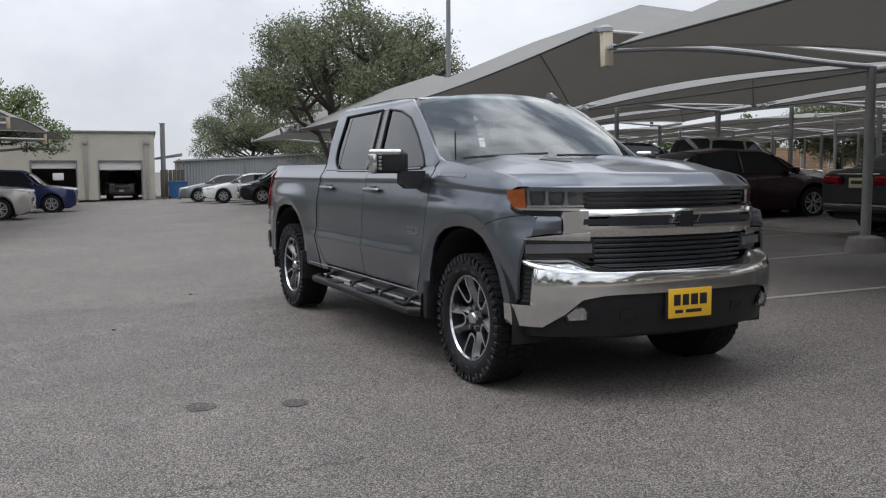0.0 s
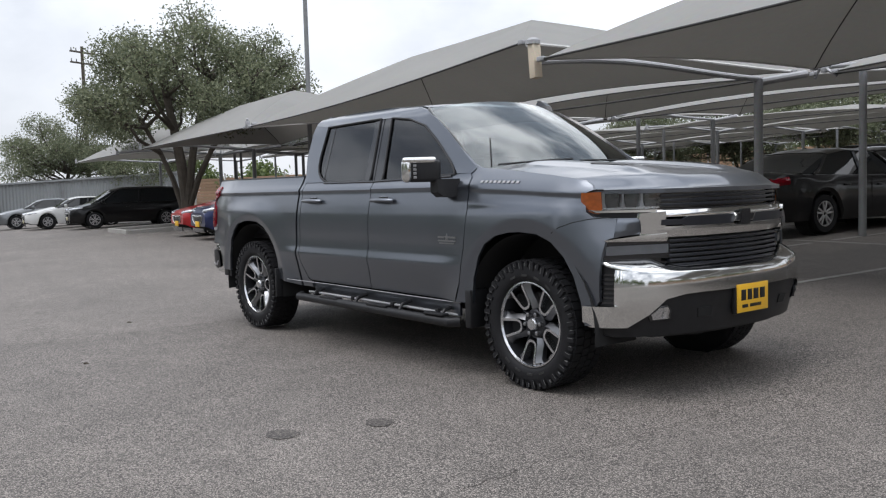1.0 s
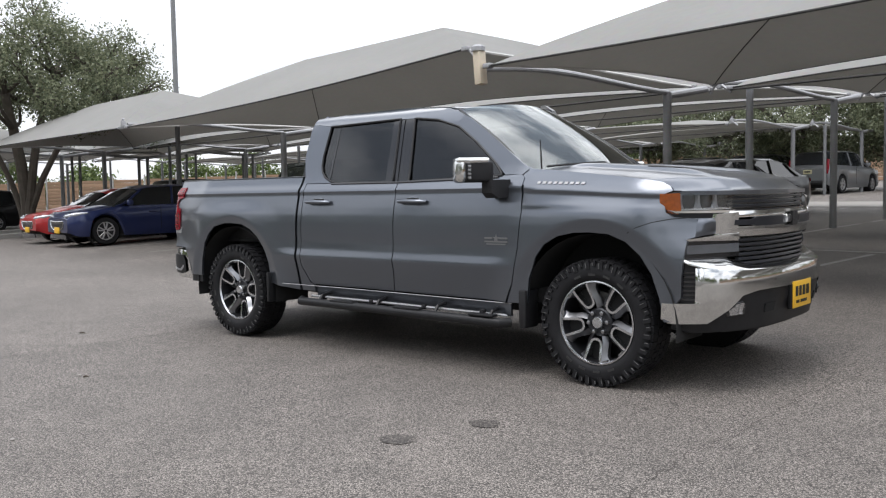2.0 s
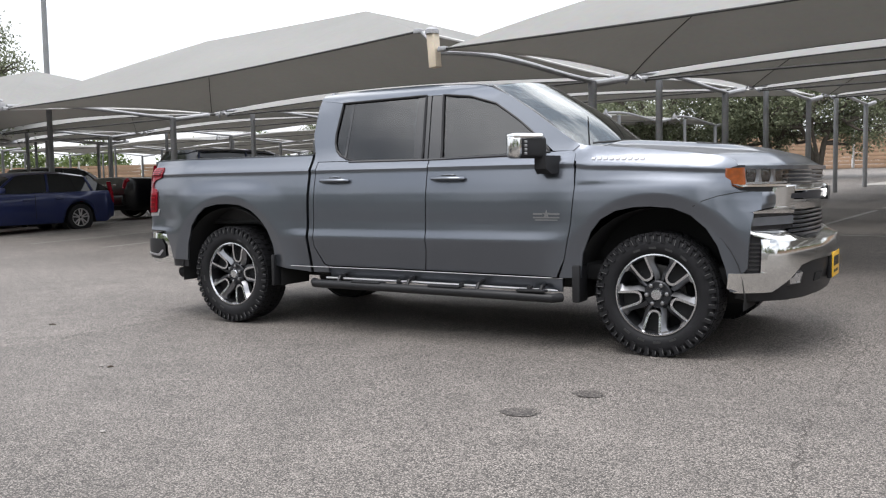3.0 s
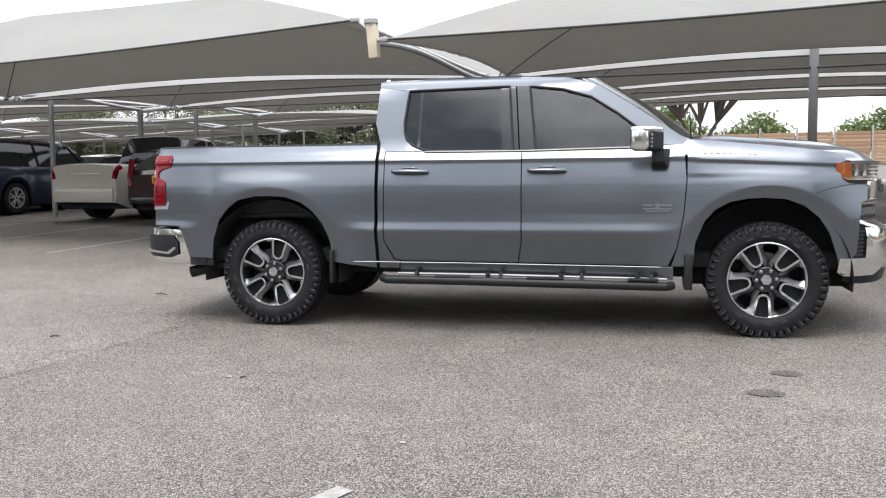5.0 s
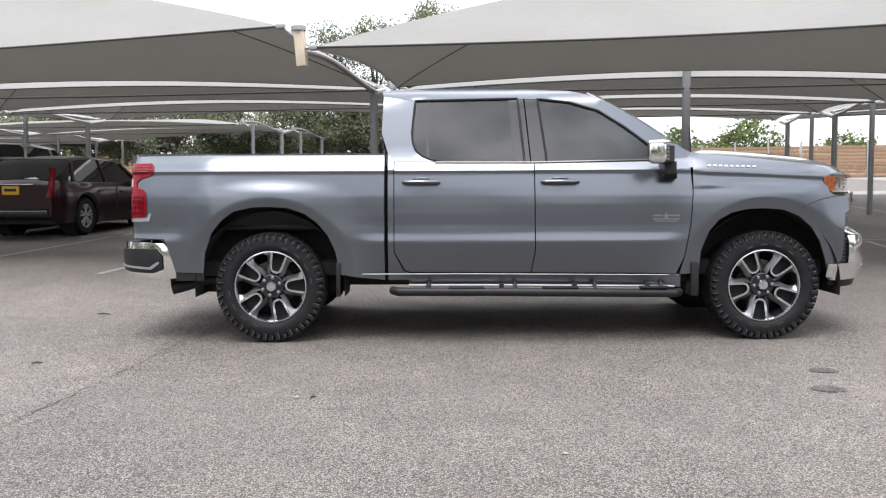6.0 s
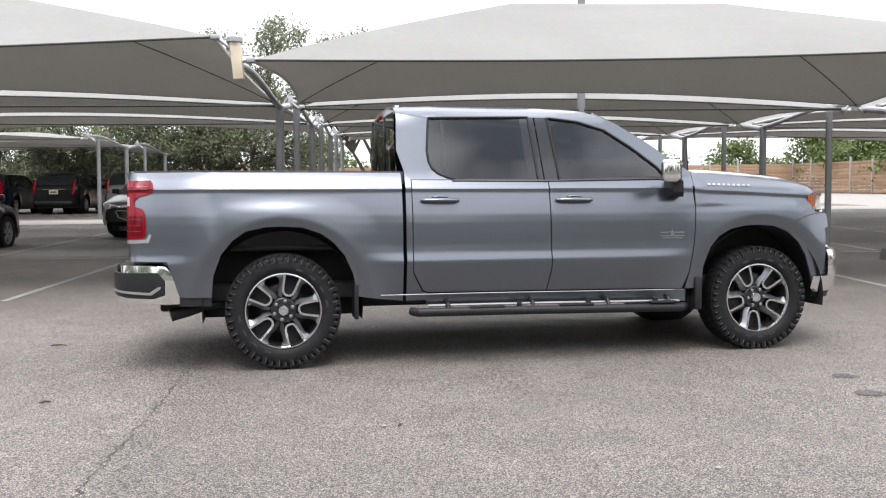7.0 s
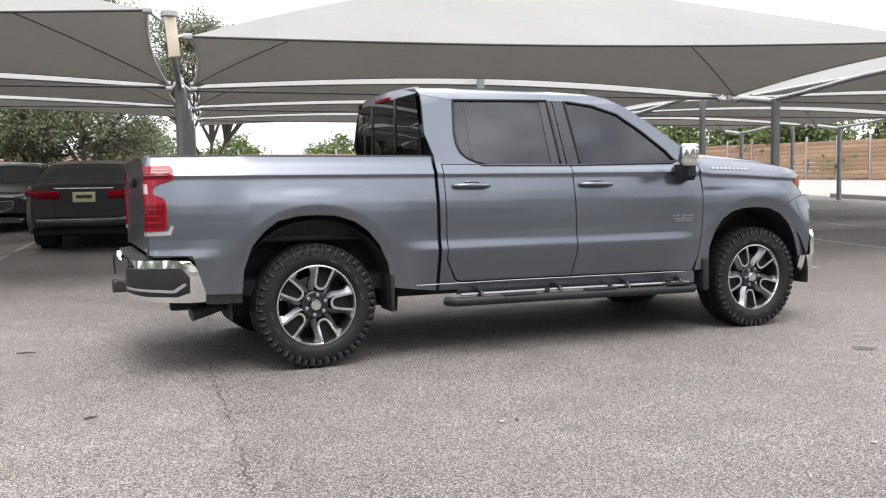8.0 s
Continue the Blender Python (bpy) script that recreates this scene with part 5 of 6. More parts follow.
    # sill moulding and tubular step
    tpart("sill_strip", tube([(0.70, m * 1.0, 0.535), (1.5, m * 0.985, 0.533), (3.10, m * 0.975, 0.520)], 0.0035, 6), M_STEEL)
    st = tpart("side_step", tube([(0.93, m * 0.98, 0.41), (0.97, m * 1.035, 0.405), (1.6, m * 1.04, 0.403), (2.4, m * 1.04, 0.395), (3.05, m * 1.035, 0.388), (3.09, m * 0.98, 0.39)], 0.033, 14), M_BLACKP, None, "black tubular side step")
    for x0, x1 in ((1.35, 1.62), (2.05, 2.32), (2.78, 3.0)):
        tpart("step_pad", box(x0, x1, min(m * 1.0, m * 1.065), max(m * 1.0, m * 1.065), 0.425, 0.443, 0.008), M_BLACKP, st)
    tpart("step_rail", tube([(1.05, m * 0.975, 0.447), (1.9, m * 0.978, 0.445), (3.06, m * 0.965, 0.432)], 0.010, 8), M_STEEL, st)
    for x0 in (1.2, 1.75, 2.3, 2.85):
        tpart("rail_clip", box(x0 - 0.018, x0 + 0.018, min(m * 0.96, m * 0.995), max(m * 0.96, m * 0.995), 0.425, 0.462, 0.004), M_BLACKP, st)
    for x0 in (1.2, 1.85, 2.45, 2.95):
        tpart("step_bracket", tube([(x0, m * 0.80, 0.50), (x0, m * 1.0, 0.46), (x0, m * 1.03, 0.42)], 0.014, 8), M_BLACKP, st)
    # mud flaps
    tpart("mud_flap", box(0.505, 0.535, min(m * 0.80, m * 1.02), max(m * 0.80, m * 1.02), 0.365, 0.62, 0.008, m=None), M_BLACKP)
    tpart("mud_flap", box(3.175, 3.235, min(m * 0.85, m * 1.005), max(m * 0.85, m * 1.005), 0.36, 0.62, 0.012), M_BLACKP)
    tpart("wiper", tube([Vector(screen(0.02 + 0.025 * q, (-0.82 + 0.72 * q) if m < 0 else (-0.02 + 0.70 * q))) + Vector((0.02, 0, 0.022)) for q in (0, 0.25, 0.5, 0.75, 1.0)], 0.008, 6), M_BLACKP)
    tpart("lamp_pillar_trim", tube([screen(t / 8, m * 0.99) for t in range(9)], 0.012, 6), M_GLOSSB)
for s in (-1, 1):
    tpart("hood_gap", tube([(x, s * (y + 0.003), hood_z(x, y) - 0.001) for x, y in hood_edge[:8]], 0.005, 6), M_DARK)
tpart("cowl", sheet([(3.08, -0.78), (3.30, -0.5), (3.36, 0), (3.30, 0.5), (3.08, 0.78), (3.22, 0.4), (3.25, 0), (3.22, -0.4)], lambda a, b: (a, b, 1.385 + 0.03 * (1 - (b / 0.8) ** 2)), lambda a, b: (0, 0, -0.02), 0.15), M_BLACKP)
tpart("aerial", tube([(3.22, -0.77, 1.44), (3.21, -0.77, 1.64)], [0.006, 0.004], 6), M_BLACKP)
tpart("roof_fin", rings([[(x, 0.57 + w, z) for x, w in ((x0, -h), (x1, -h), (x1, h), (x0, h))] for x0, x1, h, z in ((2.30, 2.46, 0.035, 1.91), (2.31, 2.44, 0.028, 1.965), (2.315, 2.40, 0.018, 1.99), (2.32, 2.36, 0.010, 2.015))]), M_GLOSSB)
# dark reflections on the hood, painted as black sheets, and cabin
for s in (-1, 1):
    tpart("hood_vent", sheet([(3.86, s * 0.40), (4.12, s * 0.43), (4.14, s * 0.50), (3.90, s * 0.53)][::s], lambda a, b: (a, b, hood_z(a, b) + 0.003), lambda a, b: (0, 0, -0.01), (0.03, 0.03)), M_BLACKP)
    seat = tpart("seat", box(1.75, 2.05, s * 0.42 - 0.24, s * 0.42 + 0.24, 1.20, 1.56, 0.06, m=None), M_SEAT)
    tpart("headrest", box(1.78, 1.88, s * 0.42 - 0.13, s * 0.42 + 0.13, 1.58, 1.74, 0.04), M_SEAT, seat)
tpart("rear_bench", box(0.95, 1.15, -0.70, 0.70, 1.20, 1.60, 0.06), M_SEAT)
tpart("dashboard", sheet([(2.80, -0.80), (3.18, -0.80), (3.18, 0.80), (2.80, 0.80)], lambda a, b: (a, b, 1.40 - 0.10 * smoothstep(2.95, 2.8, a)), lambda a, b: (0, 0, -0.10), 0.1), M_SEAT)
tpart("steering_wheel", lathe([(0.0, 0.17), (0.02, 0.185), (0.0, 0.2), (-0.02, 0.185)], (2.66, 0.42, 1.40), "x", 24), M_SEAT)

# ---- parked cars ----
CARS = {
    # length, width, height, wheel radius, wheel places from the front, lower top line, roof line (share of length, metres)
    "sedan": (4.85, 1.85, 1.45, 0.325, (0.95, 3.75), [(0, 0.62), (0.03, 0.72), (0.25, 0.95), (0.32, 0.97), (0.75, 1.0), (0.97, 1.02), (1, 0.94)], [(0.27, 0.96), (0.40, 1.35), (0.48, 1.44), (0.62, 1.45), (0.74, 1.36), (0.88, 1.03)]),
    "suv": (4.60, 1.84, 1.68, 0.345, (0.90, 3.55), [(0, 0.70), (0.03, 0.86), (0.22, 1.02), (0.28, 1.05), (0.75, 1.10), (0.97, 1.12), (1, 0.95)], [(0.24, 1.04), (0.37, 1.52), (0.46, 1.66), (0.70, 1.68), (0.88, 1.62), (0.975, 1.12)]),
    "crossover": (4.55, 1.84, 1.52, 0.345, (0.90, 3.55), [(0, 0.66), (0.03, 0.80), (0.22, 0.95), (0.28, 0.98), (0.75, 1.02), (0.97, 1.04), (1, 0.92)], [(0.24, 0.97), (0.37, 1.37), (0.46, 1.49), (0.66, 1.52), (0.84, 1.43), (0.975, 1.05)]),
    "minivan": (5.10, 1.98, 1.74, 0.345, (0.98, 4.02), [(0, 0.70), (0.03, 0.85), (0.17, 1.02), (0.22, 1.06), (0.75, 1.08), (0.97, 1.10), (1, 0.95)], [(0.17, 1.03), (0.34, 1.60), (0.44, 1.72), (0.75, 1.74), (0.92, 1.68), (0.985, 1.12)]),
    "pickup": (5.75, 1.98, 1.84, 0.39, (0.95, 4.45), [(0, 0.80), (0.02, 1.00), (0.18, 1.10), (0.24, 1.12), (0.6, 1.13), (0.995, 1.14), (1, 1.12)], [(0.23, 1.10), (0.33, 1.66), (0.39, 1.80), (0.55, 1.84), (0.60, 1.80), (0.63, 1.16)]),
    "big_suv": (5.25, 2.04, 1.90, 0.39, (0.98, 3.98), [(0, 0.85), (0.02, 1.06), (0.20, 1.16), (0.26, 1.18), (0.75, 1.20), (0.98, 1.20), (1, 1.0)], [(0.24, 1.16), (0.34, 1.70), (0.42, 1.86), (0.75, 1.90), (0.93, 1.86), (0.99, 1.20)]),
}


def half_width(kind, q):
    w = CARS[kind][1] / 2
    return w * (1 - 0.20 * smoothstep(0.10, 0.0, q) ** 1.5 - 0.13 * smoothstep(0.92, 1.0, q) ** 1.5)


def parked_car(kind, m, paint_mat, label, plate_mat=None, category="car", lights_on=False, rim_mat=None):
    length, width, tall, wr, axles, low, high = CARS[kind]
    t = thing("parked_car", m, label, category, "parked cars")

    # x runs from the nose (positive) to the tail; origin in the middle on the ground
    def X(q):
        return length * (0.5 - q)
    rows = []
    n = 56
    for i in range(n + 1):
        q = i / n
        x = X(q)
        w, top = half_width(kind, q), lerp_table(low, q)
        bottom = 0.22 + 0.10 * smoothstep(0.06, 0, q) + 0.12 * smoothstep(0.94, 1, q)
        flare = 0.0
        for a in axles:
            d = abs(q * length - a)
            if d < wr + 0.06:
                bottom = max(bottom, wr + math.sqrt((wr + 0.065) ** 2 - d * d))
            flare = max(flare, smoothstep(wr + 0.25, wr, d))
        mid = bottom + (top - bottom) * 0.55
        side = [(w * 0.95 + 0.02 * flare, bottom), (w + 0.015 * flare, bottom + (top - bottom) * 0.2), (w * 0.995 + 0.01 * flare, mid), (w * 0.985, top - 0.10), (w * 0.95, top - 0.02), (w * 0.86, top), (w * 0.4, top + 0.03), (0, top + 0.035)]
        ring = [(x, y, z) for y, z in side] + [(x, -y, z) for y, z in side[-2::-1]]
        rows.append(ring)
    bm = rings(rows, close=False, cap=False)
    for r in (rows[0], rows[-1]):
        bm.faces.new([bm.verts.new(p) for p in r])
    bmesh.ops.remove_doubles(bm, verts=bm.verts[:], dist=1e-4)
    part("body", bm, paint_mat, t)
    part("floor_pan", box(X(0.96), X(0.04), -width * 0.42, width * 0.42, 0.20, 0.5, 0.04), M_DARK, t)
    # glasshouse
    q0, q1 = high[0][0], high[-1][0]
    glass, roofs = [], []
    for i in range(25):
        q = q0 + (q1 - q0) * i / 24
        w, base, top = half_width(kind, q) * 0.93, lerp_table(low, q) - 0.02, max(lerp_table(high, q), lerp_table(low, q) + 0.01)
        k = (top - base) / (tall - lerp_table(low, 0.5))
        wt = w * (1 - 0.20 * min(1, k))
        sec = [(w, base), (wt + (w - wt) * 0.12, base + (top - base) * 0.88), (wt * 0.9, top - 0.015), (wt * 0.5, top), (0, top + 0.008)]
        glass.append([(X(q), y, z) for y, z in sec] + [(X(q), -y, z) for y, z in sec[-2::-1]])
        if k > 0.80:
            roofs.append([(X(q), y * 1.006, z + 0.006) for y, z in sec[1:]] + [(X(q), -y * 1.006, z + 0.006) for y, z in sec[-2:0:-1]])
    gb = rings(glass, close=False, cap=False)
    part("glasshouse", gb, M_CARGLASS, t)
    part("roof", rings(roofs, close=False, cap=False), paint_mat, t)
    # pillars
    for s in (-1, 1):
        for qa, qb in ((q0 + 0.02, high[1][0] + 0.05), ((q0 + q1) / 2 - 0.01, (q0 + q1) / 2 + 0.0), (high[-2][0] + (0.02 if kind != "sedan" else 0.09), high[-2][0] - 0.01)):
            pts = []
            for k in range(5):
                f = k / 4
                q = qa + (qb - qa) * f
                base, top = lerp_table(low, q) - 0.02, lerp_table(high, q)
                w = half_width(kind, q) * 0.93
                wt = w * (1 - 0.20 * min(1, (top - base) / (tall - lerp_table(low, 0.5))))
                zz = base + (top - base) * (0.02 + 0.86 * f)
                pts.append((X(q), s * (w + (wt - w) * 0.88 * f + 0.004), zz))
            part("pillar", tube(pts, 0.032, 6), paint_mat if kind != "sedan" else M_GLOSSB, t)
        # mirrors, handles, lamps
        qm = q0 + 0.09
        part("door_mirror", box(X(qm) - 0.07, X(qm) + 0.07, s * (width / 2 + 0.09) - 0.09, s * (width / 2 + 0.09) + 0.09, lerp_table(low, qm) + 0.0, lerp_table(low, qm) + 0.14, 0.04), paint_mat, t)
        part("door_line", tube([(X(0.52), s * (half_width(kind, 0.52) * 0.998 + 0.0), 0.35), (X(0.52), s * half_width(kind, 0.52) * 0.997, lerp_table(low, 0.52) - 0.06)], 0.006, 4), M_DARK, t)
        for q in (0.47, 0.66):
            part("door_handle", box(X(q) - 0.09, X(q) + 0.09, s * (half_width(kind, q) + 0.0) - 0.02, s * half_width(kind, q) + 0.02, lerp_table(low, q) - 0.20, lerp_table(low, q) - 0.17, 0.008), paint_mat, t)
        zl = lerp_table(low, 0.04) - 0.06
        pts = [(X(0.012), s * half_width(kind, 0.0) * 0.52, zl - 0.03), (X(0.010), s * half_width(kind, 0.01) * 0.78, zl - 0.01), (X(0.045), s * half_width(kind, 0.045) * 0.93, zl + 0.03), (X(0.10), s * half_width(kind, 0.10) * 0.98, zl + 0.07)]
        head = part("headlight", tube(pts, [0.03, 0.06, 0.062, 0.02], 10, flat=0.9), M_CARLAMP, t)
        zt = lerp_table(low, 0.98) - (0.14 if kind == "sedan" else 0.10)
        pts = [(X(1.0) - 0.01, s * half_width(kind, 1.0) * 0.45, zt - 0.01), (X(1.0) - 0.01, s * half_width(kind, 1.0) * 0.85, zt), (X(0.985), s * half_width(kind, 0.985) * 0.94, zt + 0.02), (X(0.95), s * half_width(kind, 0.95) * 0.95, zt + 0.04)]
        if kind != "sedan":
            pts = [(X(1.0) + 0.02, s * half_width(kind, 1.0) * 0.93, zt - 0.20), (X(0.99), s * half_width(kind, 0.985) * 0.95, zt), (X(0.975), s * half_width(kind, 0.97) * (0.90 if kind != "pickup" else 0.95), zt + (0.35 if kind != "pickup" else 0.06))]
        part("tail_lamp", tube(pts, 0.07 if kind == "sedan" else 0.06, 10), M_REDLENS, t)
    part("front_grille", sheet([(-0.42, 0.0), (0.42, 0.0), (0.50, 0.14), (0.46, 0.22), (-0.46, 0.22), (-0.50, 0.14)], lambda a, b: (X(0.0) + 0.012 - 0.03 * a * a, a, lerp_table(low, 0.0) - 0.26 + b), lambda a, b: (-0.03, 0, 0), 0.1), M_GLOSSB, t)
    part("grille_trim", tube([(X(0.0) + 0.01, -0.47, lerp_table(low, 0.0) - 0.05), (X(0.0) + 0.02, 0, lerp_table(low, 0.0) - 0.07), (X(0.0) + 0.01, 0.47, lerp_table(low, 0.0) - 0.05)], 0.014, 6), M_CHROME, t)
    zf = lerp_table(low, 0.0)
    part("plate", box(X(0.0) + 0.0, X(0.0) + 0.03, -0.17, 0.17, zf - 0.36, zf - 0.21, 0.004), plate_mat or M_PLATE, t)
    part("lower_intake", sheet([(-0.62, 0.0), (0.62, 0.0), (0.55, 0.11), (-0.55, 0.11)], lambda a, b: (X(0.0) + 0.012 - 0.05 * a * a, a, zf - 0.50 + b), lambda a, b: (-0.03, 0, 0), 0.1), M_GLOSSB, t)
    part("grille_trim", tube([(X(0.0) + 0.015 - 0.03 * y * y, y, z) for y, z in ((-0.50, zf - 0.06), (-0.44, zf - 0.20), (-0.25, zf - 0.27), (0.25, zf - 0.27), (0.44, zf - 0.20), (0.50, zf - 0.06))], 0.013, 6), M_CHROME, t)
    part("rear_bumper", box(X(1.0) - 0.05, X(0.95), -width * 0.40, width * 0.40, 0.34, 0.50 if kind != "pickup" else 0.66, 0.04), M_GLOSSB if kind != "pickup" else paint_mat, t)
    zp = {"sedan": 0.81, "pickup": 0.55}.get(kind, 0.84)
    pl = part("plate", box(X(1.0) - 0.03, X(1.0) + 0.02, -0.17, 0.17, zp - 0.08, zp + 0.08, 0.004), plate_mat or M_PLATE, t)
    part("print_bar", box(X(1.0) - 0.034, X(1.0) - 0.02, -0.12, 0.12, zp - 0.02, zp + 0.035, 0.002), M_INK, pl)
    part("trunk_trim", box(X(1.0) - 0.012, X(1.0) + 0.02, -0.45, 0.45, max(zp + 0.10, 0.94), max(zp + 0.122, 0.962), 0.006), M_CHROME, t)
    for a in axles:
        for s in (-1, 1):
            x, y = length / 2 - a, s * (width / 2 - 0.12)
            w = part("wheel", lathe([(s * -0.10, 0), (s * -0.10, wr * 0.66), (s * 0.06, wr * 0.66), (s * 0.05, 0)], (x, y, wr), "y", 24), M_ALLOYD, t)
            part("tyre", lathe([(s * -0.11, wr * 0.66), (s * -0.11, wr * 0.95), (s * -0.08, wr), (s * 0.08, wr), (s * 0.11, wr * 0.95), (s * 0.11, wr * 0.68), (s * 0.08, wr * 0.65)], (x, y, wr), "y", 32), M_RUBBER, w)
            sp = bmesh.new()
            for k in range(10):
                mm = Matrix.Translation((x, y, wr)) @ Matrix.Rotation(k * math.pi / 5 + (0.1 if k % 2 else -0.1), 4, "Y")
                join(sp, box(0.03, wr * 0.66, s * 0.085 - 0.012, s * 0.085 + 0.012, -0.016, 0.016, 0.004, m=mm, seg=1))
            join(sp, lathe([(s * 0.06, wr * 0.60), (s * 0.10, wr * 0.62), (s * 0.10, wr * 0.68), (s * 0.06, wr * 0.68)], (x, y, wr), "y", 32))
            part("rim", sp, rim_mat or M_CARRIM, w)
            part("arch_liner", lathe([(s * -0.25, wr + 0.02), (s * 0.02, wr + 0.05), (s * 0.02, wr + 0.055), (s * -0.25, wr + 0.06)], (x, y, wr), "y", 24), M_DARK, t)
    return t


M_CARGLASS = material("dark_car_glass", (0.012, 0.014, 0.016), 0.04, 0, coat=0.35, spec=0.4)
M_CARLAMP = material("headlight_unit", (0.55, 0.57, 0.60), 0.12, 0.5, coat=0.8)
M_CARRIM = material("silver_rim", (0.55, 0.55, 0.56), 0.3, 0.8)
M_PLATE = material("pale_plate", (0.52, 0.48, 0.30), 0.5, 0, 0.1, 10)
P_BLACK = paint("black_paint", (0.006, 0.006, 0.007), 0.3)

P_BLUE = paint("deep_blue_paint", (0.012, 0.022, 0.09), 0.4)
P_NAVY = paint("navy_paint", (0.008, 0.013, 0.035), 0.4)
P_RED = paint("red_paint", (0.42, 0.012, 0.015), 0.2)
P_MAROON = paint("maroon_paint", (0.022, 0.004, 0.007), 0.4)
P_WHITE = paint("white_paint", (0.70, 0.70, 0.69), 0.0)
P_WARMW = paint("cream_paint", (0.58, 0.55, 0.50), 0.0)
P_SILVER = paint("champagne_paint", (0.42, 0.40, 0.37), 0.5)
P_STEELBLUE = paint("steel_blue_paint", (0.11, 0.115, 0.16), 0.6)
P_GREY = paint("grey_paint", (0.20, 0.21, 0.22), 0.5)

for dark in (P_BLACK, P_NAVY, P_MAROON):
    dark.node_tree.nodes["Principled BSDF"].inputs["Coat Weight"].default_value = 0.5
    dark.node_tree.nodes["Principled BSDF"].inputs["Specular IOR Level"].default_value = 0.3

NOSE_OUT, NOSE_IN = -90 - ROW_TURN, 90 - ROW_TURN


def stall(u, v, turn):
    x, y = uv(u, v)
    return place(x, y, turn)


parked_car("crossover", stall(-15.35, 2.0, NOSE_OUT), P_BLUE, "deep blue compact crossover parked nose out under canopy", M_YELLOW, "suv")
parked_car("sedan", stall(-18.3, 2.3, NOSE_OUT), P_RED, "bright red sedan parked nose out beside blue crossover", M_YELLOW)
parked_car("minivan", stall(-32.8, 1.2, NOSE_OUT), P_BLACK, "black minivan parked nose out beyond the oak", None, "minivan")
parked_car("sedan", stall(-37.0, -0.3, NOSE_OUT), P_WHITE, "white sedan parked nose out at the row's end")
parked_car("sedan", stall(-41.0, -1.3, NOSE_OUT), P_GREY, "dark grey sedan parked before the metal shed")
parked_car("sedan", stall(-1.55, 7.8, NOSE_IN), P_BLACK, "black sedan parked nose in, pale dealer plate", M_PLATE)
parked_car("sedan", stall(-4.0, 12.7, NOSE_OUT), P_BLACK, "black sedan parked nose out with chrome grille")
parked_car("crossover", stall(-7.02, 7.05, NOSE_IN), P_MAROON, "dark maroon crossover parked nose in, yellow plate", M_YELLOW, "suv")
parked_car("pickup", stall(-16.9, 8.4, NOSE_IN), P_BLACK, "black pickup truck parked nose in with pale sticker", M_PLATE, "pickup truck")
parked_car("pickup", stall(-9.2, 7.9, NOSE_IN), P_WARMW, "cream white pickup truck parked nose in, pale plate", M_PLATE, "pickup truck")
parked_car("big_suv", stall(-14.3, 8.5, NOSE_IN), P_NAVY, "tall navy full-size wagon parked nose in", None, "suv")
parked_car("sedan", stall(-15.9, 13.6, NOSE_IN), P_SILVER, "champagne silver sedan parked nose in, yellow plate", M_YELLOW)
parked_car("suv", stall(-24.4, 8.3, NOSE_IN), P_BLACK, "black crossover parked nose in under canopy", None, "suv")
parked_car("suv", stall(-14.5, 28.3, NOSE_IN), P_NAVY, "navy crossover parked nose in across the aisle", None, "suv")
parked_car("suv", stall(-11.7, 28.3, NOSE_IN), P_BLACK, "black crossover parked nose in across the aisle", None, "suv")
parked_car("suv", stall(-8.9, 28.5, NOSE_IN), P_GREY, "grey crossover parked nose in across the aisle", None, "suv")
parked_car("big_suv", stall(-25.2, -11.9, NOSE_IN), P_SILVER, "pale silver full-size wagon parked facing the aisle", None, "suv")
parked_car("big_suv", stall(-33.5, -11.0, NOSE_IN), P_BLUE, "blue full-size wagon parked facing the aisle", None, "suv")
parked_car("sedan", place(4.02, 30.6, 91), P_STEELBLUE, "steel-blue sedan standing near the far fence")
parked_car("crossover", place(7.4, 30.2, 85), P_BLACK, "black crossover standing near the far fence", None, "suv")

# ---- the opposite canopy row ----
for u0, u1 in ((-44.0, -33.2), (-32.8, -22.0), (-21.6, -10.8)):
    shade_canopy(u0, u1, -14.6, -9.5, 1.3, 0.45)
for u in (-44.3, -33.0, -21.8, -10.6):
    x, y = uv(u, -13.6)
    t = thing("canopy_post", place(x, y), "grey steel post with a curved arm carrying shade cloth", "post", "steel posts of the shade canopies")
    part("post", tube([(0, 0, -0.05), (0, 0, EAVE + 0.5)], 0.09, 12), M_POST, t)
    dx, dy = 4.0 * SU, 4.0 * CU
    part("arm", tube([(0, 0, EAVE + 0.4), (dx * 0.5, dy * 0.5, EAVE + 0.6), (dx, dy, EAVE + 0.55)], 0.075, 10), M_STEEL, t)
    part("end_plate", box(dx - 0.07, dx + 0.07, dy, dy + 0.12, EAVE + 0.4, EAVE + 0.8, 0.01), M_TANBOX, t)

# ---- workshop building and shed ----
FX, FY = -53.4, 6.2
shop_z = height(FX, FY)
SHOP = thing("workshop", pose(FX, FY, shop_z, 0, 0, -ROW_TURN), "cream stucco workshop with two open bay doors", "building")
# local: -y runs along the facade from its corner, -x goes inside
shop_h = 4.35
doors = ((-3.45, -0.85, 2.5), (-7.5, -4.85, 2.5))
edges = [-18.0, -7.5, -4.85, -3.45, -0.85, 0.0]
for y0, y1 in zip(edges, edges[1:]):
    low = 2.5 if (y0, y1) in ((-7.5, -4.85), (-3.45, -0.85)) else 0.0
    part("front_wall", box(-0.3, 0.0, y0, y1, low, shop_h), M_STUCCO, SHOP)
part("side_wall", box(-12, -0.3, -0.3, 0.0, 0, shop_h), M_STUCCO, SHOP)
part("side_wall", box(-12, -0.3, -18.0, -17.7, 0, shop_h), M_STUCCO, SHOP)
part("back_wall", box(-12.3, -12, -18.0, 0.0, 0, shop_h), M_STUCCO, SHOP)
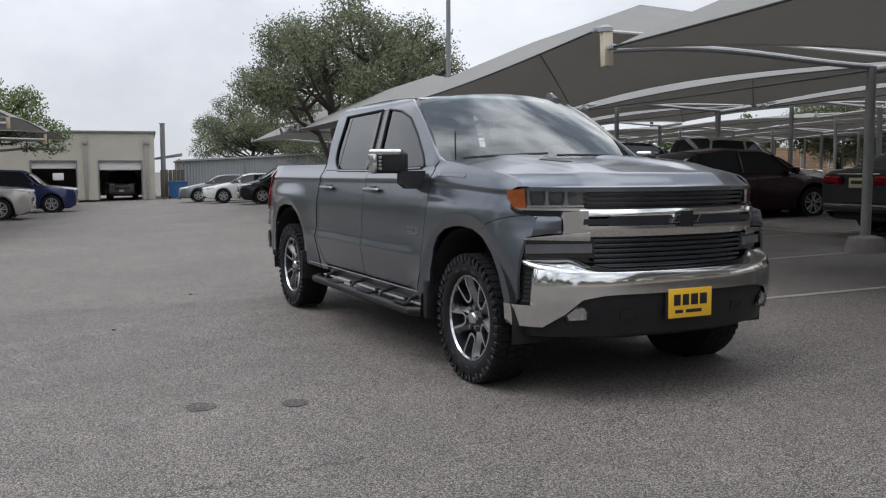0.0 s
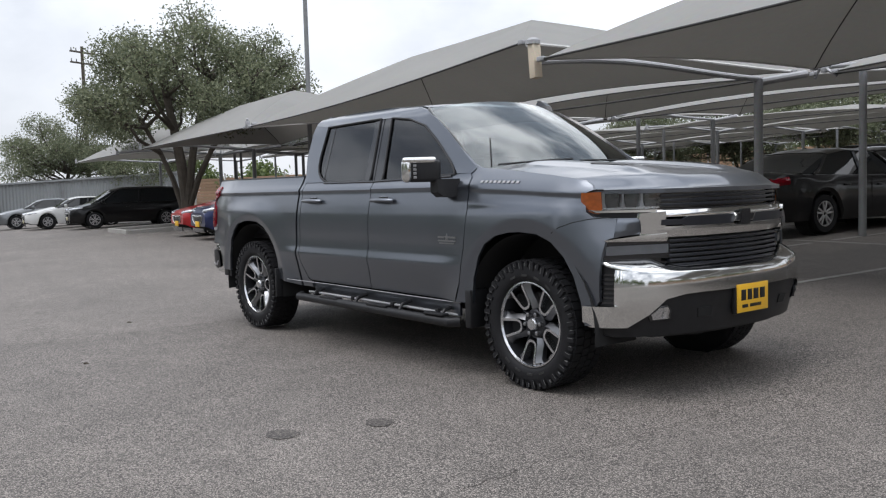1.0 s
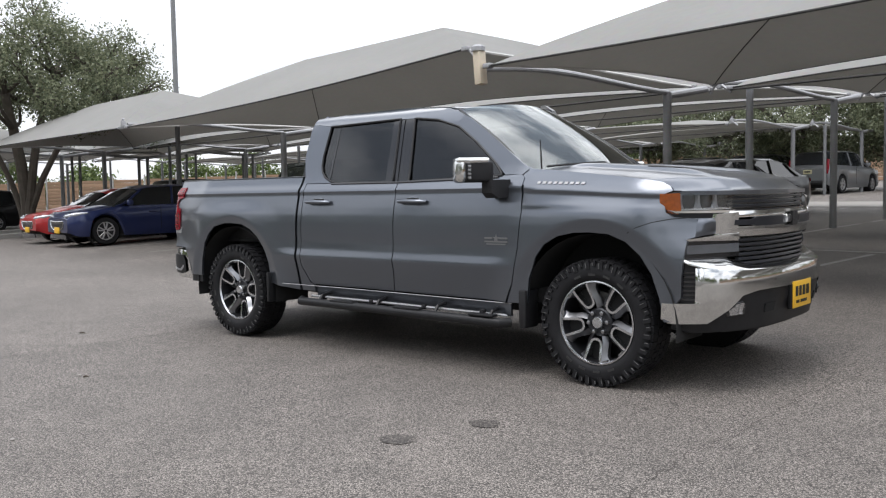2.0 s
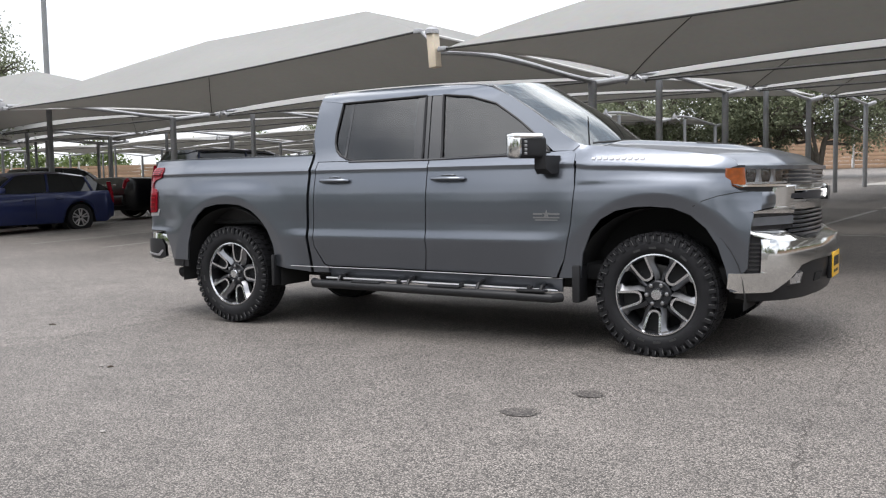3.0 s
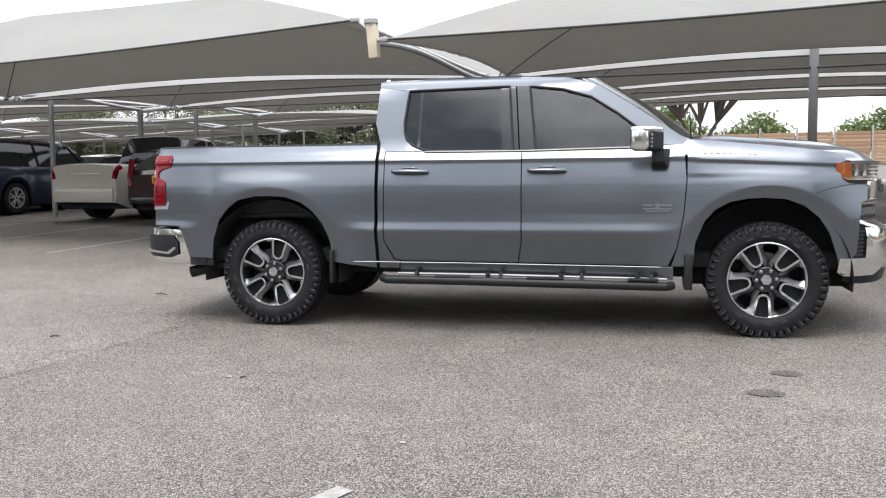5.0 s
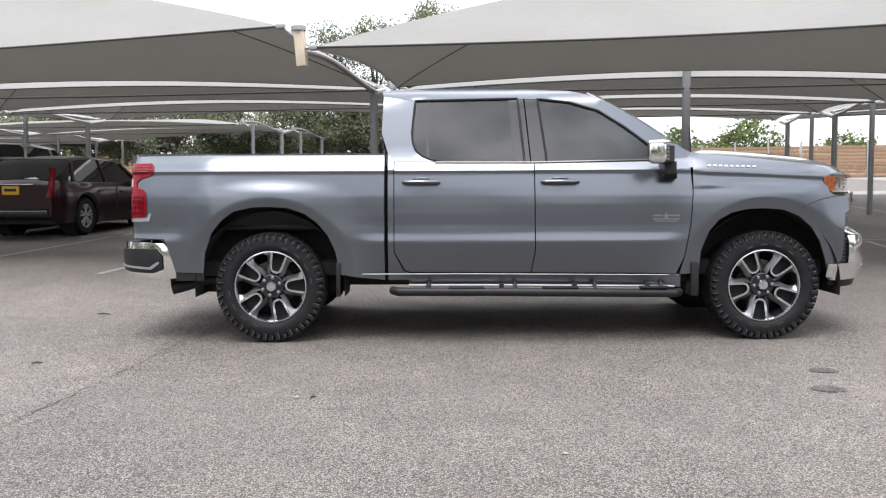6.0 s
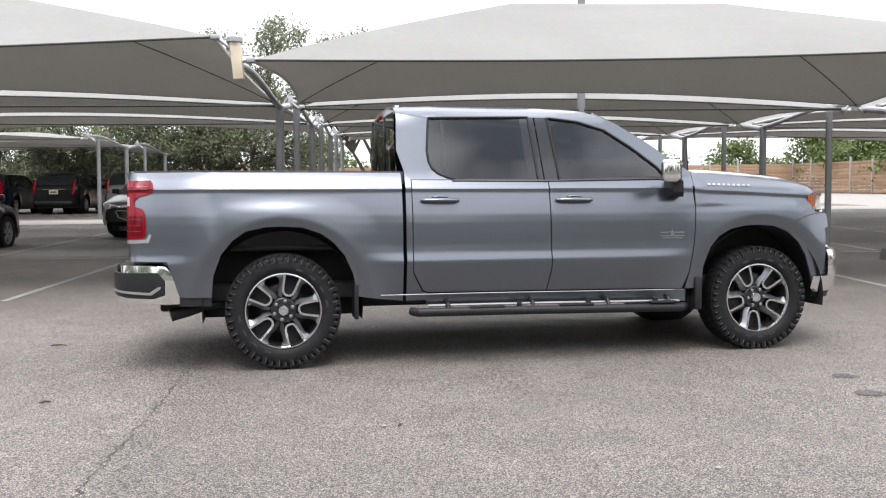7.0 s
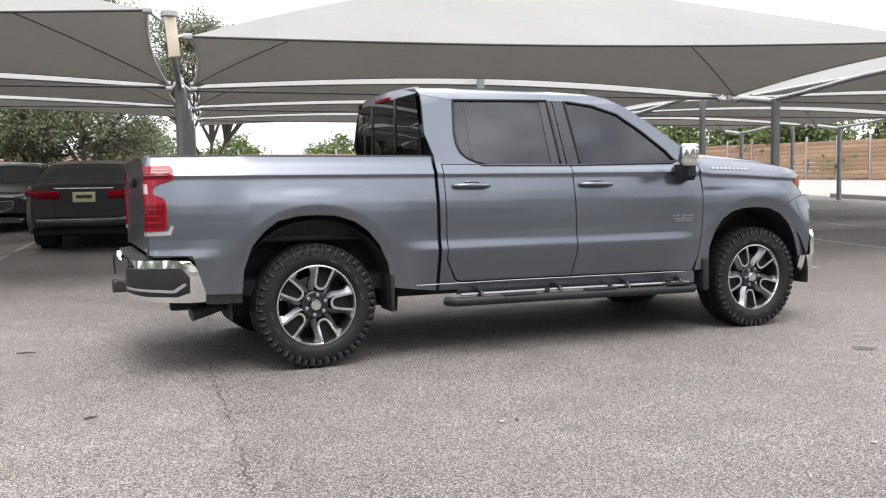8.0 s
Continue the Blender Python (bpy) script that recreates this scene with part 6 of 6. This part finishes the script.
part("roof", box(-12.3, 0.15, -18.1, 0.12, shop_h, shop_h + 0.14, 0.02), M_POST, SHOP, "dark metal coping")
for y0 in (-0.62, -4.35):
    part("downpipe", box(0.0, 0.14, y0, y0 + 0.22, 0, shop_h - 0.25, 0.03), M_CONC, SHOP)
    part("rain_head", box(0.0, 0.22, y0 - 0.06, y0 + 0.28, shop_h - 0.75, shop_h - 0.45, 0.03), M_CONC, SHOP)
for y0, y1, h in doors:
    part("door_frame", join(join(box(-0.31, 0.03, y0 - 0.08, y0, 0, h + 0.08), box(-0.31, 0.03, y1, y1 + 0.08, 0, h + 0.08)), box(-0.31, 0.03, y0, y1, h, h + 0.08)), M_POST, SHOP)
    part("rolled_shutter", sheet([(y0, 1.95 if y0 > -4 else 2.05), (y1, 1.95 if y0 > -4 else 2.05), (y1, h), (y0, h)], lambda a, b: (-0.2 + 0.012 * math.sin(b * 60), a, b), lambda a, b: (-0.03, 0, 0), 0.1), M_WHITE, SHOP, "partly raised white shutter")
part("notice", box(0.02, 0.04, -6.25, -5.6, 1.3, 1.75, 0.01), M_WHITE, SHOP)
parked_car("big_suv", pose(*(Vector((FX, FY, shop_z)) + Matrix.Rotation(radians(-ROW_TURN), 3, "Z") @ Vector((-4.2, -2.15, 0))), 0, 0, -ROW_TURN), P_BLACK, "black wagon standing inside the open workshop bay", None, "suv")

SHED = thing("metal_shed", pose(FX - 1.4, FY + 1.9, height(FX, FY), 0, 0, -ROW_TURN), "grey corrugated metal shed with a low pitched roof", "shed")
rows = []
for i in range(0, 121):
    y = i * 0.1
    x = 0.02 * (1 if (i // 1) % 2 else -1)
    rows.append([(x, y, 0), (x, y, 2.5 + 0.055 * y), (x - 0.05, y, 2.5 + 0.055 * y), (x - 0.05, y, 0)])
part("front_wall", rings(rows), M_METALW, SHED, angle=20)
part("roof", rings([[(0.25, -0.2, 2.5), (0.25, 12.2, 3.16), (-9, 12.2, 3.16), (-9, -0.2, 2.5)], [(0.25, -0.2, 2.62), (0.25, 12.2, 3.28), (-9, 12.2, 3.28), (-9, -0.2, 2.62)]]), M_METALW, SHED)
part("side_wall", box(-9, -0.05, -0.1, 0.0, 0, 2.5), M_METALW, SHED)
part("side_wall", box(-9, -0.05, 12.0, 12.1, 0, 3.1), M_METALW, SHED)
part("corner_trim", box(0.0, 0.08, -0.12, 0.1, 0, 2.52, 0.01), M_POST, SHED)
part("door_post", box(0.03, 0.10, 4.3, 4.5, 0, 2.65, 0.01), M_POST, SHED)

t = thing("refuse_bin", place(FX + 0.9, FY + 1.3, 20), "blue plastic wheeled refuse bin by workshop", "bin")
M_BIN = material("blue_plastic", (0.02, 0.09, 0.22), 0.5, 0, 0.1, 5)
part("tub", rings([[(-0.38, -0.38, 0.08), (0.38, -0.38, 0.08), (0.38, 0.38, 0.08), (-0.38, 0.38, 0.08)], [(-0.45, -0.45, 1.05), (0.45, -0.45, 1.05), (0.45, 0.45, 1.05), (-0.45, 0.45, 1.05)]]), M_BIN, t)
part("lid", box(-0.48, 0.48, -0.48, 0.48, 1.05, 1.16, 0.05), M_BIN, t)
for s in (-1, 1):
    part("wheel", lathe([(s * 0.35, 0), (s * 0.35, 0.1), (s * 0.42, 0.1), (s * 0.42, 0)], (-0.4, 0, 0.1), "y", 14), M_RUBBER, t)
t = thing("chimney_pipe", place(FX - 0.9, FY + 0.7), "tall dark steel flue pipe beside workshop", "pipe")
part("pipe", tube([(0, 0, 0), (0, 0, 5.0)], 0.16, 12), M_POST, t)
part("cap", lathe([(0, 0), (0, 0.2), (0.06, 0.2), (0.06, 0)], (0, 0, 5.0), "z", 14), M_POST, t)
t = thing("lean_to", place(FX - 3.0, FY + 1.0, -ROW_TURN), "small dark lean-to roof behind the workshop", "shelter")
part("roof", rings([[(-1, -0.9, 2.6), (1, -0.9, 2.6), (1, 1.3, 2.9), (-1, 1.3, 2.9)], [(-1, -0.9, 2.72), (1, -0.9, 2.72), (1, 1.3, 3.1), (-1, 1.3, 3.1)]]), M_POST, t)
for x0, y0 in ((-0.9, 1.1), (0.9, 1.1), (-0.9, -0.8), (0.9, -0.8)):
    part("leg", tube([(x0, y0, 0), (x0, y0, 2.7)], 0.05, 8), M_POST, t)
t = thing("board_gate", place(FX + 0.3, FY + 1.15, -ROW_TURN), "weathered board gate beside the workshop", "gate")
for i in range(6):
    part("board", box(-0.03, 0.03, -0.85 + i * 0.26, -0.61 + i * 0.26, 0.1, 1.9 + 0.02 * (i % 2), 0.01), M_BARK, t)


def utility_pole(x, y, h):
    t = thing("utility_pole", place(x, y, 25), "weathered wooden utility pole with crossarms", "utility pole", "utility poles")
    part("pole", tube([(0, 0, -0.1), (0, 0, h * 0.5), (0, 0, h)], [0.17, 0.14, 0.11], 10), M_BARK, t)
    for z in (h - 0.5, h - 1.3):
        part("crossarm", box(-0.06, 0.06, -1.1, 1.1, z, z + 0.12, 0.01), M_BARK, t)
        for k in (-1, -0.55, 0.55, 1):
            part("insulator", tube([(0, k, z + 0.12), (0, k, z + 0.34)], [0.05, 0.035], 8), M_POST, t)


utility_pole(-62.0, 16.6, 12.6)
utility_pole(-49.5, 44.5, 9.4)

# ---- trees ----


def tree(x, y, stems, clumps, leaves, size, label, mat=None, group="", seed=1, twigs=0.35):
    """A tree: bent stems that fork into limbs towards clumps of leaves. stems: (lean x, lean y, height, radius); clumps: (x, y, z, rx, rz)."""
    rnd = random.Random(seed)
    t = thing("tree", place(x, y), label, "tree", group)
    wood = bmesh.new()
    tops = []
    for lx, ly, h, r in stems:
        pts = [Vector((lx * f ** 1.4 + 0.12 * math.sin(f * 5 + lx), ly * f ** 1.4 + 0.1 * math.cos(f * 4 + ly), h * f - 0.1)) for f in (0, 0.2, 0.4, 0.6, 0.8, 1.0)]
        tube(pts, [r * (1.25 - 0.6 * f) for f in (0, 0.2, 0.4, 0.6, 0.8, 1.0)], 9, wood)
        tops += pts[3:]
    part("trunk", wood, M_BARK, t)
    limbs = bmesh.new()
    for cx, cy, cz, rx, rz in clumps:
        a = min(tops, key=lambda p: (p - Vector((cx, cy, cz - rz))).length + rnd.random() * 0.5)
        b = Vector((cx, cy, cz))
        mid = a.lerp(b, 0.5) + Vector((rnd.uniform(-0.3, 0.3), rnd.uniform(-0.3, 0.3), -0.25))
        tube([a, a.lerp(mid, 0.5), mid, mid.lerp(b, 0.6), b], [0.09, 0.075, 0.06, 0.04, 0.02], 6, limbs)
        for k in range(7):
            d = Vector((rnd.gauss(0, 1), rnd.gauss(0, 1), rnd.gauss(0.2, 0.8))).normalized()
            e = b + Vector((d.x * rx, d.y * rx, d.z * rz)) * rnd.uniform(0.7, 1.0)
            tube([mid.lerp(b, 0.4 + 0.08 * k), b.lerp(e, 0.5) + Vector((0, 0, 0.1)), e], [0.03, 0.02, 0.008], 4, limbs)
    part("branching", limbs, M_BARK, t)
    rng = np.random.RandomState(seed)
    vol = np.array([c[3] ** 2 * c[4] for c in clumps])
    pick = rng.choice(len(clumps), leaves, p=vol / vol.sum())
    c = np.array(clumps)[pick]
    # leaves gather in small sprays inside each clump
    d = rng.normal(size=(leaves, 3))
    d /= np.linalg.norm(d, axis=1)[:, None]
    r = rng.uniform(0.35, 1.0, leaves) ** 0.6
    centre = c[:, :3] + d * r[:, None] * c[:, [3, 3, 4]]
    sprays = leaves // 14 + 1
    si = rng.randint(0, sprays, leaves)
    sp = centre[:sprays]
    pos = sp[si % len(sp)] + np.clip(rng.normal(scale=twigs * 0.5, size=(leaves, 3)), -twigs, twigs)
    nrm = rng.normal(size=(leaves, 3)) + np.array([0, 0, 0.6])
    nrm /= np.linalg.norm(nrm, axis=1)[:, None]
    tan = np.cross(nrm, rng.normal(size=(leaves, 3)))
    tan /= np.linalg.norm(tan, axis=1)[:, None]
    bit = np.cross(nrm, tan)
    w = (size * rng.uniform(0.6, 1.3, leaves))[:, None]
    v = np.stack([pos - tan * w, pos - bit * w * 0.55, pos + tan * w, pos + bit * w * 0.55], 1).reshape(-1, 3)
    me = bpy.data.meshes.new("crown")
    me.from_pydata(v.tolist(), [], np.arange(leaves * 4).reshape(-1, 4).tolist())
    me.materials.append(mat or M_LEAF)
    ob = new("crown", me)
    ob.parent = t
    tagged(ob, kind="stuff")
    return t


def oak_clumps(n, spread, z0, z1, seed, big=1.3, low=0.35):
    rnd = random.Random(seed)
    out = []
    for i in range(n):
        a, r = 2.399963 * i, spread * math.sqrt((i + 0.5) / n)
        top = z0 + (z1 - z0) * math.sqrt(max(0.05, 1 - (r / spread) ** 2 * 0.9))
        z = z0 + (top - z0) * rnd.uniform(low, 0.95)
        s = big * rnd.uniform(0.7, 1.15)
        out.append((r * math.cos(a), r * math.sin(a), z, s, s * 0.72))
    return out


tree(-24.9, 8.7, [(-0.7, -0.3, 6.3, 0.19), (0.3, 1.1, 5.8, 0.15), (1.4, 1.9, 5.0, 0.11), (-1.9, -1.2, 4.9, 0.10)], [(x, y + 0.7, z, r, h) for x, y, z, r, h in oak_clumps(60, 4.3, 3.6, 8.05, 3, 0.92, 0.05)], 68000, 0.056, "broad live oak with forked stems beside canopies", seed=5)
tree(-61.0, 14.6, [(0.2, 0.3, 3.4, 0.2)], oak_clumps(28, 4.0, 2.8, 9.2, 8, 1.2, 0.1), 44000, 0.068, "live oak standing behind the metal shed", group="oaks behind the shed", seed=9)
tree(-56.0, 18.5, [(0.2, 0.3, 3.4, 0.2)], oak_clumps(20, 3.6, 2.6, 8.2, 18, 1.3, 0.1), 34000, 0.068, "live oak standing behind the metal shed", group="oaks behind the shed", seed=10)
tree(-46.0, -4.2, [(0.3, 0.2, 3.6, 0.22)], oak_clumps(20, 3.4, 3.2, 7.6, 12, 1.3), 16000, 0.085, "green oak behind the opposite canopies", M_LEAF2, seed=14)
for i, (x, y, h, foot) in enumerate(((-7.5, 37.0, 6.6, 1.3), (-2.4, 36.0, 9.7, 1.3), (-0.4, 35.2, 9.2, 1.5), (5.5, 39.0, 8.6, 5.4), (-13.0, 42.0, 7.0, 1.3), (-20.0, 46.0, 6.4, 2.2), (-27.5, 48.5, 6.8, 1.3), (-36.0, 50.0, 6.4, 1.3))):
    tree(x, y, [(0.9, 0.3, 2.7, 0.12), (-0.8, 0.4, 2.9, 0.11), (0.1, -0.7, 2.6, 0.09)], oak_clumps(28, 3.4, foot, h, 30 + i, 1.15, 0.05), 26000, 0.075, "multi-stemmed live oak in the planted strip", group="oaks in the planted strip", seed=40 + i)

# ---- boundary fence, hedge and driveway kerb ----


def fence_panel(m):
    t = thing("fence_panel", m, "cedar fence panel of horizontal boards between posts", "fence", "boundary fence panels")
    part("post", box(-0.06, 0.06, -0.06, 0.06, 0, 2.75, 0.01), M_CONC, t)
    for k in range(9):
        part("board", box(0.07, 2.36, -0.02 - 0.006 * (k % 2), 0.02 - 0.006 * (k % 2), 0.05 + k * 0.262, 0.05 + k * 0.262 + 0.25, 0.004), M_WOOD, t)
    return t


first = None
runs = [((43.0, 60.0), (43.0, -12.0)), ((-46.0, 61.0), (43.0, 60.0)), ((-66.0, 24.0), (-46.0, 61.0))]
for a, b in runs:
    a, b = Vector(a), Vector(b)
    n = int((b - a).length / 2.42)
    ang = math.degrees(math.atan2((b - a).y, (b - a).x))
    for i in range(n):
        p = a + (b - a) * i / n
        m = place(p.x, p.y, ang)
        first = copy_thing(first, m) if first else fence_panel(m)


def hedge(name, a, b, h, n, seed, label):
    """A loose bank of shrubs behind the fence."""
    rng = np.random.RandomState(seed)
    a, b = np.array(a), np.array(b)
    f = rng.uniform(0, 1, n)
    base = a + (b - a) * f[:, None]
    length = np.linalg.norm(b - a)
    wave = 0.62 + 0.25 * np.sin(f * length * 0.9) + 0.18 * np.sin(f * length * 0.37 + 1)
    z = h * wave * rng.uniform(0.15, 1, n) ** 0.6
    side = rng.normal(scale=1.0, size=n)
    d = (b - a) / length
    pos = np.stack([base[:, 0] - d[1] * side, base[:, 1] + d[0] * side, z], 1)
    pos[:, 2] += np.array([height(p[0], p[1]) for p in pos])
    k = n // 16
    pos = pos[rng.randint(0, k, n)] + rng.normal(scale=0.32, size=(n, 3))
    nrm = rng.normal(size=(n, 3)) + np.array([0, 0, 0.6])
    nrm /= np.linalg.norm(nrm, axis=1)[:, None]
    tan = np.cross(nrm, rng.normal(size=(n, 3)))
    tan /= np.linalg.norm(tan, axis=1)[:, None]
    bit = np.cross(nrm, tan)
    w = (0.17 * rng.uniform(0.6, 1.4, n))[:, None]
    v = np.stack([pos - tan * w, pos - bit * w * 0.5, pos + tan * w, pos + bit * w * 0.5], 1).reshape(-1, 3)
    me = bpy.data.meshes.new(name)
    me.from_pydata(v.tolist(), [], np.arange(n * 4).reshape(-1, 4).tolist())
    me.materials.append(M_LEAF2)
    tagged(new(name, me), label, "hedge", kind="stuff")


hedge("hedge", (45.5, 62), (45.5, -12), 6.4, 90000, 3, "dense green shrubs and trees behind cedar fence")
hedge("hedge", (-69, 25), (-48, 64), 5.0, 30000, 6, "green shrubs behind the far cedar fence")
hedge("hedge", (-46, 64), (45, 63), 4.4, 50000, 4, "green shrubs behind the far cedar fence")

# unseen plain wall closes the lot behind the walk; shrubs added to darken reflections
wm = box(-70, 60, -21.3, -21.0, -0.9, 2.0)
tagged(part("wall_south", wm, M_CONC), "unseen plain grey wall closing the lot", "wall", kind="structure")
hedge("hedge", (-70, -23), (60, -23), 10.5, 110000, 7, "unseen tall green shrubs added to darken reflections on the truck")

# ---- litter on the asphalt ----
M_TWIG = material("dry_twig", (0.07, 0.05, 0.035), 0.9, 0, 0.3, 40)
M_STONE = material("pale_stone", (0.30, 0.28, 0.26), 0.9, 0, 0.2, 30)
for x, y, length, turn in ((-1.46, -1.68, 0.035, 20), (-1.83, 0.52, 0.07, -10), (0.57, -2.73, 0.02, 60)):
    t = thing("twig", place(x, y, turn), "small dry twig lying on asphalt", "twig", "litter on the asphalt")
    part("stem", tube([(-length, 0, 0.006), (0, 0.004, 0.010), (length, -0.003, 0.006)], [0.004, 0.006, 0.003], 6), M_TWIG, t)
for x, y, r in ((0.48, -2.73, 0.012), (1.85, -3.83, 0.012)):
    t = thing("pebble", place(x, y, 40 * r), "small pale pebble lying on asphalt", "pebble", "litter on the asphalt")
    b = bmesh.new()
    bmesh.ops.create_icosphere(b, subdivisions=2, radius=r, matrix=Matrix.LocRotScale((0, 0, r * 0.45), None, (1.3, 0.9, 0.6)))
    for v in b.verts:
        v.co += v.co * 0.12 * math.sin(v.co.x * 700 + v.co.y * 500)
    part("stone", b, M_STONE, t)
